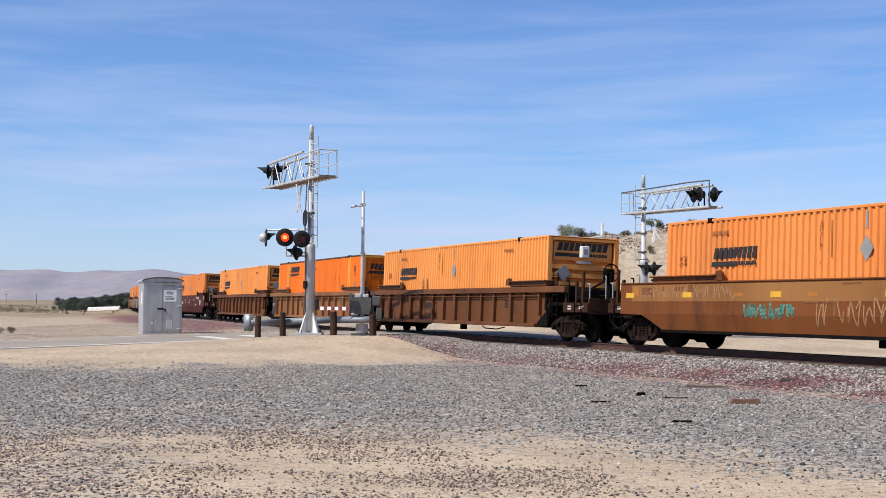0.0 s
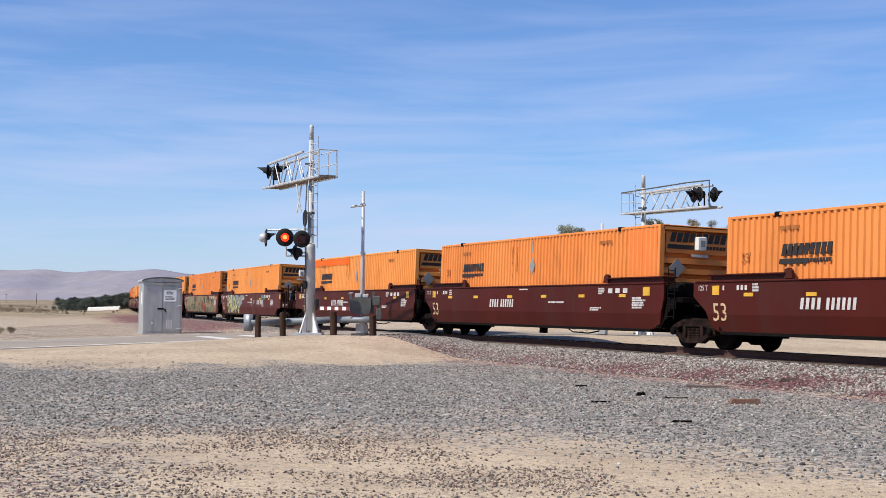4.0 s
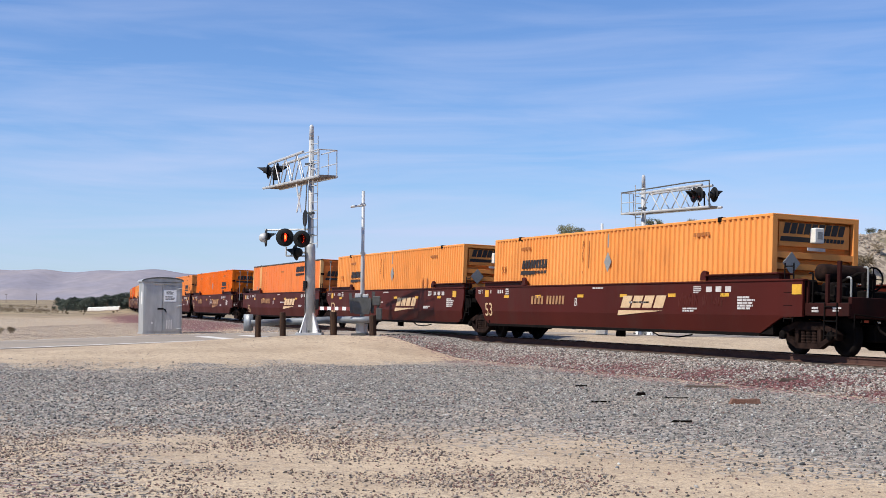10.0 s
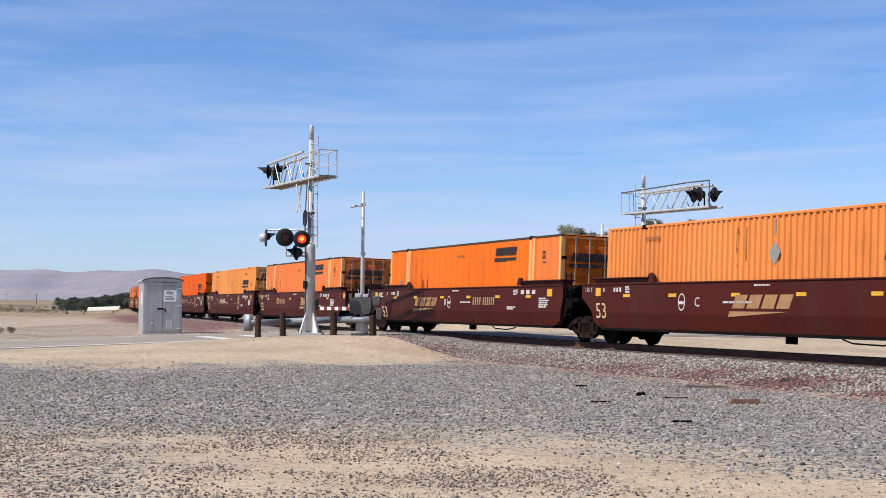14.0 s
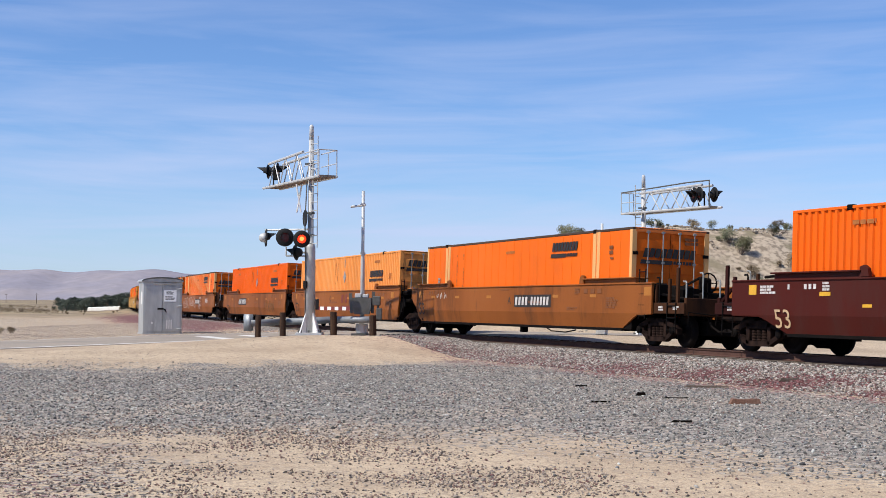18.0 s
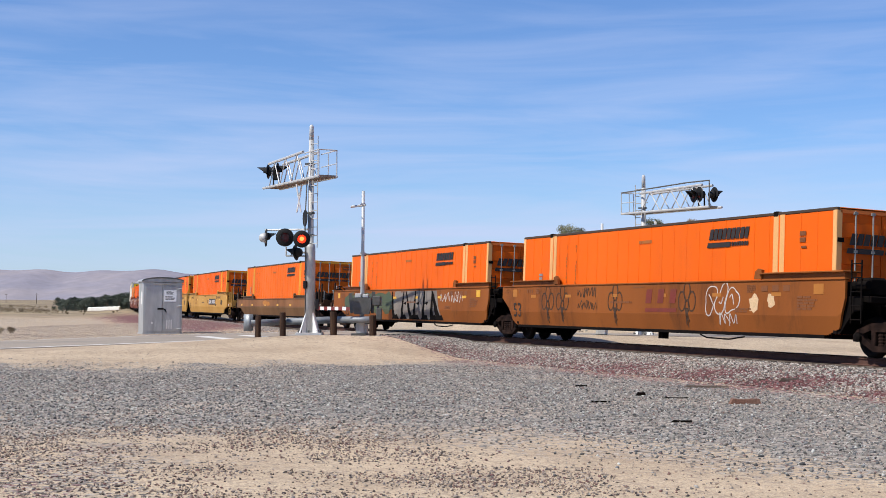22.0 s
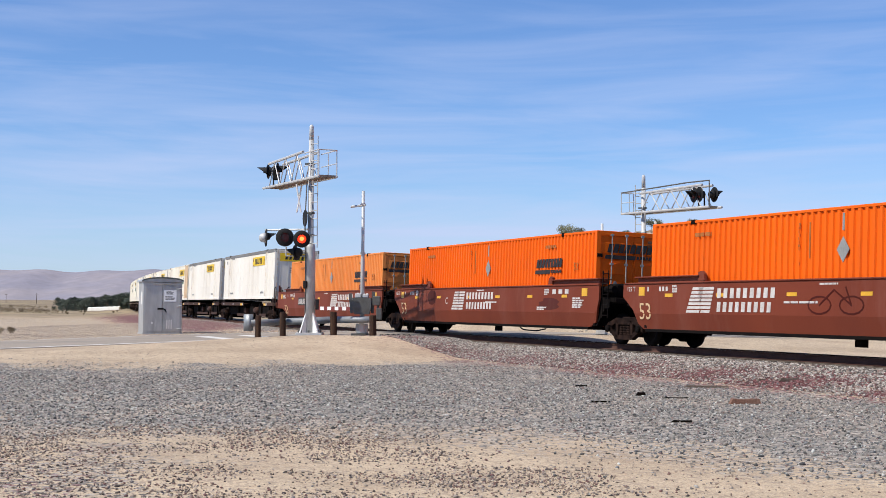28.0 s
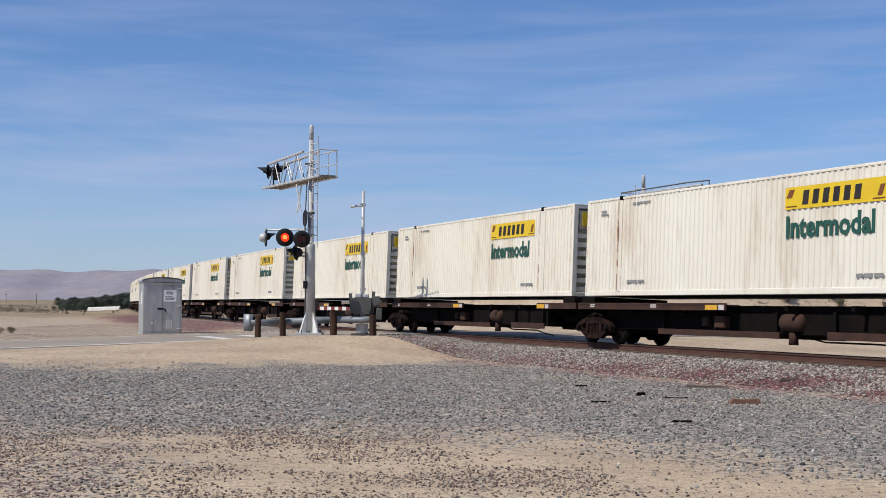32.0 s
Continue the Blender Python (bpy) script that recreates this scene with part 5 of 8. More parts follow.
def wordmark(x0, z0, w, h, y):
    """A heavy slanted row of plain blocks, over a two-tone rule."""
    def build():
        g, d = Geo(), w / 9
        for k in range(9):
            plate(g, x0 + k * d, x0 + (k + 0.80) * d, z0 + h * 0.42, z0 + h, y, 0.006, 0.07)
        g.prism([(x0 - 0.08, z0), (x0 + w * 0.55, z0), (x0 + w * 0.55 + 0.03, z0 + h * 0.26), (x0 - 0.05, z0 + h * 0.26)], "y", y - 0.006, y)
        for k in range(7):
            a = x0 + w * (0.58 + 0.06 * k)
            plate(g, a, a + w * 0.045, z0 + 0.02, z0 + h * 0.25, y, 0.006, 0.02)
        return g
    return build


def turned(me_key, build, mats, e=1):
    """The same marking, laid on the end wall that faces +x."""
    if me_key not in CACHE:
        me = build().mesh(me_key[0], mats)
        me.transform(Matrix.Rotation(radians(90), 4, "Z"))
        CACHE[me_key] = me
    return CACHE[me_key]


def markings(box, style, mat, doors):
    y = -1.301
    if style in ("k_end", "k_door"):
        lx = -5.85 if style == "k_end" else 3.95
        part("wordmark", cached(("wordmark", style), wordmark(lx, 1.64, 1.85, 0.48, y), BLACKPAINT), None, box, "black slanted wordmark over a bar")
        part("placard", cached(("placard", style), lambda: Geo().prism([(-0.22, 1.92), (0.0, 1.62), (0.22, 1.92), (0.0, 2.22)], "y", y - 0.006, y).box(-0.035, 0.035, y - 0.006, y, 2.35, 2.75), GREYPATCH), None, box, "grey diamond placard holder")
        part("stencil", cached(("stencil", style), lambda: bars(bars(bars(Geo(), -5.95, 2.42, 1.1, 0.14, 1, y, 3), 4.6, 2.42, 1.1, 0.14, 1, y, 4), -1.6, 1.5, 0.08, 1.1, 13, y, 5).box(-1.2, -1.15, y - 0.006, y, 1.75, 2.6), FAINTINK), None, box, "worn brown number stencils")
        put("size_mark", text_mesh("53'", 0.34, FAINTINK), box, -7.45 if style == "k_end" else 6.6, y, 1.72)
    elif style in ("sheet", "sheet_rear"):
        lx = -5.3 if style == "sheet_rear" else 2.95
        part("wordmark", cached(("wordmark", style), wordmark(lx, 2.14, 1.75, 0.48, y), BLACKPAINT), None, box, "black slanted wordmark over a bar")
        part("stencil", cached(("stencil", style), lambda: bars(bars(bars(Geo(), -5.0 if style == "sheet" else 3.6, 1.3, 0.10, 1.2, 10, y, 7), -4.4 if style == "sheet" else 4.3, 1.0, 0.10, 1.5, 12, y, 8), -0.6, 2.35, 0.9, 0.12, 1, y, 9), FAINTINK), None, box, "worn brown number stencils")
        part("arrow_mark", cached(("arrow_mark",), lambda: bars(Geo(), 6.75, 2.1, 0.3, 0.3, 2, y, 12).box(6.8, 7.0, y - 0.006, y, 2.0, 2.05), BROWNINK), None, box)
        part("label_patch", cached(("label_patch", style), lambda: bars(Geo(), -6.85 if style == "sheet" else 6.75, 1.2, 0.32, 0.45, 4, y, 13), GREYPATCH), None, box, "small pale label")
    if style in ("k_end", "k_door", "sheet", "sheet_rear"):
        z0 = 2.24 if style == "k_end" else 1.85 if style == "sheet" else 2.05
        yy = -(CL + (0.026 if doors else -0.062 if style == "k_end" else -0.004))
        part("end_wordmark", turned(("end_wordmark", style), lambda: wordmark(-0.95, z0, 1.85 if style == "k_end" else 1.75, 0.46, yy)(), BLACKPAINT), None, box, "black wordmark across the end")
        if doors:
            part("end_number", turned(("end_number", style), lambda: bars(Geo(), 0.45, 2.42, 0.65, 0.24, 2, yy, 21), BROWNINK), None, box)
            if style == "k_door":
                part("end_placard", turned(("end_placard", style), lambda: Geo().prism([(-0.95, 1.05), (-0.65, 0.7), (-0.35, 1.05), (-0.65, 1.4)], "y", yy - 0.01, yy), GREYPATCH), None, box, "grey diamond placard holder")
    if style == "k_end":
        part("sensor_box", cached(("sensor_box",), lambda: Geo().box(CL - 0.075, CL + 0.14, -0.14, 0.14, 2.22, 2.60, 0.02), COOLWHITE), None, box, "white tracking unit box")
        part("sensor_face", cached(("sensor_face",), lambda: Geo().box(CL + 0.135, CL + 0.148, -0.07, 0.08, 2.32, 2.50), GREYPATCH), None, box)
        part("end_label", cached(("end_label",), lambda: Geo().box(CL - 0.02, CL + 0.004, -0.25, 0.28, 2.03, 2.11), WHITEPAINT), None, box, "white label strip")
        part("end_placard", cached(("end_placard_k",), lambda: Geo().prism([(-0.98, 1.70), (-0.72, 1.42), (-0.46, 1.70), (-0.72, 1.98)], "x", CL - 0.02, CL + 0.005), GREYPATCH), None, box, "grey diamond placard holder")
    if style in ("plate_white", "ribbed_white", "ribbed_white_door"):
        sgn = part("sign_panel", cached(("sign_panel",), lambda: Geo().box(1.70, 5.25, y - 0.006, y, 2.03, 2.56), SIGNYELLOW), None, box, "yellow sign panel")
        part("sign_border", cached(("sign_border",), lambda: plate(plate(plate(plate(Geo(), 1.75, 2.15, 2.08, 2.11, y - 0.006), 4.8, 5.2, 2.08, 2.11, y - 0.006), 1.75, 1.95, 2.3, 2.5, y - 0.006, 0.006, 0.12), 4.95, 5.1, 2.15, 2.4, y - 0.006, 0.006, 0.1), BROWNINK), None, sgn)
        part("sign_wordmark", cached(("sign_wordmark",), lambda: blocks(Geo(), 2.35, 2.12, 2.2, 0.34, 6, y - 0.006, 0.05), BLACKPAINT), None, sgn, "black slanted wordmark")
        part("stencil", cached(("stencil_w",), lambda: bars(bars(bars(bars(Geo(), -5.4, 2.6, 1.6, 0.09, 1, y, 31), -7.2, 2.35, 0.5, 0.2, 2, y, 32), -5.6, 0.32, 1.1, 0.13, 1, y, 33), 4.3, 0.32, 1.1, 0.13, 1, y, 34), GREYPATCH), None, box, "small grey stencils")
        if style == "plate_white":
            part("rivet_plates", cached(("rivet_plates",), lambda: rivets_geo(), COOLWHITE), None, box)
            part("end_sign", turned(("end_sign",), lambda: Geo().box(-1.0, 1.0, -CL - 0.004, -CL + 0.01, 2.2, 2.66), SIGNYELLOW), None, box, "yellow sign panel")
            part("end_wordmark", turned(("end_wordmark_w",), lambda: blocks(Geo(), -0.7, 2.3, 1.4, 0.26, 6, -CL - 0.004, 0.04), BLACKPAINT), None, box)
            for yq in (-1.13, 1.1):
                part("rust_streak", turned(("end_rust", yq), lambda: streaks_geo(yq, -CL - 0.0015), RUSTPATCH), None, box, "rust streaks down the corner")
            win = part("gauge_frame", cached(("gauge_frame",), lambda: Geo().box(CL - 0.02, CL + 0.03, 0.52, 0.98, 0.62, 1.22, 0.02), GREYRAIL), None, box, "dark metal frame of an end hatch")
            part("gauge_pane", cached(("gauge_pane",), lambda: Geo().box(CL + 0.02, CL + 0.036, 0.62, 0.88, 0.74, 1.10), SOOT_SHADE), None, win)
            part("end_stencil", turned(("end_stencil_w",), lambda: bars(Geo(), -0.4, 1.5, 0.9, 0.35, 3, -CL - 0.002, 35), GREYPATCH), None, box)
        else:
            put("intermodal_lettering", text_mesh("Intermodal", 0.72, GREENINK, 0.022), box, 1.72, y - 0.003, 1.36, "dark green lettering")
            part("end_sign", turned(("end_sign",), lambda: Geo().box(-1.0, 1.0, -CL - 0.004, -CL + 0.01, 2.2, 2.66), SIGNYELLOW), None, box, "yellow sign panel")


def rivets_geo():
    g = Geo()
    r = random.Random(4)
    for k in range(14):
        x, z = -6.5 + k * 1.05, r.choice((0.9, 1.35, 1.75))
        g.lathe([(0.05, 0), (0.04, 0.012)], (x, -1.295, z), (0, -1, 0), 8)
    return g

# ---------------------------------------------------------------- crossing equipment
GALV = material("weathered_aluminium", (0.50, 0.50, 0.49), 0.5, 0.12, (0.38, 0.38, 0.37), 2.5, 0.7, 60, 0.08, 0.08)
GRATING = material("brownish_walkway_grating", (0.24, 0.20, 0.16), 0.7, 0.2, (0.17, 0.13, 0.10), 3, 0.7, 50, 0.15, 0.1)
WHITEMETAL = material("white_painted_metal", (0.78, 0.77, 0.74), 0.5, 0, (0.62, 0.60, 0.56), 3, 0.6, 50, 0.1, 0.05)
MACHINE = material("grey_machine_paint", (0.12, 0.12, 0.112), 0.6, 0.2, (0.07, 0.068, 0.062), 4, 0.7, 50, 0.15, 0.1)
SIGNALBLACK = material("matt_black_signal_paint", (0.007, 0.007, 0.0075), 0.7, 0, (0.014, 0.0135, 0.013), 4, 0.6, 60, 0.15, 0.05)
DARKLENS = material("unlit_red_lens", (0.09, 0.008, 0.008), 0.18, 0, (0.06, 0.006, 0.006), 8, 0.5, 60, 0.1, 0.0, coat=0.6)
GLOW = material("lit_red_lens", (0.5, 0.02, 0.01), 0.4, 0, (0.5, 0.02, 0.01), 4, 0.2, 60, 0.02, 0.0, emit=((1.0, 0.045, 0.012), 1.6))
GLOWCORE = material("lit_lens_core", (0.8, 0.1, 0.02), 0.4, 0, (0.8, 0.1, 0.02), 4, 0.2, 60, 0.02, 0.0, emit=((1.0, 0.20, 0.05), 3.2))
POSTWOOD = material("dark_treated_timber", (0.032, 0.016, 0.010), 0.95, 0, (0.075, 0.040, 0.022), 3, 0.8, 35, 0.3, 0.5, streak=(4, 4, 0.4))
CONCRETE = material("pale_concrete", (0.36, 0.33, 0.29), 0.9, 0, (0.28, 0.25, 0.21), 3, 0.8, 40, 0.15, 0.3)
CABINET = material("bare_aluminium_sheet", (0.47, 0.465, 0.45), 0.42, 0.35, (0.33, 0.33, 0.32), 1.4, 0.9, 45, 0.08, 0.1, streak=(2.5, 2.5, 0.5), stain=(0.55, 0.55, 0.53), stain_amount=0.5)
PIPE = material("dull_galvanised_steel", (0.27, 0.285, 0.295), 0.55, 0.4, (0.20, 0.21, 0.215), 3, 0.7, 50, 0.1, 0.05)
GATERED = material("red_gate_stripe", (0.20, 0.035, 0.03), 0.6, 0, (0.12, 0.03, 0.025), 4, 0.5, 50, 0.1, 0.0)
NOTICE = material("white_notice_paper", (0.88, 0.88, 0.87), 0.6, 0, (0.82, 0.82, 0.80), 3, 0.4, 50, 0.05, 0.0)
ARM = Vector((-0.4467, 0.8947, 0.0))
ROADWAY = Vector((ROAD_W[0], ROAD_W[1], 0.0))
LAMPS = []


def signal_head(parent, at, facing, flash=None, r=0.33, reach=1.0):
    """A round flashing-light head: background disc, hood, lens and housing. flash: 0 or 1 for the two that are seen to light."""
    at, w = Vector(at), Vector(facing).normalized()
    head = part("signal_head", Geo().lathe([(0.06, -0.01), (r - 0.02, -0.01), (r, 0.0), (r - 0.01, 0.012), (0.17, 0.012)], at, w, 28), SIGNALBLACK, parent, "matt black round signal head", True)
    part("housing", Geo().lathe([(0.19, -0.01), (0.185, -0.10), (0.14, -0.22), (0.07, -0.26)][::-1], at, w, 16), GALV if flash is None and r > 0.34 else SIGNALBLACK, head, "", True)
    up = Vector((0, 0, 1))
    rt = w.cross(up).normalized()
    vs, fs = [], []
    for k in range(15):
        a = radians(-25 + 230 * k / 14)
        d = rt * math.cos(a) + up * math.sin(a)
        long = (0.13 + 0.26 * max(0.0, math.sin(a))) * reach
        for rad, dist in ((0.175, 0.012), (0.165, 0.012 + long), (0.175, 0.012 + long), (0.185, 0.012)):
            vs.append(tuple(at + d * rad + w * dist))
    for k in range(14):
        for i in range(4):
            fs.append((k * 4 + i, k * 4 + (i + 1) % 4, k * 4 + 4 + (i + 1) % 4, k * 4 + 4 + i))
    part("hood", Geo().add(vs, fs), SIGNALBLACK, head)
    if flash is None:
        part("lens", Geo().lathe([(0.16, 0.013), (0.155, 0.022), (0.10, 0.034), (0.02, 0.04)], at, w, 20), DARKLENS, head, "unlit red lens", True)
    else:
        g = Geo().lathe([(0.01, 0.007), (0.16, 0.007)], (0, 0, 0), (0, 1, 0), 22, 0)
        g.lathe([(0.01, 0.0), (0.16, 0.0)], (0, 0, 0), (0, -1, 0), 22, 1)
        g.lathe([(0.085, 0.0), (0.08, 0.004)], (0.0, 0, 0.01), (0, -1, 0), 18, 2)
        lens = part("flashing_lens", g.mesh("flashing_lens", [DARKLENS, GLOW, GLOWCORE]), None, head, "red lens that flashes")
        a = math.atan2(w.y, w.x) + math.pi / 2
        m = Matrix.Translation(at + w * 0.03) @ Matrix.Rotation(a, 4, "Z")
        lens.matrix_basis = m
        LAMPS.append((lens, m, flash))
    return head


def lattice(parent, foot, along, back, ahead, z_floor, z_rail, top_at, top_end, handrail=None):
    """A cantilever arm: a walkway with cross slats, chords, slanting webs and end rails."""
    f = Vector(foot)
    side = Vector((along.y, -along.x, 0))

    def at(u, v, z):
        p = f + along * u + side * v
        return (p.x, p.y, z)

    n = 9
    g = Geo()
    for v in (-0.36, 0.36):
        a, b = at(-back, v, z_floor), at(ahead, v, z_floor)
        g.tube(a, b, 0.05, 6)
    part("walkway_beam", g, GALV, parent)
    slat = Geo()
    k = int((back + ahead) / 0.22)
    for i in range(k):
        u = -back + 0.1 + i * 0.22
        slat.tube(at(u, -0.36, z_floor + 0.02), at(u, 0.36, z_floor + 0.02), 0.055, 4)
    part("walkway_slats", slat, GRATING, parent)
    for v in (-0.3, 0.3):
        part("top_chord", Geo().tube(at(0.1, v, top_at), at(ahead - 0.5, v, top_end), 0.055, 6), GALV, parent)
        m = 3
        for i in range(m):
            u0, u1, u2 = 0.15 + (ahead - 0.7) * i / m, 0.15 + (ahead - 0.7) * (i + 0.5) / m, 0.15 + (ahead - 0.7) * (i + 1) / m
            z1 = top_at + (top_end - top_at) * (i + 0.5) / m
            part("web_bar", Geo().tube(at(u0, v, z_floor), at(u1, v, z1), 0.024, 6), GALV, parent)
            part("web_bar", Geo().tube(at(u1, v, z1), at(u2, v, z_floor), 0.024, 6), GALV, parent)
    rail = Geo()
    for v in (-0.36, 0.36):
        rail.path([at(-back, v, z_floor), at(-back, v, z_rail), at(-0.15, v, z_rail)], 0.022, 6)
        rail.tube(at(-back, v, z_floor + 0.5), at(-0.15, v, z_floor + 0.5), 0.018, 6)
        rail.tube(at(-back * 0.5, v, z_floor), at(-back * 0.5, v, z_rail), 0.018, 6)
    rail.tube(at(-back, -0.36, z_rail), at(-back, 0.36, z_rail), 0.022, 6)
    part("end_railing", rail, GALV, parent)
    if handrail:
        part("handrail", Geo().path([at(-back, 0.36, handrail[0]), at(ahead * 0.7, 0.36, handrail[1]), at(ahead, 0.36, handrail[1])], 0.03, 6).path([at(ahead, 0.36, handrail[1]), at(ahead, 0.36, z_floor)], 0.025, 6), MACHINE, parent, "dark handrail")
    return at


def mast(parent, x, y, z0, z1, ladder_side):
    part("mast_tube", Geo().lathe([(0.205, 0), (0.19, 3.3), (0.17, 3.42), (0.115, 3.45), (0.10, z1 - z0 - 0.6)], (x, y, z0), (0, 0, 1), 16), GALV, parent, "aluminium mast tube", True)
    part("mast_cap", Geo().lathe([(0.09, 0), (0.085, 0.55), (0.05, 0.62)], (x, y, z1 - 0.62), (0, 0, 1), 12), GALV, parent, "", True)
    gus = Geo()
    for a in (45, 135, 225, 315):
        c, s = math.cos(radians(a)), math.sin(radians(a))
        gus.add([(x + 0.15 * c + d * s, y + 0.15 * s - d * c, z0 + h) for d in (-0.03, 0.03) for h in (0.05, 0.95)] +
                [(x + 0.5 * c + d * s, y + 0.5 * s - d * c, z0 + 0.05) for d in (-0.03, 0.03)],
                [(0, 1, 3, 2), (0, 4, 1), (2, 3, 5), (1, 4, 5, 3), (0, 2, 5, 4)])
    part("base_gussets", gus, WHITEMETAL, parent, "white base fins")
    part("base_plate", Geo().box(x - 0.5, x + 0.5, y - 0.5, y + 0.5, z0 - 0.03, z0 + 0.05, 0.01), GALV, parent)
    for a in range(8):
        c, s = 0.42 * math.cos(a * 0.785), 0.42 * math.sin(a * 0.785)
        part("anchor_bolt", Geo().tube((x + c, y + s, z0), (x + c, y + s, z0 + 0.14), 0.04, 6), MACHINE, parent)
    part("foundation", Geo().box(x - 0.75, x + 0.75, y - 0.6, y + 0.6, z0 - 0.75, z0 - 0.03, 0.02), CONCRETE, parent, "concrete footing")
    lx, ly = x + ladder_side[0], y + ladder_side[1]
    g = Geo()
    for d in (-0.17, 0.17):
        g.tube((lx + d * 0.85, ly - d * 0.5, z0 + 3.3), (lx + d * 0.85, ly - d * 0.5, z1 - 0.45), 0.02, 6)
    k = 0
    z = z0 + 3.45
    while z < z1 - 0.5:
        g.tube((lx - 0.145, ly + 0.085, z), (lx + 0.145, ly - 0.085, z), 0.016, 6)
        if k % 4 == 0:
            g.tube((lx, ly, z), (x, y, z), 0.018, 5)
        k += 1
        z += 0.32
    part("ladder", g, GALV, parent, "aluminium rung ladder")
    for z in (z0 + 3.4, z0 + 3.75, z0 + 4.6, z1 - 1.55):
        part("mast_clamp", Geo().lathe([(0.15, 0), (0.15, 0.07)], (x, y, z), (0, 0, 1), 12).box(x - 0.24, x - 0.12, y - 0.05, y + 0.05, z, z + 0.07), MACHINE, parent, "dark pipe clamp")


cant = thing("cantilever_signal", Matrix.Identity(4), "tall aluminium cantilever crossing signal with black flashing heads", "crossing signal", "cantilever signals")
MX, MY = -5.09, 52.5
mast(cant, MX, MY, 0.62, 8.67, (0.13, -0.17))
cant_at = lattice(cant, (MX, MY, 0), ARM, 1.72, 4.55, 6.53, 7.53, 7.62, 7.50)
for u, f in ((3.75, 1), (4.25, -1)):
    p = cant_at(u, -0.2 * f, 7.22)
    signal_head(cant, Vector(p) + Vector((0.30 * f - 0.12, -0.1, 0)), (f, -0.12 * f, 0), None, 0.31, 1.2)
    part("head_bracket", Geo().tube(p, (p[0], p[1], 6.55), 0.035, 6), SIGNALBLACK, cant)
p = cant_at(4.0, 0, 7.2)
part("junction_box", Geo().box(p[0] - 0.14, p[0] + 0.14, p[1] - 0.14, p[1] + 0.14, 6.85, 7.15, 0.02), SIGNALBLACK, cant)
# the group of heads at mid height
signal_head(cant, (-6.02, 52.0, 4.29), (0.12, -1, 0), 0, 0.345)
signal_head(cant, (-5.33, 51.55, 4.21), (0.12, -1, 0), 1, 0.325)
signal_head(cant, (-6.86, 52.9, 4.32), (0.96, 0.28, 0), None, 0.36)
signal_head(cant, (-5.62, 52.2, 3.72), (-0.9, 0.25, -0.1), None, 0.30)
part("head_cross_arm", Geo().tube((-6.9, 52.95, 4.62), (-5.2, 52.35, 4.62), 0.035, 8).tube((-5.2, 52.35, 4.62), (MX, MY, 4.62), 0.04, 8)
     .tube((-6.02, 52.25, 4.62), (-6.02, 52.25, 4.29), 0.03, 6).tube((-5.62, 52.3, 3.72), (MX, MY, 3.75), 0.035, 6).tube((-6.0, 52.3, 3.95), (-6.0, 52.3, 3.6), 0.03, 6)
     .tube((-6.0, 52.3, 3.6), (-5.1, 52.4, 3.6), 0.03, 6), GALV, cant, "pipe brackets of the signal heads")
for xt, xb in ((-5.72, -5.53), (-5.53, -5.72)):
    part("crossbuck_blade", Geo().prism([(xb - 0.022, 5.33), (xb + 0.022, 5.33), (xt + 0.022, 6.42), (xt - 0.022, 6.42)], "y", 52.95 if xt < xb else 53.2, 53.15 if xt < xb else 53.4), WHITEMETAL, cant, "white crossbuck blade seen edge-on")
part("sign_back", Geo().lathe([(0.02, 0), (0.32, 0), (0.32, 0.02), (0.02, 0.02)], (-5.3, 52.3, 5.05), (0.9, 0.35, 0), 18), SIGNALBLACK, cant, "round sign seen edge-on")
part("cable_conduit", Geo().path([(-5.26, 52.36, 1.2), (-5.26, 52.36, 3.2), (-5.3, 52.34, 4.9), (-5.24, 52.4, 6.4)], 0.025, 6), MACHINE, cant)
part("terminal_box", Geo().box(-5.33, -5.2, 52.2, 52.42, 2.35, 2.65, 0.015), SIGNALBLACK, cant, "small black terminal box")
part("terminal_box", Geo().box(-4.86, -4.74, 52.2, 52.4, 1.55, 1.95, 0.015), SIGNALBLACK, cant, "small black terminal box")

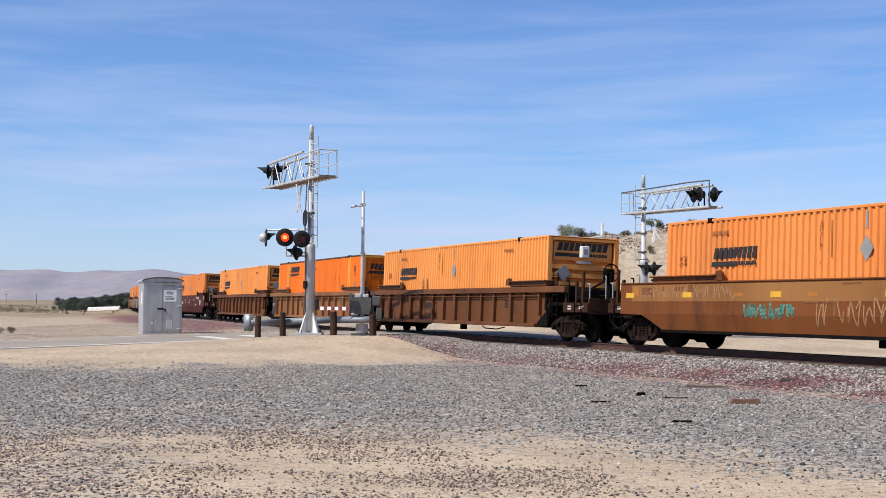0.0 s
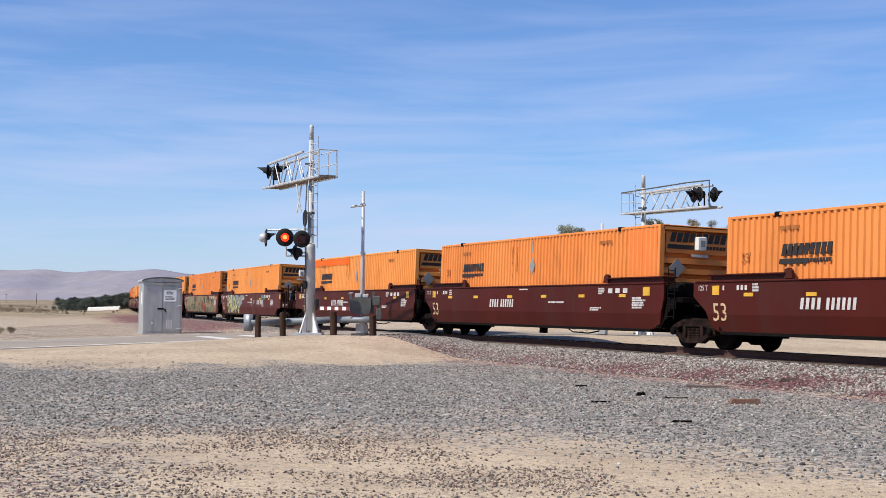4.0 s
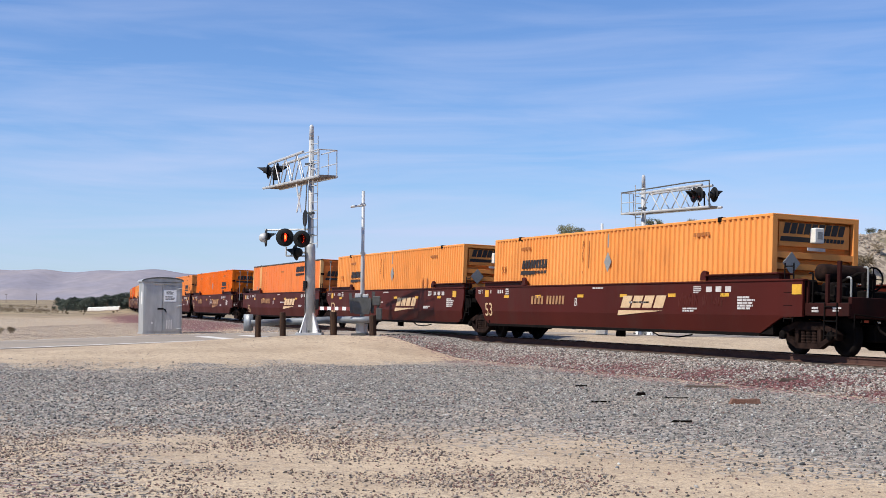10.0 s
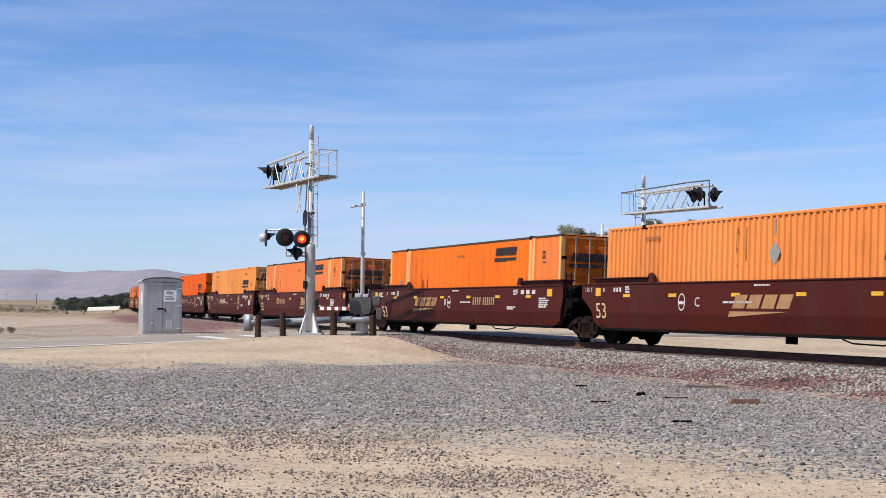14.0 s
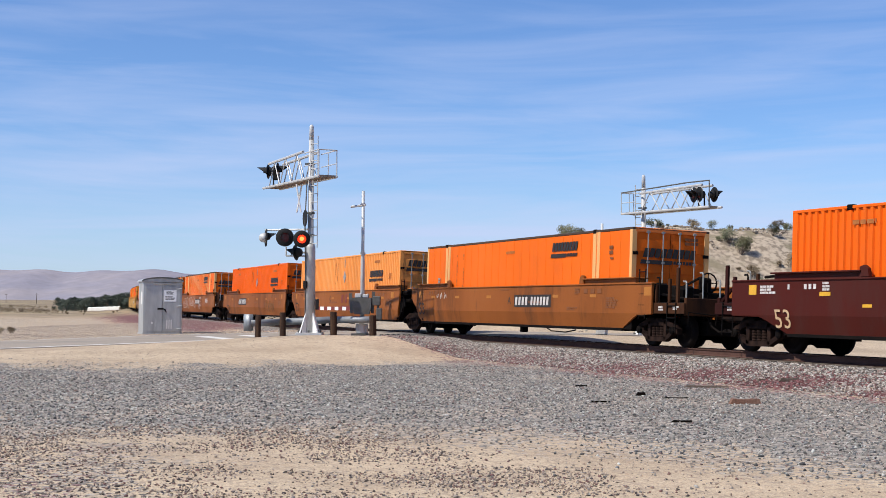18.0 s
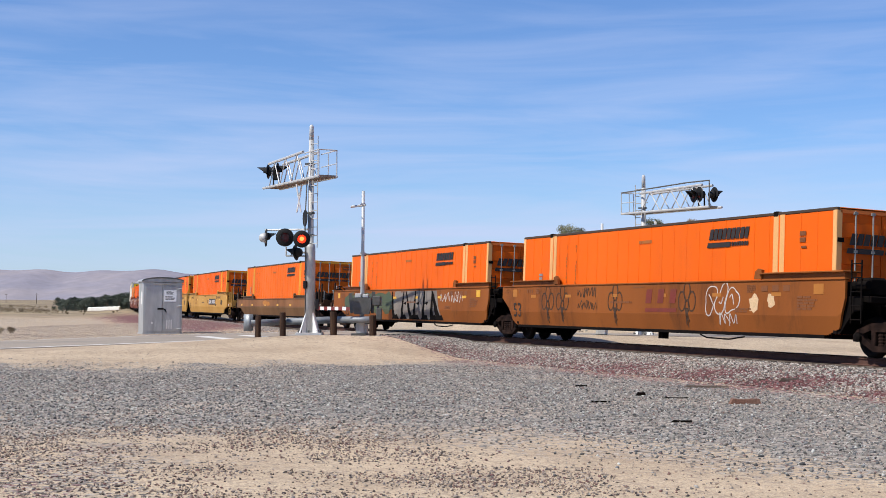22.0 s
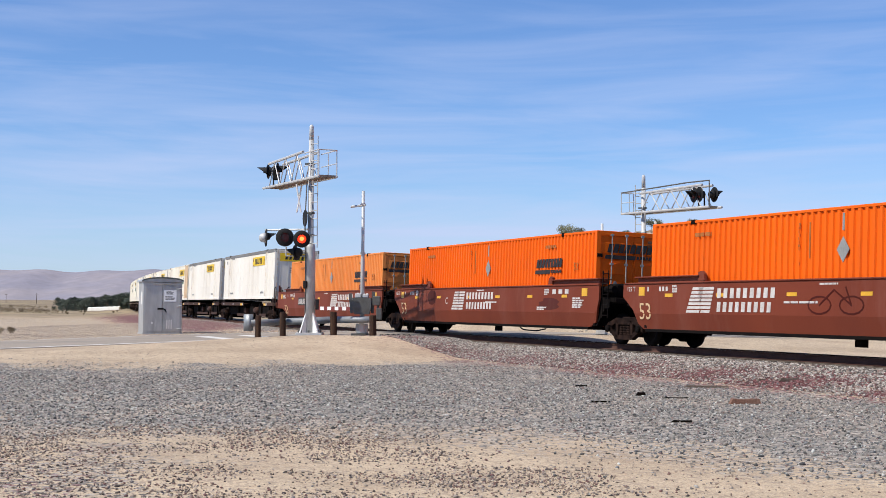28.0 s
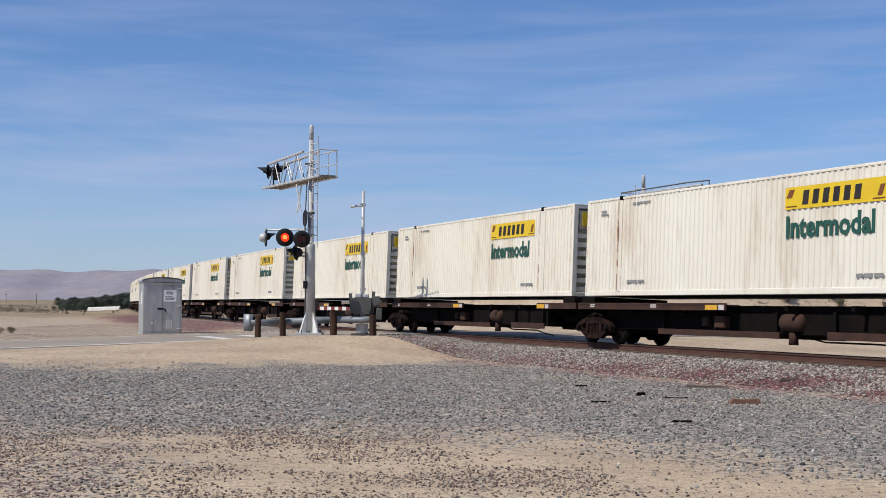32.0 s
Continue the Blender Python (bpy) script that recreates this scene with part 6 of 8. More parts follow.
# ---- gates
def gate(name, x, y, z0, z1, arm_dir, arm_len, label):
    t = thing(name, Matrix.Identity(4), label, "crossing gate", "crossing gates")
    part("gate_mast", Geo().lathe([(0.085, 0), (0.08, 2.9), (0.065, 3.2), (0.06, z1 - z0)], (x, y, z0), (0, 0, 1), 12), GALV, t, "", True)
    for rad, z in ((0.11, z0 + 3.15), (0.09, z1 - 0.58)):
        part("mast_collar", Geo().lathe([(rad, 0), (rad, 0.1)], (x, y, z), (0, 0, 1), 12), GALV, t)
    part("cross_stub", Geo().tube((x + 0.1, y - 0.05, z1 - 0.55), (x - 0.48, y + 0.1, z1 - 0.62), 0.045, 6), GALV, t)
    part("gate_machine", Geo().prism([(x - 0.30, z0 + 0.86), (x + 0.28, z0 + 0.86), (x + 0.36, z0 + 1.12), (x + 0.36, z0 + 1.5), (x - 0.36, z0 + 1.5), (x - 0.36, z0 + 1.1)], "y", y - 0.42, y + 0.1), MACHINE, t, "grey gate machine housing")
    part("housing_lid", Geo().box(x - 0.27, x - 0.03, y - 0.36, y + 0.05, z0 + 1.5, z0 + 1.66, 0.02).box(x + 0.03, x + 0.25, y - 0.36, y + 0.05, z0 + 1.5, z0 + 1.64, 0.02), GALV, t)
    for sx, h in ((-0.40, 0.05), (0.40, 0.12)):
        part("counterweight_arm", Geo().prism([(x + sx - 0.05, z0 + 0.9), (x + sx + 0.05, z0 + 0.9), (x + sx + 0.05 * (1 if sx > 0 else -1) + 0.06, z0 + 1.62 + h), (x + sx + 0.05 * (1 if sx > 0 else -1) - 0.06, z0 + 1.62 + h)], "y", y - 0.3, y - 0.2), MACHINE, t)
    part("counterweight", Geo().box(x + 0.42, x + 0.72, y - 0.5, y - 0.2, z0 + 1.2, z0 + 1.56, 0.03).box(x + 0.56, x + 0.78, y - 0.46, y - 0.24, z0 + 0.65, z0 + 1.1, 0.02).box(x + 0.58, x + 0.66, y - 0.4, y - 0.3, z0 + 1.05, z0 + 1.25), MACHINE, t, "cast counterweight")
    part("machine_base", Geo().box(x - 0.24, x + 0.22, y - 0.22, y + 0.22, z0 + 0.12, z0 + 0.5, 0.03).box(x - 0.12, x + 0.1, y - 0.28, y - 0.2, z0 + 0.14, z0 + 0.62, 0.01), GALV, t)
    part("base_plate", Geo().box(x - 0.4, x + 0.4, y - 0.35, y + 0.35, z0 + 0.02, z0 + 0.12, 0.01).box(x - 0.34, x + 0.34, y - 0.3, y + 0.3, z0 - 0.3, z0 + 0.02), MACHINE, t)
    d = Vector(arm_dir).normalized()
    n = int(arm_len / 0.4)
    arm = None
    for k in range(n):
        a, b = Vector((x, y, z0 + 1.07)) + d * (0.4 + k * 0.4), Vector((x, y, z0 + 1.07)) + d * (0.4 + (k + 1) * 0.4)
        w = Vector((d.y, -d.x, 0)) * 0.02
        vs = [tuple(p + s * w + Vector((0, 0, h))) for p in (a, b) for s in (-1, 1) for h in (-0.07, 0.07)]
        g = Geo().add(vs, [(0, 1, 3, 2), (4, 6, 7, 5), (0, 4, 5, 1), (2, 3, 7, 6), (0, 2, 6, 4), (1, 5, 7, 3)])
        part("gate_arm_stripe", g, WHITEMETAL if k % 2 else GATERED, t, "white stripe of the lowered arm" if k % 2 else "red stripe of the lowered arm")
    return t


gate("crossing_gate", -3.11, 53.0, 0.52, 6.17, ARM, 4.8, "lowered crossing gate with grey machine and tall bare mast")
gate("crossing_gate", 6.75, 58.0, 0.42, 5.25, -ARM, 4.8, "crossing gate beyond the track with a slim pale mast")

# ---- the second cantilever
far = thing("cantilever_signal", Matrix.Identity(4), "aluminium cantilever crossing signal beyond the railway track", "crossing signal", "cantilever signals")
mast(far, 9.1, 62.0, 0.42, 7.72, (-0.2, 0.1))
FARM = Vector((0.5195, -0.8545, 0))
far_at = lattice(far, (9.1, 62.0, 0), FARM, 1.15, 4.75, 5.98, 6.95, 6.85, 6.95, (6.95, 7.1))
for u, f in ((3.7, -1), (4.05, -1), (4.35, 1)):
    p = far_at(u, 0.0, 6.55)
    signal_head(far, Vector(p) + ROADWAY * 0.28 * f, (1.0 * f, 0.35 * f, 0))
    part("head_bracket", Geo().tube(p, (p[0], p[1], 5.98), 0.035, 6), SIGNALBLACK, far)
for f in (-1, 1):
    signal_head(far, (9.35 + 0.18 * f, 61.7, 3.45), (f, 0.2 * f, 0))
part("head_cross_arm", Geo().tube((9.1, 62, 3.45), (9.6, 61.6, 3.45), 0.04, 6).tube((8.75, 61.9, 3.9), (9.1, 62, 3.7), 0.03, 6), GALV, far)
part("crossbuck_blade", Geo().prism([(9.42, 4.6), (9.5, 4.55), (9.62, 5.55), (9.54, 5.6)], "y", 61.5, 61.7).prism([(9.7, 4.75), (9.78, 4.8), (9.5, 5.3), (9.42, 5.25)], "y", 61.45, 61.65), WHITEMETAL, far, "white crossbuck blade seen edge-on")

# ---- guardrail
guard = thing("guardrail", Matrix.Identity(4), "grey steel guardrail on dark timber posts", "guardrail")
for x, y, z0, h, r in ((-6.97, 51.6, 0.30, 1.02, 0.12), (-6.22, 53.4, 0.38, 1.05, 0.13), (-4.16, 52.4, 0.40, 1.08, 0.14), (-2.58, 51.0, 0.38, 0.98, 0.14)):
    lean = 0.03 if x < -6.5 else -0.02
    part("post", Geo().tube((x, y, z0 - 0.3), (x + lean, y, z0 + h - 0.03), r, 14, r * 0.94).tube((x + lean, y, z0 + h - 0.035), (x + lean, y, z0 + h), r * 0.9, 14, r * 0.8), POSTWOOD, guard, "dark weathered round timber post")
line = [(-7.5, 52.6, 1.0), (-6.3, 53.75, 1.06), (-4.2, 53.2, 1.16), (-2.7, 52.2, 1.18)]
for p, q in zip(line[:-1], line[1:]):
    part("beam", Geo().tube(p, q, 0.135, 10), PIPE, guard, "rounded galvanised beam", True)
vs, fs = [], []
for k in range(11):
    a = radians(-100 + 200 * k / 10)
    for z in (0.72, 1.36):
        vs.append((-7.35 - 0.26 * math.cos(a), 52.5 + 0.26 * math.sin(a), z))
for k in range(10):
    fs.append((2 * k, 2 * k + 2, 2 * k + 3, 2 * k + 1))
end = part("end_buffer", Geo().add(vs, fs), PIPE, guard, "rolled steel buffer end", True)
sol = end.modifiers.new("thickness", "SOLIDIFY")
sol.thickness = 0.02

# ---- relay cabinet
cab = thing("relay_cabinet", pose(-13.08, 59.75, 0.42, 0, 0, 19), "bare aluminium railway relay cabinet with arched lid", "relay cabinet")
W_, D_, H_ = 1.69, 1.65, 2.28
part("body", Geo().box(0, W_, 0, D_, 0.04, H_, 0.02), CABINET, cab)
part("plinth", Geo().box(-0.03, W_ + 0.03, -0.03, D_ + 0.03, -0.25, 0.05, 0.01), CABINET, cab)
arc = [(W_ / 2 + (W_ / 2 + 0.06) * math.cos(math.pi * k / 12), H_ + 0.04 + 0.16 * math.sin(math.pi * k / 12)) for k in range(13)]
part("lid", Geo().prism([(-0.06, H_), (W_ + 0.06, H_)] + arc, "y", -0.08, D_ + 0.08), CABINET, cab, "shallow arched lid")
part("lid_trim", Geo().prism([(x, z - 0.05) for x, z in arc[::-1]] + [(x, z + 0.012) for x, z in arc], "y", -0.10, -0.07), MACHINE, cab, "dark arched lid edge")
door = part("door", Geo().box(0.86, W_ - 0.08, -0.025, 0.0, 0.12, H_ - 0.18, 0.01), CABINET, cab, "right door leaf")
part("door", Geo().box(0.08, 0.84, -0.022, 0.0, 0.12, H_ - 0.18, 0.01), CABINET, cab, "left door leaf")
part("vent_hood", Geo().box(0.45, W_ - 0.3, -0.05, 0.0, H_ - 0.12, H_ - 0.03, 0.015), CABINET, cab)
notice = part("notice", Geo().box(0.90, 1.44, -0.032, -0.025, 1.42, 1.92), NOTICE, door, "white notice sheet")
part("notice_lines", bars(bars(Geo(), 1.0, 1.72, 0.34, 0.15, 4, -0.032, 91, 0.003), 0.96, 1.48, 0.42, 0.17, 3, -0.032, 92, 0.003), GREYPATCH, notice)
for z in (0.2, 1.2, 1.95):
    part("hinge", Geo().tube((W_ - 0.22, -0.05, z), (W_ - 0.02, -0.06, z + 0.04), 0.035, 8), CABINET, door)
part("handle", Geo().tube((0.80, -0.04, 1.12), (0.98, -0.06, 1.06), 0.025, 6).tube((0.90, -0.05, 1.1), (1.0, -0.07, 0.95), 0.022, 6), SIGNALBLACK, door, "dark lever handle")
part("hasp", Geo().box(0.62, 0.86, -0.04, -0.02, 1.06, 1.14, 0.008), SIGNALBLACK, cab)
for k in range(3):
    part("louvre", Geo().box(1.02 + k * 0.09, 1.06 + k * 0.09, -0.034, -0.024, 0.22, 0.62), WHITEMETAL, door, "pale louvre slot")
part("key_plate", Geo().box(0.36, 0.42, -0.032, -0.02, 0.45, 0.53), WHITEMETAL, cab)
part("side_label", Geo().box(-0.012, 0.0, 0.3, 0.7, 1.3, 1.85), WHITEMETAL, cab, "white side label")

# ---------------------------------------------------------------- scrub, trees, distance, stones
LEAF = material("dusty_creosote_leaf", (0.12, 0.125, 0.068), 0.8, 0, (0.18, 0.165, 0.10), 2, 0.8, 20, 0.3, 0.0)
DRYLEAF = material("dry_tan_scrub", (0.24, 0.185, 0.115), 0.9, 0, (0.17, 0.13, 0.085), 2, 0.8, 20, 0.3, 0.0)
DARKLEAF = material("dark_tree_leaf", (0.062, 0.078, 0.058), 0.8, 0, (0.085, 0.10, 0.075), 2, 0.8, 20, 0.3, 0.0)
BARK = material("grey_brown_bark", (0.12, 0.09, 0.065), 0.9, 0, (0.17, 0.13, 0.1), 5, 0.8, 30, 0.3, 0.5)
# distance haze is mixed into the mountains' mauve colour
MOUNT = material("haze_tinted_mountain", (0.225, 0.215, 0.255), 1.0, 0, (0.30, 0.265, 0.27), 0.006, 1.0, 0.03, 0.10, 0.0, streak=(0.6, 0.6, 3.0), stain=(0.33, 0.285, 0.27), stain_amount=0.35)


def leaf_cloud(n, centres, size, seed):
    """Many small leaf pairs scattered in clumps."""
    r = random.Random(seed)
    vs, fs = [], []
    for _ in range(n):
        cx, cy, cz, rad = r.choice(centres)
        d = Vector((r.gauss(0, 1), r.gauss(0, 1), r.gauss(0, 1))).normalized() * rad * r.random() ** 0.45
        p = Vector((cx, cy, cz)) + d
        a = Vector((r.gauss(0, 1), r.gauss(0, 1), r.gauss(0, 1))).normalized()
        b = a.orthogonal().normalized()
        s = size * r.uniform(0.6, 1.4)
        k = len(vs)
        vs += [tuple(p), tuple(p + a * s + b * s * 0.4), tuple(p + a * s * 2), tuple(p + a * s - b * s * 0.4)]
        fs.append((k, k + 1, k + 2, k + 3))
    return Geo().add(vs, fs)


def bush(seed, dry=False):
    r = random.Random(seed)
    b = new("bush")
    g = Geo()
    cents = []
    for k in range(9):
        a, l = r.uniform(0, 6.28), r.uniform(0.35, 0.8)
        q = (math.cos(a) * l * 0.75, math.sin(a) * l * 0.75, r.uniform(0.45, 1.05))
        g.tube((0.05 * math.cos(a), 0.05 * math.sin(a), -0.1), q, 0.02, 5, 0.008)
        cents.append((*q, r.uniform(0.3, 0.5)))
    part("stem", g, BARK, b)
    part("leaves", leaf_cloud(2000, cents, 0.05, seed), DRYLEAF if dry else LEAF, b)
    return b


def on_ground(x, y):
    return float(height(np.array([x]), np.array([y]))[0])


protos = [bush(s, s == 3) for s in (1, 2, 3)]
for ob, lab in zip(protos, ("dusty green creosote bush on the desert hill", "sparse grey-green desert bush", "dry tan scrub bush")):
    tagged(ob, lab, "bush", "desert bushes")
rb = random.Random(9)
spots = []


def spot(px, py_depth, size, kind):
    """A bush by its direction from the camera and its distance."""
    x = (px - 784) / 2420.0 * py_depth
    spots.append((x, py_depth, size * (0.9 if 800 < px < 1060 else 0.7), kind))


for px, dist, size, kind in ((868, 108, 1.3, 1), (884, 110, 1.0, 1), (925, 106, 1.2, 0), (1008, 104, 1.35, 0), (1022, 105, 0.9, 0), (1042, 105, 0.7, 1), (1158, 103, 1.25, 1),
                             (1150, 98, 0.6, 2), (1262, 103, 0.9, 0), (1292, 100, 1.5, 0), (1312, 99, 1.4, 0), (1330, 97, 1.0, 2), (1352, 96, 1.1, 1), (1368, 102, 1.1, 0), (1395, 95, 1.2, 2),
                             (1412, 98, 1.6, 2), (1440, 100, 1.0, 0), (1462, 103, 1.2, 0), (1475, 96, 0.9, 2), (1500, 98, 1.4, 2), (1530, 99, 1.5, 2), (1545, 94, 0.8, 1), (1380, 90, 0.8, 1),
                             (1345, 91, 0.7, 2), (1235, 97, 0.7, 2), (1205, 100, 0.6, 1), (1560, 97, 1.1, 2)):
    spot(px, dist, size, kind)
for _ in range(120):
    spot(rb.uniform(1065, 1800), rb.uniform(95, 135), rb.uniform(0.3, 0.9), rb.choice((0, 1, 2, 2)))
for _ in range(40):
    spot(rb.uniform(-250, 215), rb.uniform(180, 330), rb.uniform(0.2, 0.45), 2)
for px, dist in ((4, 78), (20, 79), (95, 230), (104, 228), (112, 235), (118, 231), (146, 240), (152, 236)):
    spot(px, dist, rb.uniform(0.35, 0.5), 2)
for x, y, size, kind in spots:
    copy_thing(protos[kind], Matrix.Translation((x, y, on_ground(x, y))) @ Matrix.Rotation(rb.uniform(0, 6.28), 4, "Z")).scale = (size, size, size * rb.uniform(0.8, 1.05))
for ob in protos:
    for o in (*ob.children_recursive, ob):
        bpy.data.objects.remove(o)


# low dry growth along the near edge of the plain
mats_ = []
for _ in range(420):
    d_ = 215 + 190 * rb.random() ** 1.4
    x = (rb.uniform(-80, 60) + 95 * rb.random() ** 2 - 784) / 2420.0 * d_
    if wave(x, d_, 0.06, 81) + 0.5 * wave(x, d_, 0.3, 82) > -0.1:
        mats_.append((x, d_, on_ground(x, d_) + 0.05, rb.uniform(0.25, 0.7)))
tagged(new("dry_scrub", leaf_cloud(9000, mats_, 0.12, 83).mesh("dry_scrub", DRYLEAF)), "low dry brown scrub at the edge of the plain", "scrub", kind="stuff")


def far_tree(seed):
    r = random.Random(seed)
    t = new("tree")
    trunk = Geo().tube((0, 0, -0.2), (0.1, 0, 1.8), 0.22, 7, 0.15)
    cents = []
    for k in range(12):
        a, h = r.uniform(0, 6.28), r.uniform(0.7, 4.4)
        l = r.uniform(0.5, 2.0) * (1.25 - h / 6.5)
        q = (math.cos(a) * l, math.sin(a) * l, h)
        trunk.tube((0.1, 0, min(1.7, h * 0.6)), q, 0.07, 5, 0.02)
        cents.append((*q, r.uniform(0.7, 1.1)))
    part("trunk", trunk, BARK, t)
    part("crown", leaf_cloud(2200, cents, 0.17, seed), DARKLEAF, t)
    return tagged(t, "dark green shade tree in a distant row", "tree", "distant trees")


tp = [far_tree(s) for s in (1, 2, 3)]
for k in range(34):
    px = 108 + k * 5.2 + rb.uniform(-1.5, 1.5)
    dist = 330 + rb.uniform(-16, 16) - k * 0.8
    x = (px - 784) / 2420.0 * dist
    s = rb.uniform(0.6, 0.75) + 0.009 * k
    copy_thing(tp[k % 3], Matrix.Translation((x, dist, on_ground(x, dist))) @ Matrix.Rotation(rb.uniform(0, 6.28), 4, "Z")).scale = (s, s, s * 0.85)
for ob in tp:
    for o in (*ob.children_recursive, ob):
        bpy.data.objects.remove(o)

# white sheeting laid along the field's edge
sx0, sx1, sd_ = (158 - 784) / 2420.0 * 300, (214 - 784) / 2420.0 * 300, 300.0
sheet = Geo()
n = 24
vs, fs = [], []
for k in range(n + 1):
    x = sx0 + (sx1 - sx0) * k / n
    h = 0.80 + 0.04 * math.sin(k * 1.7)
    z = on_ground(x, sd_)
    for y, hh in ((-1.0, -0.1), (-0.7, h * 0.8), (0, h), (0.7, h * 0.8), (1.0, -0.1)):
        vs.append((x, sd_ + y, z + hh))
for k in range(n):
    for i in range(4):
        fs.append((k * 5 + i, (k + 1) * 5 + i, (k + 1) * 5 + i + 1, k * 5 + i + 1))
tagged(new("plastic_sheeting", sheet.add(vs, fs).mesh("plastic_sheeting", COOLWHITE)), "long white plastic-covered bale row in the field", "bale row")

# poles of the far line
for px, dist, h in ((66, 780, 6.0), (190, 900, 6.0), (12, 900, 6.0), (-120, 860, 6)):
    x = (px - 784) / 2420.0 * dist
    pl = thing("utility_pole", Matrix.Translation((x, dist, on_ground(x, dist))), "distant timber utility pole in the plain", "utility pole", "utility poles")
    part("pole", Geo().tube((0, 0, -0.5), (0, 0, h), 0.16, 7, 0.1), POSTWOOD, pl)
    part("cross_arm", Geo().box(-1.1, 1.1, -0.06, 0.06, h - 0.7, h - 0.55), POSTWOOD, pl)

# mountains
ms = np.linspace(-2600, 1400, 160)
rows_ = []
for j, (yy, f) in enumerate(((3000, 0.0), (3150, 0.35), (3350, 0.75), (3500, 1.0), (3900, 0.6))):
    hgt = 66 + 26 * (1 / (1 + np.exp(-(-700 - ms) / 260))) + 7 * np.sin(ms / 170) + 4 * np.sin(ms / 61 + 1) + 2.4 * np.sin(ms / 23 + 2)
    hgt = hgt * f + (6 * np.sin(ms / 40 + j * 1.3) + 3.5 * np.sin(ms / 17 + j * 2.1)) * (0.2 < f < 1.0)
    rows_.append(np.stack([ms, np.full_like(ms, yy), hgt - 3], 1))
mv = np.concatenate(rows_)
w = len(ms)
mf = [(j * w + i, j * w + i + 1, (j + 1) * w + i + 1, (j + 1) * w + i) for j in range(4) for i in range(w - 1)]
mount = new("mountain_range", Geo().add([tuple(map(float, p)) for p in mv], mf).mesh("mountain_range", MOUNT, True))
tagged(mount, "low mountain range on the horizon, mauve haze in its colour", "mountains", kind="structure")


# ---- loose stones
def stones(name, xs, ys, size, mat, label, sink=0.3):
    r = np.random.RandomState(len(xs))
    base = np.array([(1, 0, 0), (-1, 0, 0), (0, 1, 0), (0, -1, 0), (0, 0, 1), (0, 0, -1), (0.6, 0.6, 0.5), (-0.6, -0.5, 0.55)], float)
    tri = np.array([(0, 6, 4), (6, 2, 4), (0, 2, 6), (2, 1, 4), (1, 7, 4), (7, 3, 4), (1, 3, 7), (3, 0, 4), (2, 0, 5), (1, 2, 5), (3, 1, 5), (0, 3, 5)])
    n = len(xs)
    sc = size[:, None] * r.uniform(0.6, 1.3, (n, 3)) * np.array([1, 1, 0.75])
    a = r.uniform(0, 6.283, n)
    p = base[None] * (1 + 0.25 * r.uniform(-1, 1, (n, 8, 3)))
    p = p * sc[:, None]
    t = r.uniform(-0.6, 0.6, n)
    y2, z2 = p[..., 1] * np.cos(t)[:, None] - p[..., 2] * np.sin(t)[:, None], p[..., 1] * np.sin(t)[:, None] + p[..., 2] * np.cos(t)[:, None]
    x2 = p[..., 0] * np.cos(a)[:, None] - y2 * np.sin(a)[:, None]
    y3 = p[..., 0] * np.sin(a)[:, None] + y2 * np.cos(a)[:, None]
    z = height(xs, ys) + size * (0.55 - sink)
    co = np.stack([x2 + xs[:, None], y3 + ys[:, None], z2 + z[:, None]], -1).reshape(-1, 3)
    f = (tri[None] + (np.arange(n) * 8)[:, None, None]).reshape(-1, 3)
    me = bpy.data.meshes.new(name)
    me.vertices.add(len(co))
    me.vertices.foreach_set("co", co.ravel())
    me.loops.add(f.size)
    me.loops.foreach_set("vertex_index", f.ravel())
    me.polygons.add(len(f))
    me.polygons.foreach_set("loop_start", np.arange(len(f)) * 3)
    me.update(calc_edges=True)
    me.materials.append(mat)
    return tagged(new(name, me), label, "stones", kind="stuff")


def stone_material(name, cols):
    """Each stone takes one of several tones."""
    mt = bpy.data.materials.new(name)
    mt.use_nodes = True
    n, l = mt.node_tree.nodes, mt.node_tree.links
    b = n["Principled BSDF"]
    b.inputs["Roughness"].default_value = 0.9
    b.inputs["Specular IOR Level"].default_value = 0.15
    g = n.new("ShaderNodeNewGeometry")
    ramp = n.new("ShaderNodeValToRGB")
    ramp.color_ramp.interpolation = "CONSTANT"
    el = ramp.color_ramp.elements
    while len(el) < len(cols):
        el.new(0.5)
    for k, c in enumerate(cols):
        el[k].position = k / len(cols)
        el[k].color = (*c, 1)
    l.new(g.outputs["Random Per Island"], ramp.inputs["Fac"])
    nz = n.new("ShaderNodeTexNoise")
    nz.inputs["Scale"].default_value = 60
    co = n.new("ShaderNodeTexCoord")
    l.new(co.outputs["Object"], nz.inputs["Vector"])
    mr = n.new("ShaderNodeMapRange")
    mr.inputs["To Min"].default_value, mr.inputs["To Max"].default_value = 0.7, 1.3
    l.new(nz.outputs["Fac"], mr.inputs["Value"])
    mx = n.new("ShaderNodeMixRGB")
    mx.blend_type = "MULTIPLY"
    mx.inputs["Fac"].default_value = 1
    l.new(ramp.outputs["Color"], mx.inputs["Color1"])
    l.new(mr.outputs["Result"], mx.inputs["Color2"])
    l.new(mx.outputs["Color"], b.inputs["Base Color"])
    return mt


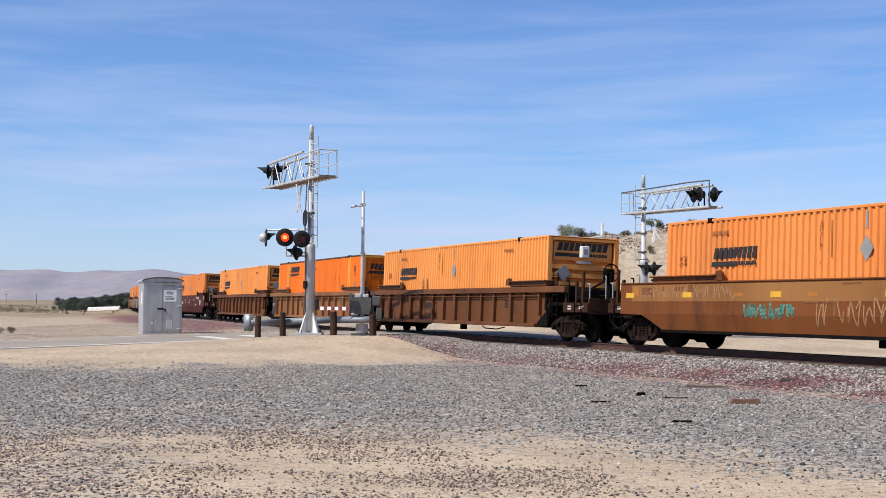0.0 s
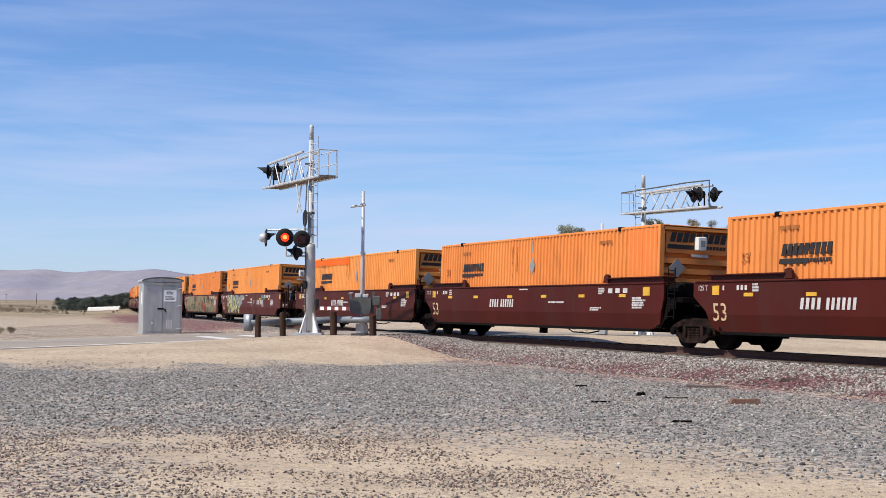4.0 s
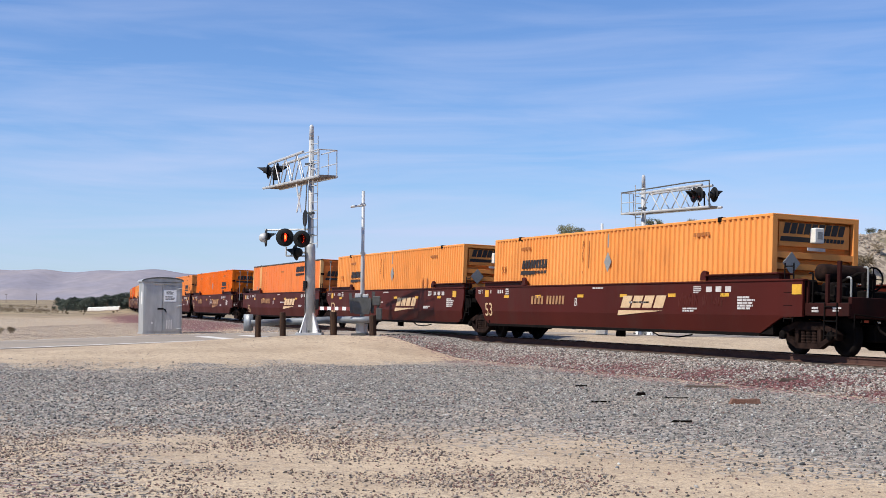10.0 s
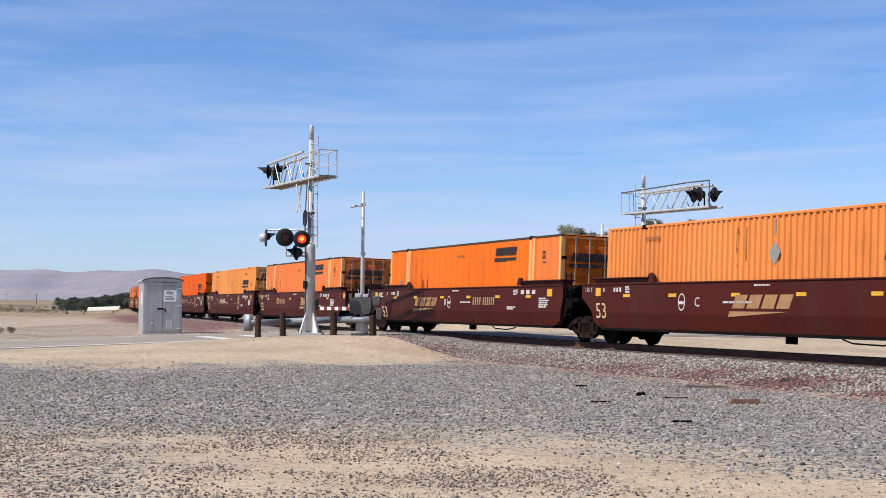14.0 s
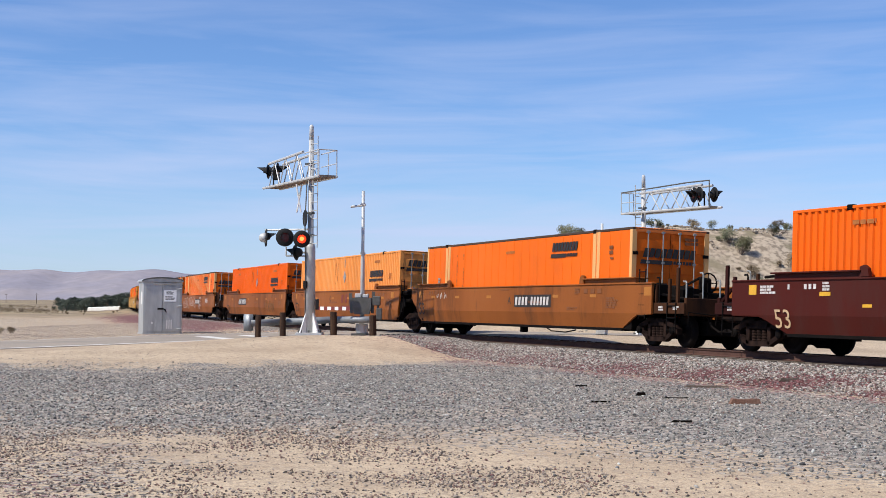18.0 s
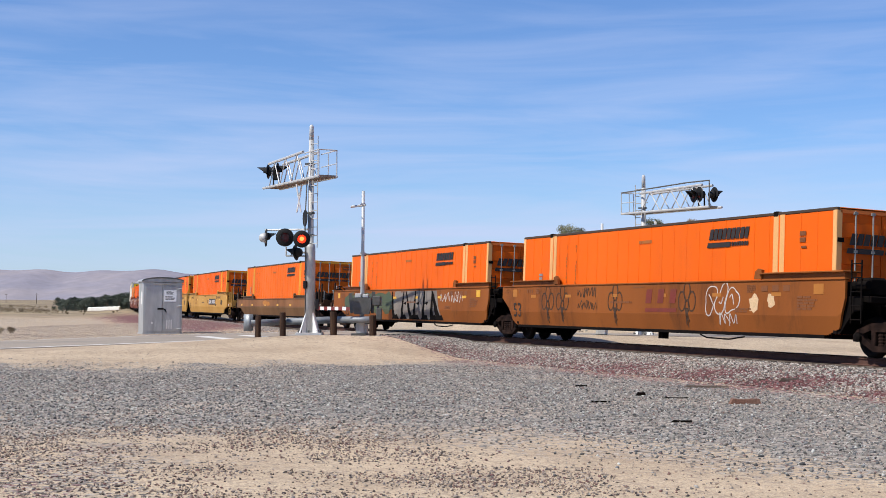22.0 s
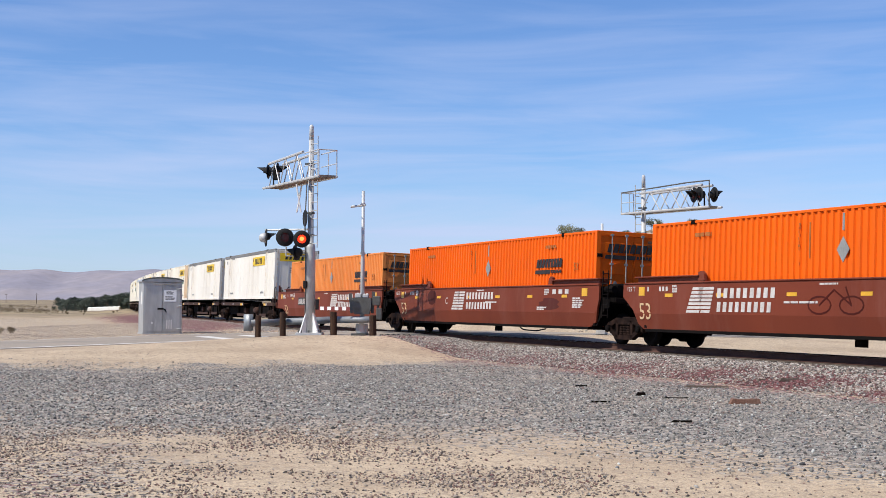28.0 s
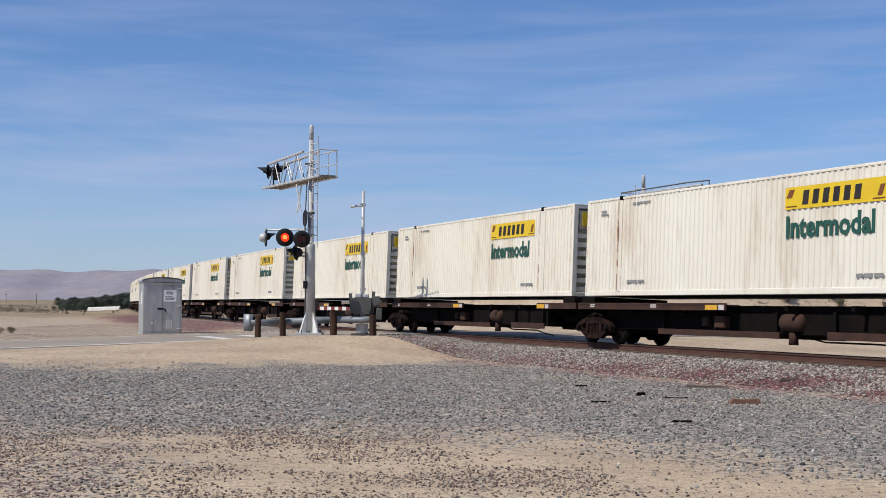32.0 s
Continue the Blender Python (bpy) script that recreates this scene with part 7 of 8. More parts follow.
PALE = [(0.46, 0.42, 0.37), (0.27, 0.245, 0.215), (0.14, 0.13, 0.12), (0.32, 0.29, 0.25), (0.20, 0.155, 0.13), (0.07, 0.065, 0.06), (0.28, 0.225, 0.185), (0.18, 0.17, 0.16), (0.11, 0.085, 0.075), (0.42, 0.39, 0.35)]
GREYS = [(0.25, 0.23, 0.205), (0.32, 0.295, 0.26), (0.16, 0.15, 0.135), (0.38, 0.345, 0.30), (0.28, 0.24, 0.20), (0.21, 0.195, 0.18), (0.33, 0.275, 0.225), (0.10, 0.09, 0.08), (0.25, 0.165, 0.145), (0.58, 0.54, 0.48)]
REDS = [(0.17, 0.072, 0.072), (0.11, 0.052, 0.052), (0.21, 0.10, 0.098), (0.14, 0.06, 0.06), (0.26, 0.21, 0.19), (0.085, 0.06, 0.058)]
PEBBLE = [(0.15, 0.115, 0.095), (0.20, 0.165, 0.14), (0.29, 0.24, 0.20), (0.12, 0.10, 0.085), (0.36, 0.30, 0.24), (0.22, 0.14, 0.12), (0.52, 0.46, 0.39), (0.21, 0.19, 0.175), (0.31, 0.26, 0.22)]
GREYS = [tuple(a * k for a, k in zip(c, (0.88, 0.93, 0.955))) for c in GREYS] + [(0.06, 0.06, 0.06), (0.13, 0.13, 0.135), (0.20, 0.205, 0.205)]
PEBBLE = [tuple(0.85 * v for v in c) for c in PEBBLE[:6]] + PEBBLE[7:] + [(0.40, 0.34, 0.28), (0.33, 0.26, 0.20), (0.46, 0.385, 0.31), (0.27, 0.205, 0.16), (0.24, 0.17, 0.135), (0.075, 0.06, 0.055), (0.10, 0.085, 0.08), (0.17, 0.095, 0.085)]
rs = np.random.RandomState(3)


def sown(n, x0, x1, y0, y1, keep, size0, size1):
    xs, ys = rs.uniform(x0, x1, n), rs.uniform(y0, y1, n)
    m = keep(xs, ys) > rs.rand(n)
    xs, ys = xs[m], ys[m]
    return xs, ys, (size0 + (size1 - size0) * rs.rand(len(xs)) ** 2.2) * (1 + 0.5 * (rs.rand(len(xs)) > 0.97))


def in_view(x, y):
    return (np.abs(x) < y * 0.36 + 1.5)


ss_, dd_ = rs.uniform(-9, 34, 60000), rs.uniform(0.9, 4.2, 60000)
keep = rs.rand(60000) > 0.55 * np.clip((-2 - ss_) / 8, 0, 1)
ss_, dd_ = ss_[keep], dd_[keep]
aa = np.interp(ss_, TS, TA)
bx, by = np.interp(ss_, TS, TX) + dd_ * np.sin(aa), np.interp(ss_, TS, TY) - dd_ * np.cos(aa)
isred = np.clip(0.75 + 0.7 * wave(bx, by, 1.3, 71), 0.1, 1.2) * np.exp(-((dd_ - 3.7) / (0.95 + 0.5 * np.clip((ss_ - 8) / 14, 0, 1))) ** 2) * (0.5 + 0.34 * np.clip((ss_ - 2) / 12, 0, 1)) > rs.rand(len(bx))
u_, v_ = road_coords(bx, by)
ok = ~((v_ > -0.6) & (v_ < ROAD_WIDE + 0.5)) & (by > 11)
stones("ballast_stones", bx[ok & ~isred], by[ok & ~isred], rs.uniform(0.022, 0.042, int((ok & ~isred).sum())), stone_material("pale_ballast", PALE), "pale grey crushed ballast stones")
stones("cinder_stones", bx[ok & isred], by[ok & isred], rs.uniform(0.02, 0.04, int((ok & isred).sum())), stone_material("red_cinders", REDS), "dull red cinder stones")
gxs, gys, gsz = sown(190000, -16, 14, 12.5, 40, lambda x, y: in_view(x, y) * (0.03 + zones(x, y)[0] ** 1.5) * np.clip(26.0 / y, 0.5, 1.0) * np.maximum(smooth(16, 21, y), smooth(-0.5, 2.5, x)), 0.007, 0.027)
stones("gravel_stones", gxs, gys, gsz, stone_material("grey_gravel", GREYS), "loose grey gravel")
pxs, pys, psz = sown(190000, -8, 9, 12.2, 24, lambda x, y: in_view(x, y) * (1 - zones(x, y)[0]) * np.clip(0.40 + 0.6 * wave(x, y, 0.9, 21) + 0.5 * wave(x, y, 2.9, 22) - 0.14 * (x + 1.5), 0.06, 1), 0.0035, 0.021)
stones("pebbles", pxs, pys, psz, stone_material("dark_pebbles", PEBBLE), "dark pebbles strewn on sand")
fxs, fys, fsz = sown(26000, -22, 2, 36, 60, lambda x, y: in_view(x, y) * (road_coords(x, y)[1] < -0.8) * np.clip(0.3 + 0.5 * wave(x, y, 0.9, 41), 0.04, 0.7), 0.005, 0.016)
stones("verge_pebbles", fxs, fys, fsz, stone_material("verge_pebbles", PEBBLE), "scattered pebbles on the sandy verge")
rr = rs.uniform
tx_, ty_ = rr(-30, -6, 26000), rr(54, 105, 26000)
v_ = road_coords(tx_, ty_)[1]
m_ = (v_ > ROAD_WIDE + 0.4) & (np.abs(track_coords(tx_, ty_)[1]) > 2.0)
stones("verge_pebbles", tx_[m_], ty_[m_], rr(0.012, 0.032, int(m_.sum())), stone_material("pale_pebbles", [(0.42, 0.36, 0.30), (0.36, 0.30, 0.25), (0.24, 0.19, 0.16), (0.40, 0.33, 0.27), (0.28, 0.20, 0.17)]), "scattered pebbles beyond the road")

qx, qy = -1.85 + 0.38 * rs.randn(110), 52.75 + 0.16 * rs.randn(110)
stones("dark_rubble", qx, qy, rr(0.03, 0.085, 110), stone_material("black_rubble", [(0.02, 0.018, 0.017), (0.035, 0.03, 0.028), (0.012, 0.012, 0.012), (0.06, 0.05, 0.045)]), "low heap of near-black stones by the gate")

hx, hy = rr(2, 50, 34000), rr(88, 125, 34000)
hm = (hx > (hy - 95) * 0.1) & (wave(hx, hy, 0.35, 31) + 0.5 * wave(hx, hy, 1.1, 32) > 0.1 - 0.12 * (hy - 98))
stones("hill_rocks", hx[hm], hy[hm], rr(0.03, 0.11, int(hm.sum())) * (1 + (rr(0, 1, int(hm.sum())) > 0.97)), stone_material("pale_hill_rock", [(0.40, 0.34, 0.27), (0.33, 0.285, 0.23), (0.25, 0.21, 0.17), (0.46, 0.40, 0.33), (0.17, 0.145, 0.12), (0.30, 0.22, 0.16)]), "pale rocks on the desert hill")

# ---- scraps of old timber and iron on the gravel
def scrap(name, x, y, length, wide, high, turn, mat, label):
    z = on_ground(x, y)
    t = thing(name, pose(x, y, z, 0, 0, turn), label, "debris", "trackside debris")
    part("piece", Geo().prism([(-length / 2, 0.0), (length / 2, -0.01), (length / 2 - 0.03, high), (-length * 0.1, high * 0.9), (-length / 2 + 0.05, high * 1.05)], "y", -wide / 2, wide / 2), mat, t)


REDTIE = material("broken_reddish_timber", (0.17, 0.085, 0.055), 0.9, 0, (0.24, 0.14, 0.10), 5, 0.8, 30, 0.3, 0.5, streak=(0.3, 4, 4))
scrap("broken_tie", 5.38, 24.4, 0.56, 0.14, 0.09, 3, REDTIE, "broken piece of reddish railway tie")
scrap("broken_tie", 5.65, 29.3, 0.95, 0.12, 0.05, -8, TIE, "splintered dark tie slab on the gravel")
scrap("broken_tie", 7.35, 29.1, 0.45, 0.14, 0.07, 4, TIE, "splintered dark tie slab on the gravel")
scrap("broken_tie", 6.9, 29.6, 0.28, 0.1, 0.05, 20, TIE, "splintered dark tie slab on the gravel")
scrap("iron_scrap", 3.85, 26.6, 0.2, 0.12, 0.07, 0, SOOT_SHADE, "small dark iron scrap")
scrap("iron_scrap", 3.0, 29.6, 0.3, 0.08, 0.03, 5, SOOT_SHADE, "small dark iron scrap")
scrap("iron_scrap", 2.85, 24.7, 0.4, 0.05, 0.03, 12, SOOT_SHADE, "thin dark iron strip")
scrap("iron_scrap", 3.6, 20.6, 0.34, 0.06, 0.03, -5, SOOT_SHADE, "thin dark iron strip")
scrap("iron_scrap", 4.4, 25.8, 0.5, 0.05, 0.02, 6, SOOT_SHADE, "thin dark iron strip")

# ---------------------------------------------------------------- train: markings of each car
Y0 = -1.452


def decal(car, name, geo, mat, label=""):
    return part(name, geo, mat, car, label)


def common_marks(car, ink, seed, fifty3=True, front=False, rear=False, glint=None):
    """Reflectors, weight stencils and the size number that every smooth side carries."""
    glint = glint or REFLECT
    for k, x in enumerate((-7.0, -4.6, -1.7, 0.9, 3.5, 6.0)):
        part("reflector", cached(("reflector", glint.name), lambda: Geo().box(0, 0.38, Y0 - 0.004, Y0 + 0.004, 1.36, 1.45), glint), None, car, "yellow reflector").location.x = x + (0.15 if seed % 2 else -0.1)
    for x, w in (((9.1 if front else 7.5), 0.36), ((-9.5 if rear else -8.45), 0.3)):
        part("reflector", cached(("reflector_big", w, glint.name), lambda: Geo().box(0, w, Y0 - 0.004, Y0 + 0.004, 1.40, 1.64), glint), None, car, "yellow reflector").location.x = x
    decal(car, "stencil", cached(("stencil_rear", ink.name), lambda: bars(blocks(blocks(Geo(), -8.0, 1.52, 0.12, 0.12, 1, Y0, 0), -7.4, 1.52, 0.5, 0.12, 3, Y0, 0), -6.75, 1.46, 0.28, 0.22, 3, Y0, 41), ink), None, "small white stencils")
    decal(car, "stencil", cached(("stencil_front", ink.name), lambda: bars(bars(bars(blocks(Geo(), 5.5, 1.48, 1.3, 0.14, 3, Y0, 0), 4.9, 1.44, 0.4, 0.2, 4, Y0, 42), 6.9, 1.02, 0.85, 0.34, 5, Y0, 43), 4.4, 0.95, 0.9, 0.12, 2, Y0, 44), ink), None, "small white stencils")
    decal(car, "stencil", cached(("stencil_mid", ink.name, seed % 3), lambda: bars(bars(Geo(), -0.6, 1.6, 0.9, 0.06, 1, Y0, 45), (-1.9, 0.2, 1.6)[seed % 3], 1.17, 1.3, 0.07, 1, Y0, 46 + seed % 3), ink), None, "small white stencils")
    if fifty3:
        low = 0.60 if rear else 0.74
        ob = put("size_number", text_mesh("53", 0.66, BUFF if ink is WHITEPAINT else BLACKPAINT), car, -8.5 if rear else -8.42, Y0 + 0.22 * (0.90 - low) - 0.012, low, "painted number 53")
        ob.rotation_euler.x = math.atan(0.22) if rear else 0.5 * math.atan(0.22)
    if rear:
        decal(car, "stencil", cached(("stencil_end", ink.name), lambda: bars(Geo(), -9.05, 1.40, 0.62, 0.22, 3, Y0, 48), ink), None, "small white stencils")
    else:
        put("load_mark", text_mesh("125 T", 0.19, ink), car, -9.1, Y0, 1.52)


def number_bars(car, x, w, z, mat, plate_mat=None):
    if plate_mat:
        decal(car, "number_board", Geo().box(x - 0.08, x + w + 0.08, Y0 - 0.004, Y0 + 0.003, z - 0.07, z + 0.34), plate_mat, "black number board")
    g = blocks(Geo(), x, z, w * 0.4, 0.27, 4, Y0 - 0.004, 0.03)
    blocks(g, x + w * 0.46, z, w * 0.54, 0.27, 6, Y0 - 0.004, 0.03)
    decal(car, "number_bars", g, mat)


def letter(car, ch, x, mat, z=1.1):
    put("unit_letter", text_mesh(ch, 0.36, mat), car, x, Y0, z)


def ring_badge(car, x, mat, r=0.22):
    decal(car, "round_badge", ribbon(ribbon(Geo(), loop(x, 1.22, r * 0.7, r), 0.03, Y0), [(x - r * 0.5, 1.2), (x + r * 0.5, 1.2)], 0.08, Y0), mat)


def swoosh_logo(car, x, mat):
    g = Geo()
    for k in range(4):
        plate(g, x + k * 0.60, x + k * 0.60 + 0.50, 1.06, 1.40, Y0, 0.006, 0.17)
    g.prism([(x - 0.16, 0.84), (x - 0.10, 0.84), (x + 2.30, 0.985), (x - 0.10, 0.985)], "y", Y0 - 0.006, Y0)
    decal(car, "railway_logo", g, mat, "slanted railway logo over a wedge")


def owner_bars(car, x, mat, y=Y0, k=1.0, z=0.95):
    """An owner's mark, drawn as plain slanted bars over a rule."""
    g = Geo()
    for i in range(3):
        plate(g, x + i * 0.62 * k, x + (i * 0.62 + 0.30) * k, z + 0.24 * k, z + 0.62 * k, y, 0.006, 0.06 * k)
    plate(g, x, x + 1.6 * k, z, z + 0.10 * k, y)
    decal(car, "owner_logo", g, mat, "dark red owner mark of plain bars")


def oval_badge(car, x, mat):
    g = ribbon(Geo(), loop(x, 1.2, 0.36, 0.42, 22), 0.09, Y0)
    ribbon(g, [(x - 0.26, 1.2), (x + 0.26, 1.2)], 0.13, Y0 - 0.002)
    ribbon(g, [(x, 0.9), (x, 1.5)], 0.13, Y0 - 0.004)
    decal(car, "oval_badge", g, mat, "faded tan oval emblem")


def stripe_logo(car, x):
    g = Geo()
    for k in range(7):
        z = 0.94 + k * 0.1
        plate(g, x - 0.45 + k * 0.045, x + 0.15 + k * 0.03, z, z + 0.07, Y0, 0.006, 0.03)
        plate(g, x + 0.22 - k * 0.02, x + 0.62 + k * 0.03, z, z + 0.07, Y0, 0.006, 0.03)
    blocks(g, x + 0.95, 1.32, 2.5, 0.25, 9, Y0, 0.02)
    blocks(g, x + 0.95, 0.97, 2.35, 0.25, 9, Y0, 0.02)
    decal(car, "company_logo", g, WHITEPAINT, "white striped logo and lettering blocks")


def flowing(pts, n=4):
    """A smooth line through the points."""
    out = []
    p = [pts[0]] + list(pts) + [pts[-1]]
    for a, b, c, d in zip(p[:-3], p[1:-2], p[2:-1], p[3:]):
        for k in range(n):
            f = k / n
            out.append(tuple(0.5 * (2 * b[i] + (c[i] - a[i]) * f + (2 * a[i] - 5 * b[i] + 4 * c[i] - d[i]) * f * f + (3 * b[i] - a[i] - 3 * c[i] + d[i]) * f ** 3) for i in (0, 1)))
    return out + [pts[-1]]


def tag_scrawl(car, x0, x1, mat, seed, z0=1.0, z1=1.6, w=0.03, n=5, label="scrawled spray tag"):
    """Quick looping strokes, one after the other."""
    r = random.Random(seed)
    d = (x1 - x0) / n
    g = Geo()
    for k in range(n):
        a, h = x0 + d * k, z1 - z0
        pts = [(a + d * r.uniform(0.0, 0.2), z0 + h * r.uniform(0.5, 1.0))]
        for i in range(r.choice((3, 4, 5))):
            pts.append((a + d * (0.15 + 0.22 * i + r.uniform(-0.18, 0.12)), z0 + h * (r.uniform(0.0, 0.25) if i % 2 == 0 else r.uniform(0.6, 1.0))))
        if r.random() < 0.5:
            pts.append((a + d * r.uniform(0.5, 1.1), z0 + h * r.uniform(0.3, 0.6)))
        brush(g, flowing(pts), w, 0.004 + 0.001 * (k % 3))
    decal(car, "graffiti_tag", g, mat, label)


def bubble_tag(car, x0, x1, mat, n, seed, label="outlined bubble-letter spray tag", w=0.04):
    """Plump uneven outlines that lean on each other."""
    r = random.Random(seed)
    g = Geo()
    d = (x1 - x0) / n
    for k in range(n):
        cx, cz = x0 + (k + 0.5) * d, 1.22 + r.uniform(-0.08, 0.08)
        p1, p2, p3 = r.uniform(0, 6.28), r.uniform(0, 6.28), r.uniform(0.10, 0.22)
        pts = []
        for i in range(23):
            a = 6.283 * i / 22 + p1
            q = 1 + p3 * math.sin(2 * a + p2) + 0.16 * math.sin(3 * a + p1)
            pts.append((cx + d * 0.56 * q * math.cos(a) + 0.10 * math.sin(a), cz + 0.34 * q * math.sin(a)))
        brush(g, pts, w, 0.004 + 0.001 * (k % 3))
        m = r.uniform(-0.12, 0.12)
        brush(g, flowing([(cx - d * 0.2, cz + m), (cx, cz + m + r.uniform(-0.1, 0.1)), (cx + d * 0.18, cz - m)], 3), w * 0.9, 0.006)
    decal(car, "graffiti_tag", g, mat, label)


def flower_tag(car, x, mat):
    """Four tall loops about a knot, with runs of paint below."""
    g = Geo()
    for q, (dx, dz, rx, rz) in enumerate(((-0.24, 0.02, 0.17, 0.26), (0.24, 0.02, 0.17, 0.26), (0.0, 0.30, 0.15, 0.26), (0.02, -0.12, 0.10, 0.16))):
        brush(g, loop(x + dx, 1.22 + dz, rx, rz, 16), 0.045, 0.004 + 0.001 * q)
    for dx, z in ((-0.04, 0.62), (0.03, 0.56), (0.09, 0.70)):
        brush(g, [(x + dx * 0.4, 1.05), (x + dx, z)], 0.035, 0.008)
    decal(car, "graffiti_tag", g, mat, "dark looped spray tag with runs")


def piece(car, x0, x1, seed, fills, line, n, back=None, w=0.24, edge=0.10, z0=0.58, z1=1.62, strokes=3, names=("plump painted shapes", "dark outlines")):
    """A painted piece: a sprayed ground, broad interlocking strokes and their outlines."""
    r = random.Random(seed)
    d = (x1 - x0) / n
    if back:
        g = Geo()
        for k in range(n):
            blob(g, x0 + (k + 0.5) * d, 1.14 + 0.1 * (k % 2), d * 0.85, 0.55, Y0 + 0.001 - 0.0003 * k, seed + k, 16, 0.22, 0.003)
        decal(car, "graffiti_ground", g, back, "sprayed ground colour")
    outline, fill, inner = Geo(), [Geo() for _ in fills], Geo()
    for k in range(n):
        cx = x0 + (k + 0.5) * d
        for q in range(strokes):
            lo, hi = r.uniform(z0, z0 + 0.35), r.uniform(z1 - 0.4, z1)
            if q % 2:
                lo, hi = hi, lo
            pts = bow((cx + d * r.uniform(-0.45, 0.45), lo), (cx + d * r.uniform(-0.9, 0.9), r.uniform(z0, z1)), (cx + d * r.uniform(-0.45, 0.45), hi))
            up = 0.0022 * (q + strokes * (k % 2))
            brush(outline, pts, w + edge, 0.004 + up)
            brush(fill[(k + q) % len(fills)], pts, w, 0.0055 + up)
            if r.random() < 0.6:
                brush(inner, [(a + 0.05, b - 0.02) for a, b in pts[1:4]], 0.03, 0.0205)
    decal(car, "graffiti_outline", outline, line, names[1])
    for g, f in zip(fill, fills):
        decal(car, "graffiti_fill", g, f, names[0])
    decal(car, "graffiti_detail", inner, line)


# ---------------------------------------------------------------- the train itself
MIDS = [25.52, 2.19, -17.02, -36.27, -59.57, -78.91, -97.91, -121.18, -140.29, -159.35, -182.57, -206.09, -225.08, -244.39,
        -267.76, -287.0, -306.15, -329.64, -348.91, -368.16, -391.65, -411.03, -430.4, -454.05, -473.28, -492.37, -515.95,
        -539.39, -558.52, -577.81, -601.01, -620.32, -639.88, -660.18, -678.28, -694.9, -711.9, -729.4, -748.0, -766.2, -784.0,
        -801.6, -819.2, -836.8, -854.4, -872.0, -889.6]
BOXES = {"k_end": lambda m, **k: container("k_end", m, **k), "k_door": lambda m, **k: container("k_door", m, **k),
         "sheet": lambda m, **k: container("sheet", m, **k), "sheet_rear": lambda m, **k: container("sheet_rear", m, **k)}
WELL = {"maroon": ("smooth", MAROON, "smooth-sided maroon container well car with white stencils"),
        "plum": ("smooth", PLUM, "smooth-sided faded maroon container well car with graffiti"),
        "brown": ("smooth", BROWN, "smooth-sided rusty brown container well car"),
        "umber": ("smooth", UMBER, "smooth-sided dark rusty brown container well car"),
        "ribs": ("ribbed", RIBBROWN, "ribbed rusty brown container well car"),
        "midribs": ("ribbed", RIBMID, "ribbed weathered brown container well car"),
        "ochre": ("ribbed", OCHRE, "ribbed worn yellow container well car"),
        "low": ("low", DARKBROWN, "low sooty brown container well car"),
        "yellow": ("smooth", YELLOW, "smooth-sided clean yellow container well car"),
        "brick": ("smooth", BRICK, "smooth-sided red-brown container well car with a white striped logo")}
BOXNAME = {"k_end": "corrugated %s container, closed end first, in a well car",
           "k_door": "corrugated %s container, door end first, in a well car",
           "sheet": "sheet-sided %s container with pale posts, door end first",
           "sheet_rear": "sheet-sided %s container with yellow posts in a well car"}
HUE = {PEACH.name: "faded peach-orange", MIDOR.name: "orange", VIVID.name: "bright orange", AMBER.name: "amber-orange", FLAME.name: "deep orange", SALMON.name: "sunburnt salmon"}
# well, front is a set's end, rear is a set's end, box, paint, posts, panel, stripes
TRAIN = [("umber", 0, 1, "k_end", MIDOR), ("ribs", 1, 0, "k_end", PEACH), ("midribs", 0, 0, "sheet_rear", AMBER, GOLD), ("ribs", 0, 1, "k_end", PEACH),
         ("maroon", 1, 0, "k_end", MIDOR), ("maroon", 0, 0, "k_end", MIDOR, None, SALMON), ("maroon", 0, 1, "k_end", PEACH),
         ("plum", 1, 0, "k_end", PEACH), ("plum", 0, 0, "k_end", MIDOR), ("plum", 0, 1, "k_end", PEACH),
         ("ochre", 1, 1, "k_end", PEACH),
         ("maroon", 1, 0, "k_end", PEACH), ("maroon", 0, 0, "k_end", PEACH), ("maroon", 0, 1, "sheet", SALMON, CREAM),
         ("maroon", 1, 0, "k_door", AMBER), ("maroon", 0, 0, "k_door", MIDOR), ("maroon", 0, 1, "sheet", AMBER, CREAM, SALMON),
         ("maroon", 1, 0, "sheet", SALMON, CREAM), ("maroon", 0, 0, "k_door", PEACH), ("maroon", 0, 1, "k_door", VIVID),
         ("brown", 1, 0, "sheet", FLAME, CREAM), ("brown", 0, 0, "k_door", PEACH), ("brown", 0, 1, "k_door", VIVID),
         ("brown", 1, 0, "sheet", FLAME, CREAM, None, CREAM), ("brown", 0, 0, "sheet", VIVID, CREAM), ("brown", 0, 1, "sheet", VIVID, CREAM),
         ("low", 1, 1, "sheet", FLAME, GOLD),
         ("yellow", 1, 0, "sheet", VIVID, GOLD), ("yellow", 0, 0, "sheet", VIVID, GOLD), ("yellow", 0, 1, "k_door", MIDOR),
         ("brick", 1, 0, "k_door", VIVID), ("brick", 0, 0, "k_door", VIVID), ("brick", 0, 1, "k_door", MIDOR)]
RIDE = []
models = {}
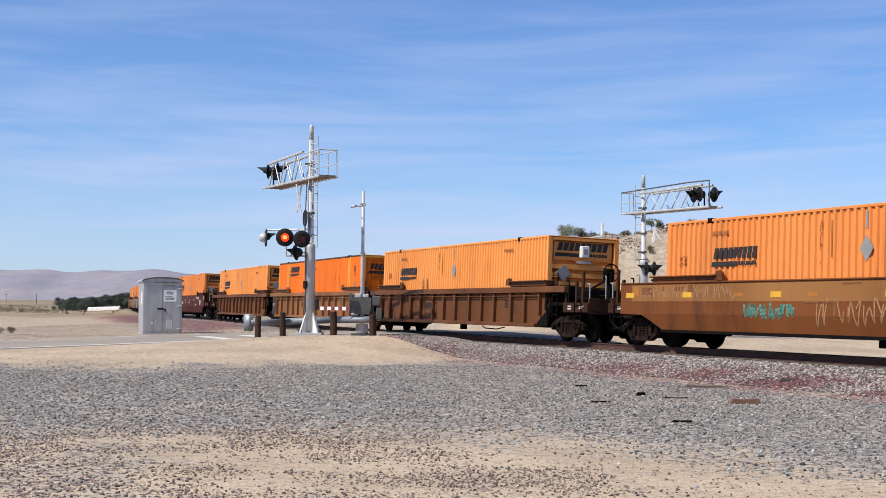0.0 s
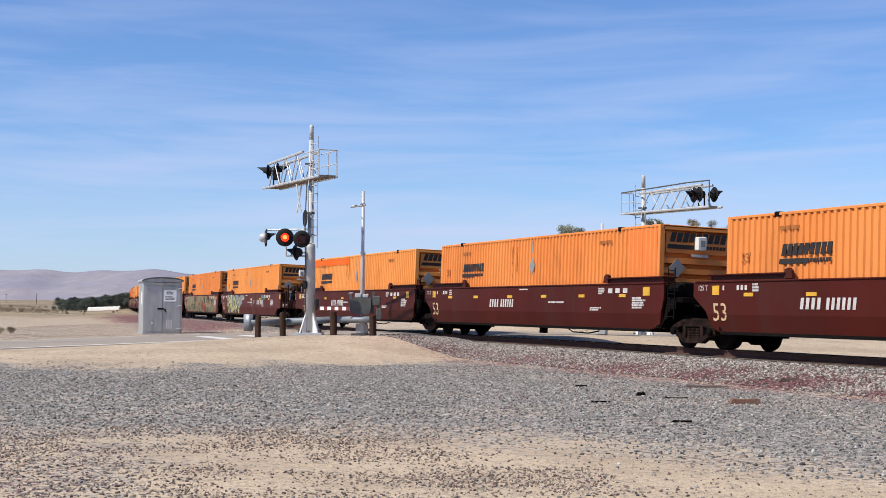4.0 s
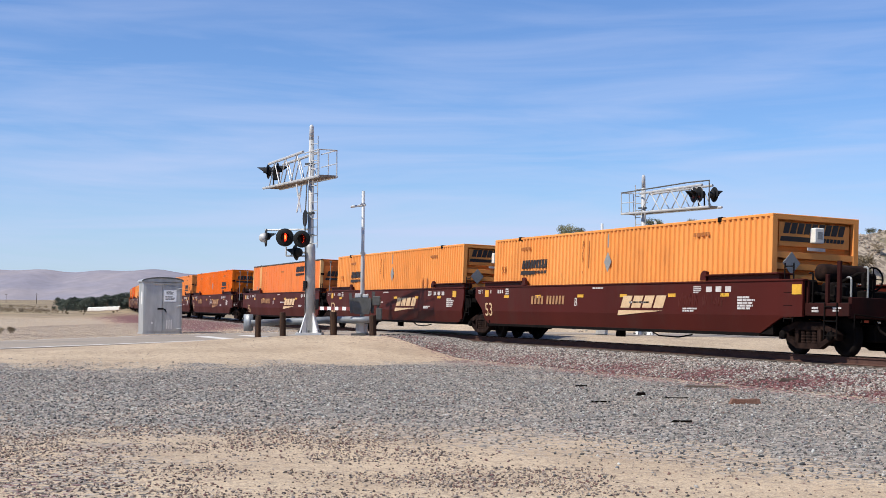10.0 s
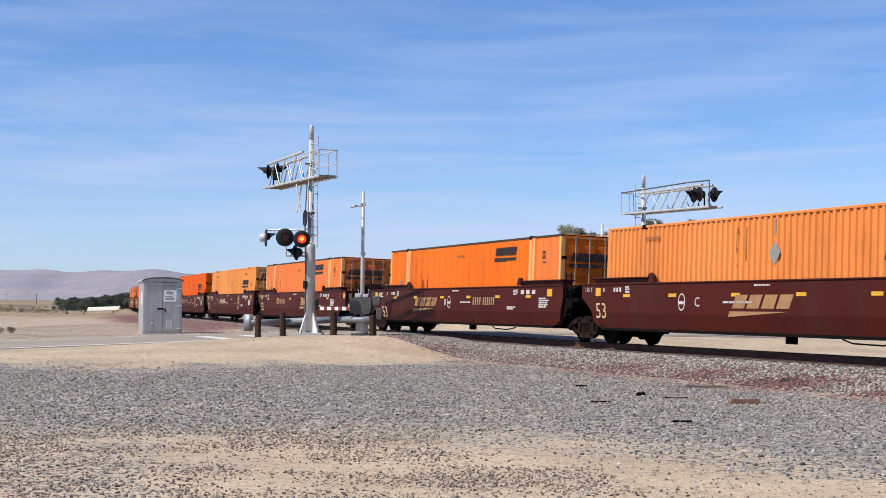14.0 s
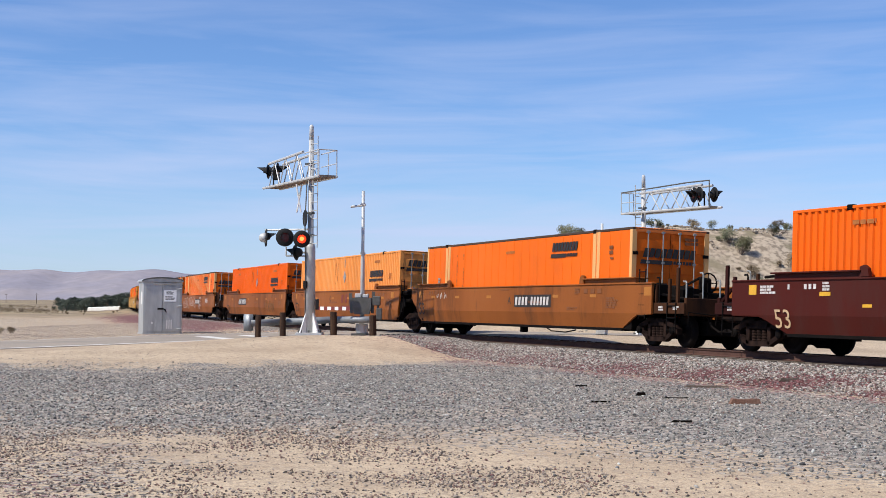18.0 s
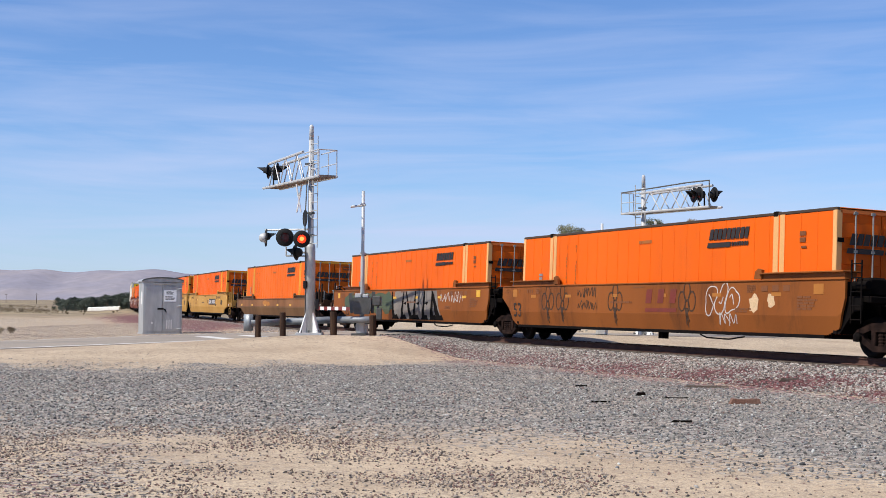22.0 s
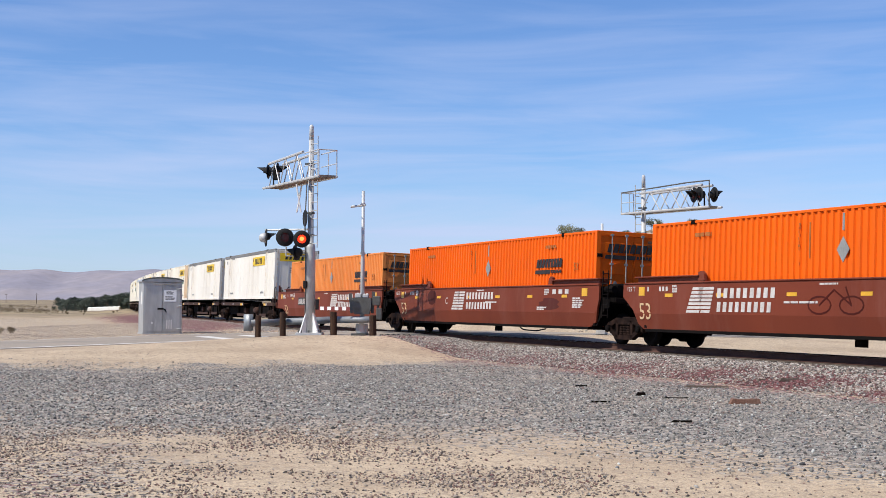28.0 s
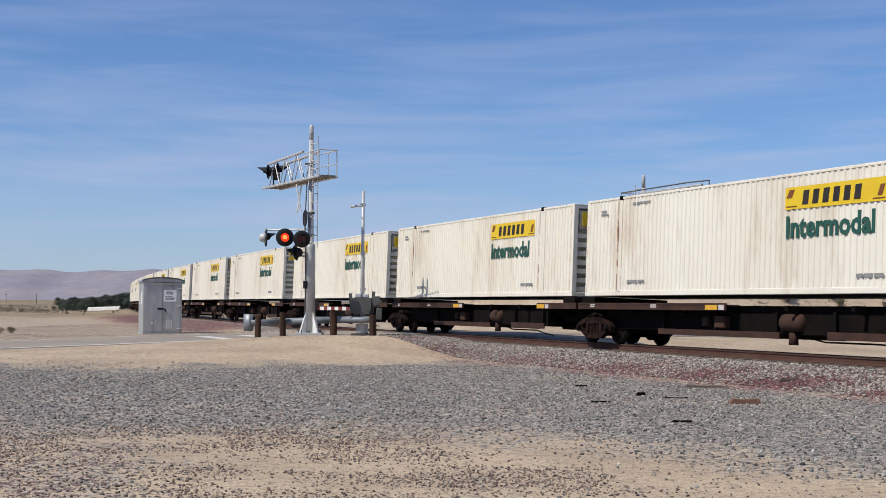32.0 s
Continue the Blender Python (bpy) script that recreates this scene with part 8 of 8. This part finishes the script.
for k, spec in enumerate(TRAIN):
    well, fr, re_, style, mat = spec[:5]
    post, panel, stripes = (list(spec[5:]) + [None] * 3)[:3]
    wkey, bkey = (well, fr, re_), (style, mat.name, post.name if post else "", panel.name if panel else "", bool(stripes))
    wstyle, wmat, wlabel = WELL[well]
    if wkey in models:
        car = copy_thing(models[wkey], Matrix.Identity(4))
    else:
        car = well_car(wstyle, wmat, bool(fr), bool(re_))
        # the model keeps only its bare parts
        models[wkey] = car
        car = copy_thing(car, Matrix.Identity(4))
    tagged(car, wlabel, "well car", "container well cars")
    if bkey in models:
        box = copy_thing(models[bkey], Matrix.Identity(4))
    else:
        models[bkey] = BOXES[style](mat, post=post, panel=panel, stripes=stripes)
        box = copy_thing(models[bkey], Matrix.Identity(4))
    tagged(box, BOXNAME[style] % HUE[mat.name], "shipping container", "orange containers")
    RIDE.append((car, MIDS[k], 0.0))
    RIDE.append((box, MIDS[k], 0.50))
    n = k + 1
    if wstyle == "smooth":
        ink = {"maroon": WHITEPAINT, "plum": WHITEPAINT, "brown": BROWNINK, "umber": BROWNINK, "yellow": BLACKPAINT, "brick": WHITEPAINT}[well]
        common_marks(car, ink, k, n != 1, bool(fr), bool(re_), OCHRE if well in ("brown", "umber") and n not in (26,) else None)
    if wstyle == "ribbed":
        blk = Geo().box(-8.62, -7.98, -1.475, -1.30, 0.55, 1.5)
        if not fr and not re_:
            decal(car, "black_panel", blk, BLACKPAINT, "black painted end panel")
            put("load_mark", text_mesh("125 T", 0.28, WHITEPAINT), car, -8.58, -1.478, 0.98)
        decal(car, "stencil", bars(bars(Geo(), -2.6, 0.95, 0.7, 0.25, 3, -1.342, n), 4.9, 1.0, 0.5, 0.3, 3, -1.342, n + 5), BLACKPAINT)
        if n == 3:
            owner_bars(car, 0.05, DARKRED, -1.342, 0.5, 0.9)
            put("size_number", text_mesh("53", 0.42, BLACKPAINT), car, 5.95, -1.342, 0.85)
            decal(car, "black_panel", Geo().box(7.0, 8.3, -1.475, -1.30, 0.55, 1.5), BLACKPAINT, "black painted end panel")
            decal(car, "stencil", bars(Geo(), 7.2, 0.62, 0.9, 0.7, 6, -1.476, 77), WHITEPAINT)
        if n == 11:
            decal(car, "number_board", Geo().box(-5.6, -3.6, -1.35, -1.34, 1.0, 1.28), BLACKPAINT, "black number board")
            decal(car, "number_bars", blocks(Geo(), -5.5, 1.04, 1.8, 0.2, 9, -1.352, 0.02, False), WHITEPAINT)
            put("size_number", text_mesh("53", 0.34, BLACKPAINT), car, -1.15, -1.342, 1.0)
            for x in (-6.2, -4.0, -1.9, 0.4, 2.6, 4.9):
                decal(car, "reflector", Geo().box(x, x + 0.4, -1.506, -1.498, 1.58, 1.66), REFLECT, "yellow reflector")
        if n in (2, 4):
            put("size_number", text_mesh("53", 0.38, BLACKPAINT), car, 5.6, -1.342, 0.85)
    # what sets each car apart
    if n == 1:
        decal(car, "faded_band", wrap(Geo(), [(-9.6, 1.24), (9.4, 1.24), (9.4, 1.69), (-9.6, 1.69)], 0.002), RIBTAN, "faded tan upper band")
        for x in (-9.9, -7.0, -3.2, 0.8, 4.4):
            decal(car, "reflector", Geo().box(x, x + 0.42, Y0 - 0.006, Y0 + 0.002, 1.34, 1.48), REFLECT, "yellow reflector")
        tag_scrawl(car, -9.0, -4.6, TAN, 3, 1.30, 1.64, 0.035, 9)
        tag_scrawl(car, -4.3, -2.2, G_TEAL, 5, 0.82, 1.18, 0.08, 6, "teal spray tag")
        tag_scrawl(car, -1.5, 1.2, TAN, 16, 0.66, 1.36, 0.04, 5)
        tag_scrawl(car, 1.6, 5.6, WHITEPAINT, 17, 0.75, 1.55, 0.04, 6)
    elif n == 5:
        number_bars(car, -4.9, 2.0, 1.05, WHITEPAINT)
        letter(car, "A", -1.75, WHITEPAINT)
    elif n == 6:
        number_bars(car, -3.0, 2.0, 1.05, WHITEPAINT)
    elif n == 7:
        number_bars(car, -3.4, 2.0, 1.05, WHITEPAINT)
        letter(car, "B", 0.3, WHITEPAINT)
        decal(box, "roof_edge_patch", Geo().box(-7.9, -1.2, -1.303, -1.296, 2.5, 2.8), VIVID, "brighter orange repainted strip")
        for x0, x1 in ((-8.58, -8.40), (-8.24, -8.10)):
            gp = decal(car, "guide_post", Geo().box(x0, x1, -1.40, -1.18, 1.74, 2.70, 0.015), MAROON, "tall maroon guide post at the corner")
            part("post_cap", Geo().box(x0 - 0.01, x1 + 0.01, -1.41, -1.17, 2.58, 2.72, 0.01), REFLECT, gp, "yellow post cap")
        decal(car, "guide_pipe", Geo().path([(-8.55, -1.28, 2.62), (-8.75, -1.25, 2.6), (-9.3, -1.2, 2.25), (-9.5, -1.2, 1.95), (-9.5, -1.2, 1.6)], 0.035, 8), TAN, "bent tan pipe")
    elif n == 8:
        piece(car, -6.5, -2.6, 8, [G_CREAM], BLACKPAINT, 5, G_GREY, 0.27, 0.09)
        decal(car, "graffiti_ground", blob(blob(Geo(), -2.2, 1.35, 0.7, 0.3, Y0, 3), -1.5, 1.5, 0.6, 0.18, Y0 - 0.0004, 4), G_GREY, "sprayed grey haze")
        tag_scrawl(car, 4.1, 5.3, G_TEAL, 7, 1.35, 1.66, 0.07, 3, "teal spray tag")
        ring_badge(car, 1.3, WHITEPAINT)
        letter(car, "B", 2.0, WHITEPAINT)
        number_bars(car, 3.0, 1.9, 1.08, WHITEPAINT)
    elif n == 9:
        g = Geo()
        for q in range(13):
            blob(g, -6.6 + q * 1.12, 1.08 + 0.06 * (q % 2), 0.95, 0.62, Y0 + 0.001 - 0.0002 * q, 80 + q, 16, 0.14, 0.003)
        decal(car, "graffiti_ground", g, G_SAND, "sprayed tan ground colour")
        piece(car, -6.8, 6.4, 21, [G_GREEN, G_FOREST, G_GREEN, G_GREEN], G_ORANGE, 11, None, 0.34, 0.09, 0.56, 1.64, 3, names=("green painted shapes", "peach outlines"))
        decal(car, "graffiti_face", blob(blob(Geo(), 1.2, 0.95, 0.5, 0.36, Y0 - 0.022, 5), 2.3, 0.82, 0.6, 0.26, Y0 - 0.0222, 6), G_RED, "dull red painted blots")
        for x in (-3.1, 3.6):
            decal(car, "spared_panel", Geo().box(x, x + 0.8, Y0 - 0.03, Y0 + 0.002, 1.42, 1.66), PLUM, "spared maroon stencil panel")
        letter(car, "C", -4.6, WHITEPAINT)
    elif n == 10:
        number_bars(car, -5.0, 2.0, 1.08, WHITEPAINT)
        letter(car, "A", -1.3, WHITEPAINT)
        ring_badge(car, -0.55, WHITEPAINT)
        tag_scrawl(car, -3.4, -2.2, WHITEPAINT, 12, 1.45, 1.66, 0.03, 3)
        bubble_tag(car, 2.4, 4.6, RIBTAN, 3, 9, "faint tan spray tag", 0.03)
    elif n in (12, 13, 14):
        number_bars(car, -4.75, 2.4, 1.15, TAN)
        letter(car, {12: "B", 13: "C", 14: "A"}[n], -1.75, WHITEPAINT)
        swoosh_logo(car, 1.1, BUFF)
        if n == 12:
            tag_scrawl(car, 4.2, 6.4, PLUM, 31, 1.1, 1.55, 0.025, 6)
    elif n in (15, 16, 17):
        x = {15: 1.2, 16: -1.5, 17: -4.6}[n]
        swoosh_logo(car, x, TAN)
        letter(car, {15: "A", 16: "C", 17: "B"}[n], {15: 0.55, 16: -3.2, 17: -1.4}[n], WHITEPAINT)
        ring_badge(car, {15: 0.1, 16: -3.8, 17: -0.9}[n], WHITEPAINT)
        if n != 16:
            number_bars(car, {15: -5.8, 17: 1.4}[n], 2.0, 1.12, TAN)
    elif n == 18:
        number_bars(car, -4.5, 2.0, 1.12, TAN)
        swoosh_logo(car, 1.0, TAN)
    elif n in (19, 20):
        oval_badge(car, 3.5, TAN)
        number_bars(car, {19: -3.3, 20: -4.4}[n], 1.9, 1.14, BUFF if n == 19 else TAN)
        letter(car, {19: "C", 20: "B"}[n], {19: -4.0, 20: -1.4}[n], WHITEPAINT)
        for x in (-5.4, -0.6, 2.2):
            decal(car, "reflector", Geo().box(x, x + 0.3, Y0 - 0.004, Y0, 1.1, 1.17), REFLECT, "yellow reflector")
    elif n == 21:
        number_bars(car, 0.6, 2.6, 1.12, WHITEPAINT, BLACKPAINT)
        letter(car, "A", 0.0, BLACKPAINT, 1.15)
        tag_scrawl(car, -6.6, -5.4, WHITEPAINT, 41, 1.35, 1.6, 0.025, 3)
    elif n == 22:
        owner_bars(car, 0.1, DARKRED)
        letter(car, "C", -1.9, BLACKPAINT, 1.25)
    elif n == 23:
        number_bars(car, -4.7, 2.3, 1.12, WHITEPAINT, BLACKPAINT)
        letter(car, "B", -1.9, BLACKPAINT, 1.15)
        tag_scrawl(car, 3.0, 5.8, DARKBROWN, 44, 0.62, 1.45, 0.045, 5)
    elif n == 24:
        bubble_tag(car, -7.2, -0.2, WHITEPAINT, 8, 13, w=0.026)
        number_bars(car, -0.2, 2.4, 1.12, WHITEPAINT, BLACKPAINT)
        bubble_tag(car, 1.5, 2.9, WHITEPAINT, 2, 14, w=0.026)
        tag_scrawl(car, 5.0, 6.4, WHITEPAINT, 47, 1.1, 1.6, 0.05, 4)
    elif n == 25:
        owner_bars(car, 0.1, DARKRED)
        for x in (-5.9, -4.9, -1.6, 2.2):
            flower_tag(car, x, SOOTINK)
        tag_scrawl(car, -3.9, -2.7, SOOTINK, 51, 1.34, 1.66, 0.03, 4)
        tag_scrawl(car, -3.9, -2.7, SOOTINK, 52, 0.98, 1.28, 0.03, 4)
        bubble_tag(car, 3.1, 4.5, WHITEPAINT, 3, 15, w=0.03)
        tag_scrawl(car, 3.7, 4.5, WHITEPAINT, 19, 0.62, 1.0, 0.025, 2)
        decal(car, "paint_splash", blob(blob(Geo(), 5.2, 1.2, 0.2, 0.22, Y0, 3), 5.9, 1.25, 0.14, 0.2, Y0, 4), BUFF, "buff paint splashes")
    elif n == 26:
        g = Geo()
        for q in range(5):
            blob(g, -7.4 + q * 1.25, 1.2, 0.95, 0.45, Y0 + 0.001 - 0.0004 * q, 60 + q, 14, 0.2, 0.003)
        decal(car, "graffiti_ground", g, G_FOREST, "dark green sprayed band")
        number_bars(car, -5.4, 2.3, 1.12, WHITEPAINT, BLACKPAINT)
        g, sh = Geo(), Geo()
        wrap(g, [(-1.7, 0.54), (4.0, 0.52), (3.7, 1.10), (3.5, 1.66), (-1.3, 1.67), (-1.5, 1.2)], 0.004)
        for x, lean, w in ((-1.75, 0.12, 0.22), (-0.75, 0.55, 0.20), (0.35, -0.25, 0.24), (0.75, 0.45, 0.22), (1.75, 0.5, 0.22), (2.7, 0.4, 0.24), (3.4, -0.3, 0.34)):
            wrap(sh, [(x, 0.52), (x + w * 1.6, 0.52), (x + w + lean * 0.5, 1.05), (x + lean, 1.66), (x + lean - w * 0.5, 1.66), (x + lean * 0.45, 1.0)], 0.006)
            wrap(sh, [(x - 0.1, 0.52), (x + 0.75, 0.52), (x + 0.62, 0.72), (x + 0.1, 0.66)], 0.0065)
        for x in (-0.3, 1.2, 2.2):
            wrap(sh, [(x, 1.18), (x + 0.42, 1.24), (x + 0.30, 1.10)], 0.006)
        decal(car, "graffiti_fill", g, G_STONE, "grey spiky painted shapes")
        decal(car, "graffiti_outline", sh, SOOT_SHADE, "black painted shadows")
        tag_scrawl(car, 3.9, 6.2, WHITEPAINT, 61, 1.2, 1.62, 0.03, 4)
    elif n == 27:
        decal(car, "faded_band", wrap(Geo(), [(-9.6, 0.98), (9.3, 0.98), (9.3, 1.36), (-9.6, 1.36)], 0.0015), RIBMID, "faded tan upper band")
        for x in (-8.8, -5.6, -1.9, 1.3, 4.4, 8.6):
            decal(car, "reflector", Geo().box(x, x + 0.42, Y0 - 0.004, Y0, 1.0, 1.11), REFLECT, "yellow reflector")
        decal(car, "paint_splash", blob(blob(Geo(), -1.7, 1.16, 0.7, 0.13, Y0 - 0.002, 91), -0.9, 1.12, 0.35, 0.1, Y0 - 0.0023, 92), OCHRE, "worn yellow patch")
    elif n == 28:
        number_bars(car, 1.6, 2.9, 1.12, WHITEPAINT, BLACKPAINT)
        letter(car, "B", 0.75, BLACKPAINT, 1.15)
        g = ribbon(ribbon(Geo(), [(-5.1, 1.42), (-4.8, 1.12)], 0.09, Y0), [(-4.8, 1.42), (-5.1, 1.12)], 0.09, Y0 - 0.002)
        decal(car, "ribbon_emblem", g, DARKRED, "crossed magenta ribbon emblem")
    elif n == 29:
        owner_bars(car, 0.05, DARKRED)
        letter(car, "C", -1.9, BLACKPAINT, 1.15)
    elif n == 30:
        number_bars(car, -4.6, 2.4, 1.12, WHITEPAINT, BLACKPAINT)
        letter(car, "A", -1.4, BLACKPAINT, 1.15)
    elif n in (31, 32, 33):
        stripe_logo(car, {31: -5.6, 32: -2.5, 33: 0.9}[n])
        letter(car, {31: "B", 32: "C", 33: "A"}[n], {31: 2.4, 32: -3.6, 33: -2.6}[n], WHITEPAINT, 1.15)
        if n != 32:
            number_bars(car, {31: 3.1, 33: -5.6}[n], 1.8, 1.12, WHITEPAINT, BLACKPAINT)
        if n == 31:
            g = ribbon(ribbon(Geo(), loop(-0.6, 1.15, 0.4, 0.2), 0.04, Y0), loop(0.5, 1.15, 0.4, 0.2), 0.04, Y0)
            decal(car, "graffiti_tag", ribbon(g, [(-0.6, 1.15), (-0.1, 1.5), (0.5, 1.15), (0.3, 1.55)], 0.04, Y0 - 0.002), MAROON, "dark scrawled spray tag")
            decal(car, "dark_stain", blob(Geo(), 7.0, 1.3, 0.6, 0.3, Y0, 33), MAROON, "dark maroon paint blot")
        if n == 32:
            decal(car, "dark_stain", blob(Geo(), -5.0, 1.4, 0.45, 0.28, Y0, 35, 18, 0.1), MAROON, "dark maroon paint blot")
            decal(car, "dark_stain", blob(Geo(), 5.2, 1.15, 0.7, 0.18, Y0, 36), PLUM, "dark maroon paint blot")

# spine cars with white boxes
whites = {}
for k in range(33, len(MIDS)):
    first, last = k == 33, k == len(MIDS) - 1
    df = 6.88 if first else (MIDS[k - 1] - MIDS[k]) / 2 + 0.25
    key = "first" if first else "last" if last else "mid"
    if key in whites and abs(df - 9.05) < 0.35:
        car = copy_thing(whites[key], Matrix.Identity(4))
    else:
        car = spine_car(first, last, df, 8.8)
        if abs(df - 9.05) < 0.35:
            whites[key] = car
    tagged(car, "skeleton spine car of rusty and sooty steel", "spine car", "spine cars")
    style = "plate_white" if k < 35 else "ribbed_white"
    m = COOLWHITE if k < 35 else BOXWHITE
    if style not in whites:
        whites[style] = container(style, m)
    box = copy_thing(whites[style], Matrix.Identity(4))
    tagged(box, "aged white container with a yellow sign, on a spine car" if k >= 35 else "smooth white container with grey top rail and yellow sign", "shipping container", "white containers")
    if k == 35:
        part("rusty_panel", cached(("rusty_panel",), lambda: corrugated(5.95, 7.9, 0.16, CH - 0.09, CW + 0.042, -1), RUSTPATCH), None, box, "rust-streaked end panel")
    RIDE.append((car, MIDS[k], 0.0))
    RIDE.append((box, MIDS[k], 1.41))
# the bare models are not part of the train
for ob in list(models.values()) + [whites["plate_white"], whites["ribbed_white"]]:
    for o in (*ob.children_recursive, ob):
        bpy.data.objects.remove(o)


def motions():
    """Everything that moves: the train, and the two signal lamps that flash in turn."""
    times = [0.5 * i for i in range(65)]
    for ob, mid, up in RIDE:
        lift = Matrix.Translation((0, 0, up))
        walk(ob, [(t, car_pose(mid + travelled(t)) @ lift) for t in times])
    # the left lens is lit from 0.75 s on for half of every 1.025 s, the right one in between: each turns its lit face out and in
    for lens, m, which in LAMPS:
        lit = (lambda t: ((t - 0.75) % 1.025 < 0.5125) == (which == 0))
        rows = [(0.0, m @ Matrix.Rotation(0.0 if lit(0.0) else math.pi, 4, "Z"))]
        t = 0.75 - 1.025
        while t < 32.0:
            for start in (t, t + 0.5125):
                if 0.1 < start < 31.95:
                    a = 0.0 if not lit(start + 0.1) else math.pi
                    for i in range(4):
                        rows.append((start - 0.05 + i / 30.0, m @ Matrix.Rotation(a + math.pi * i / 3, 4, "Z")))
            t += 1.025
        rows.append((32.0, m @ Matrix.Rotation(0.0 if lit(32.0) else math.pi, 4, "Z")))
        walk(lens, rows)


motions()
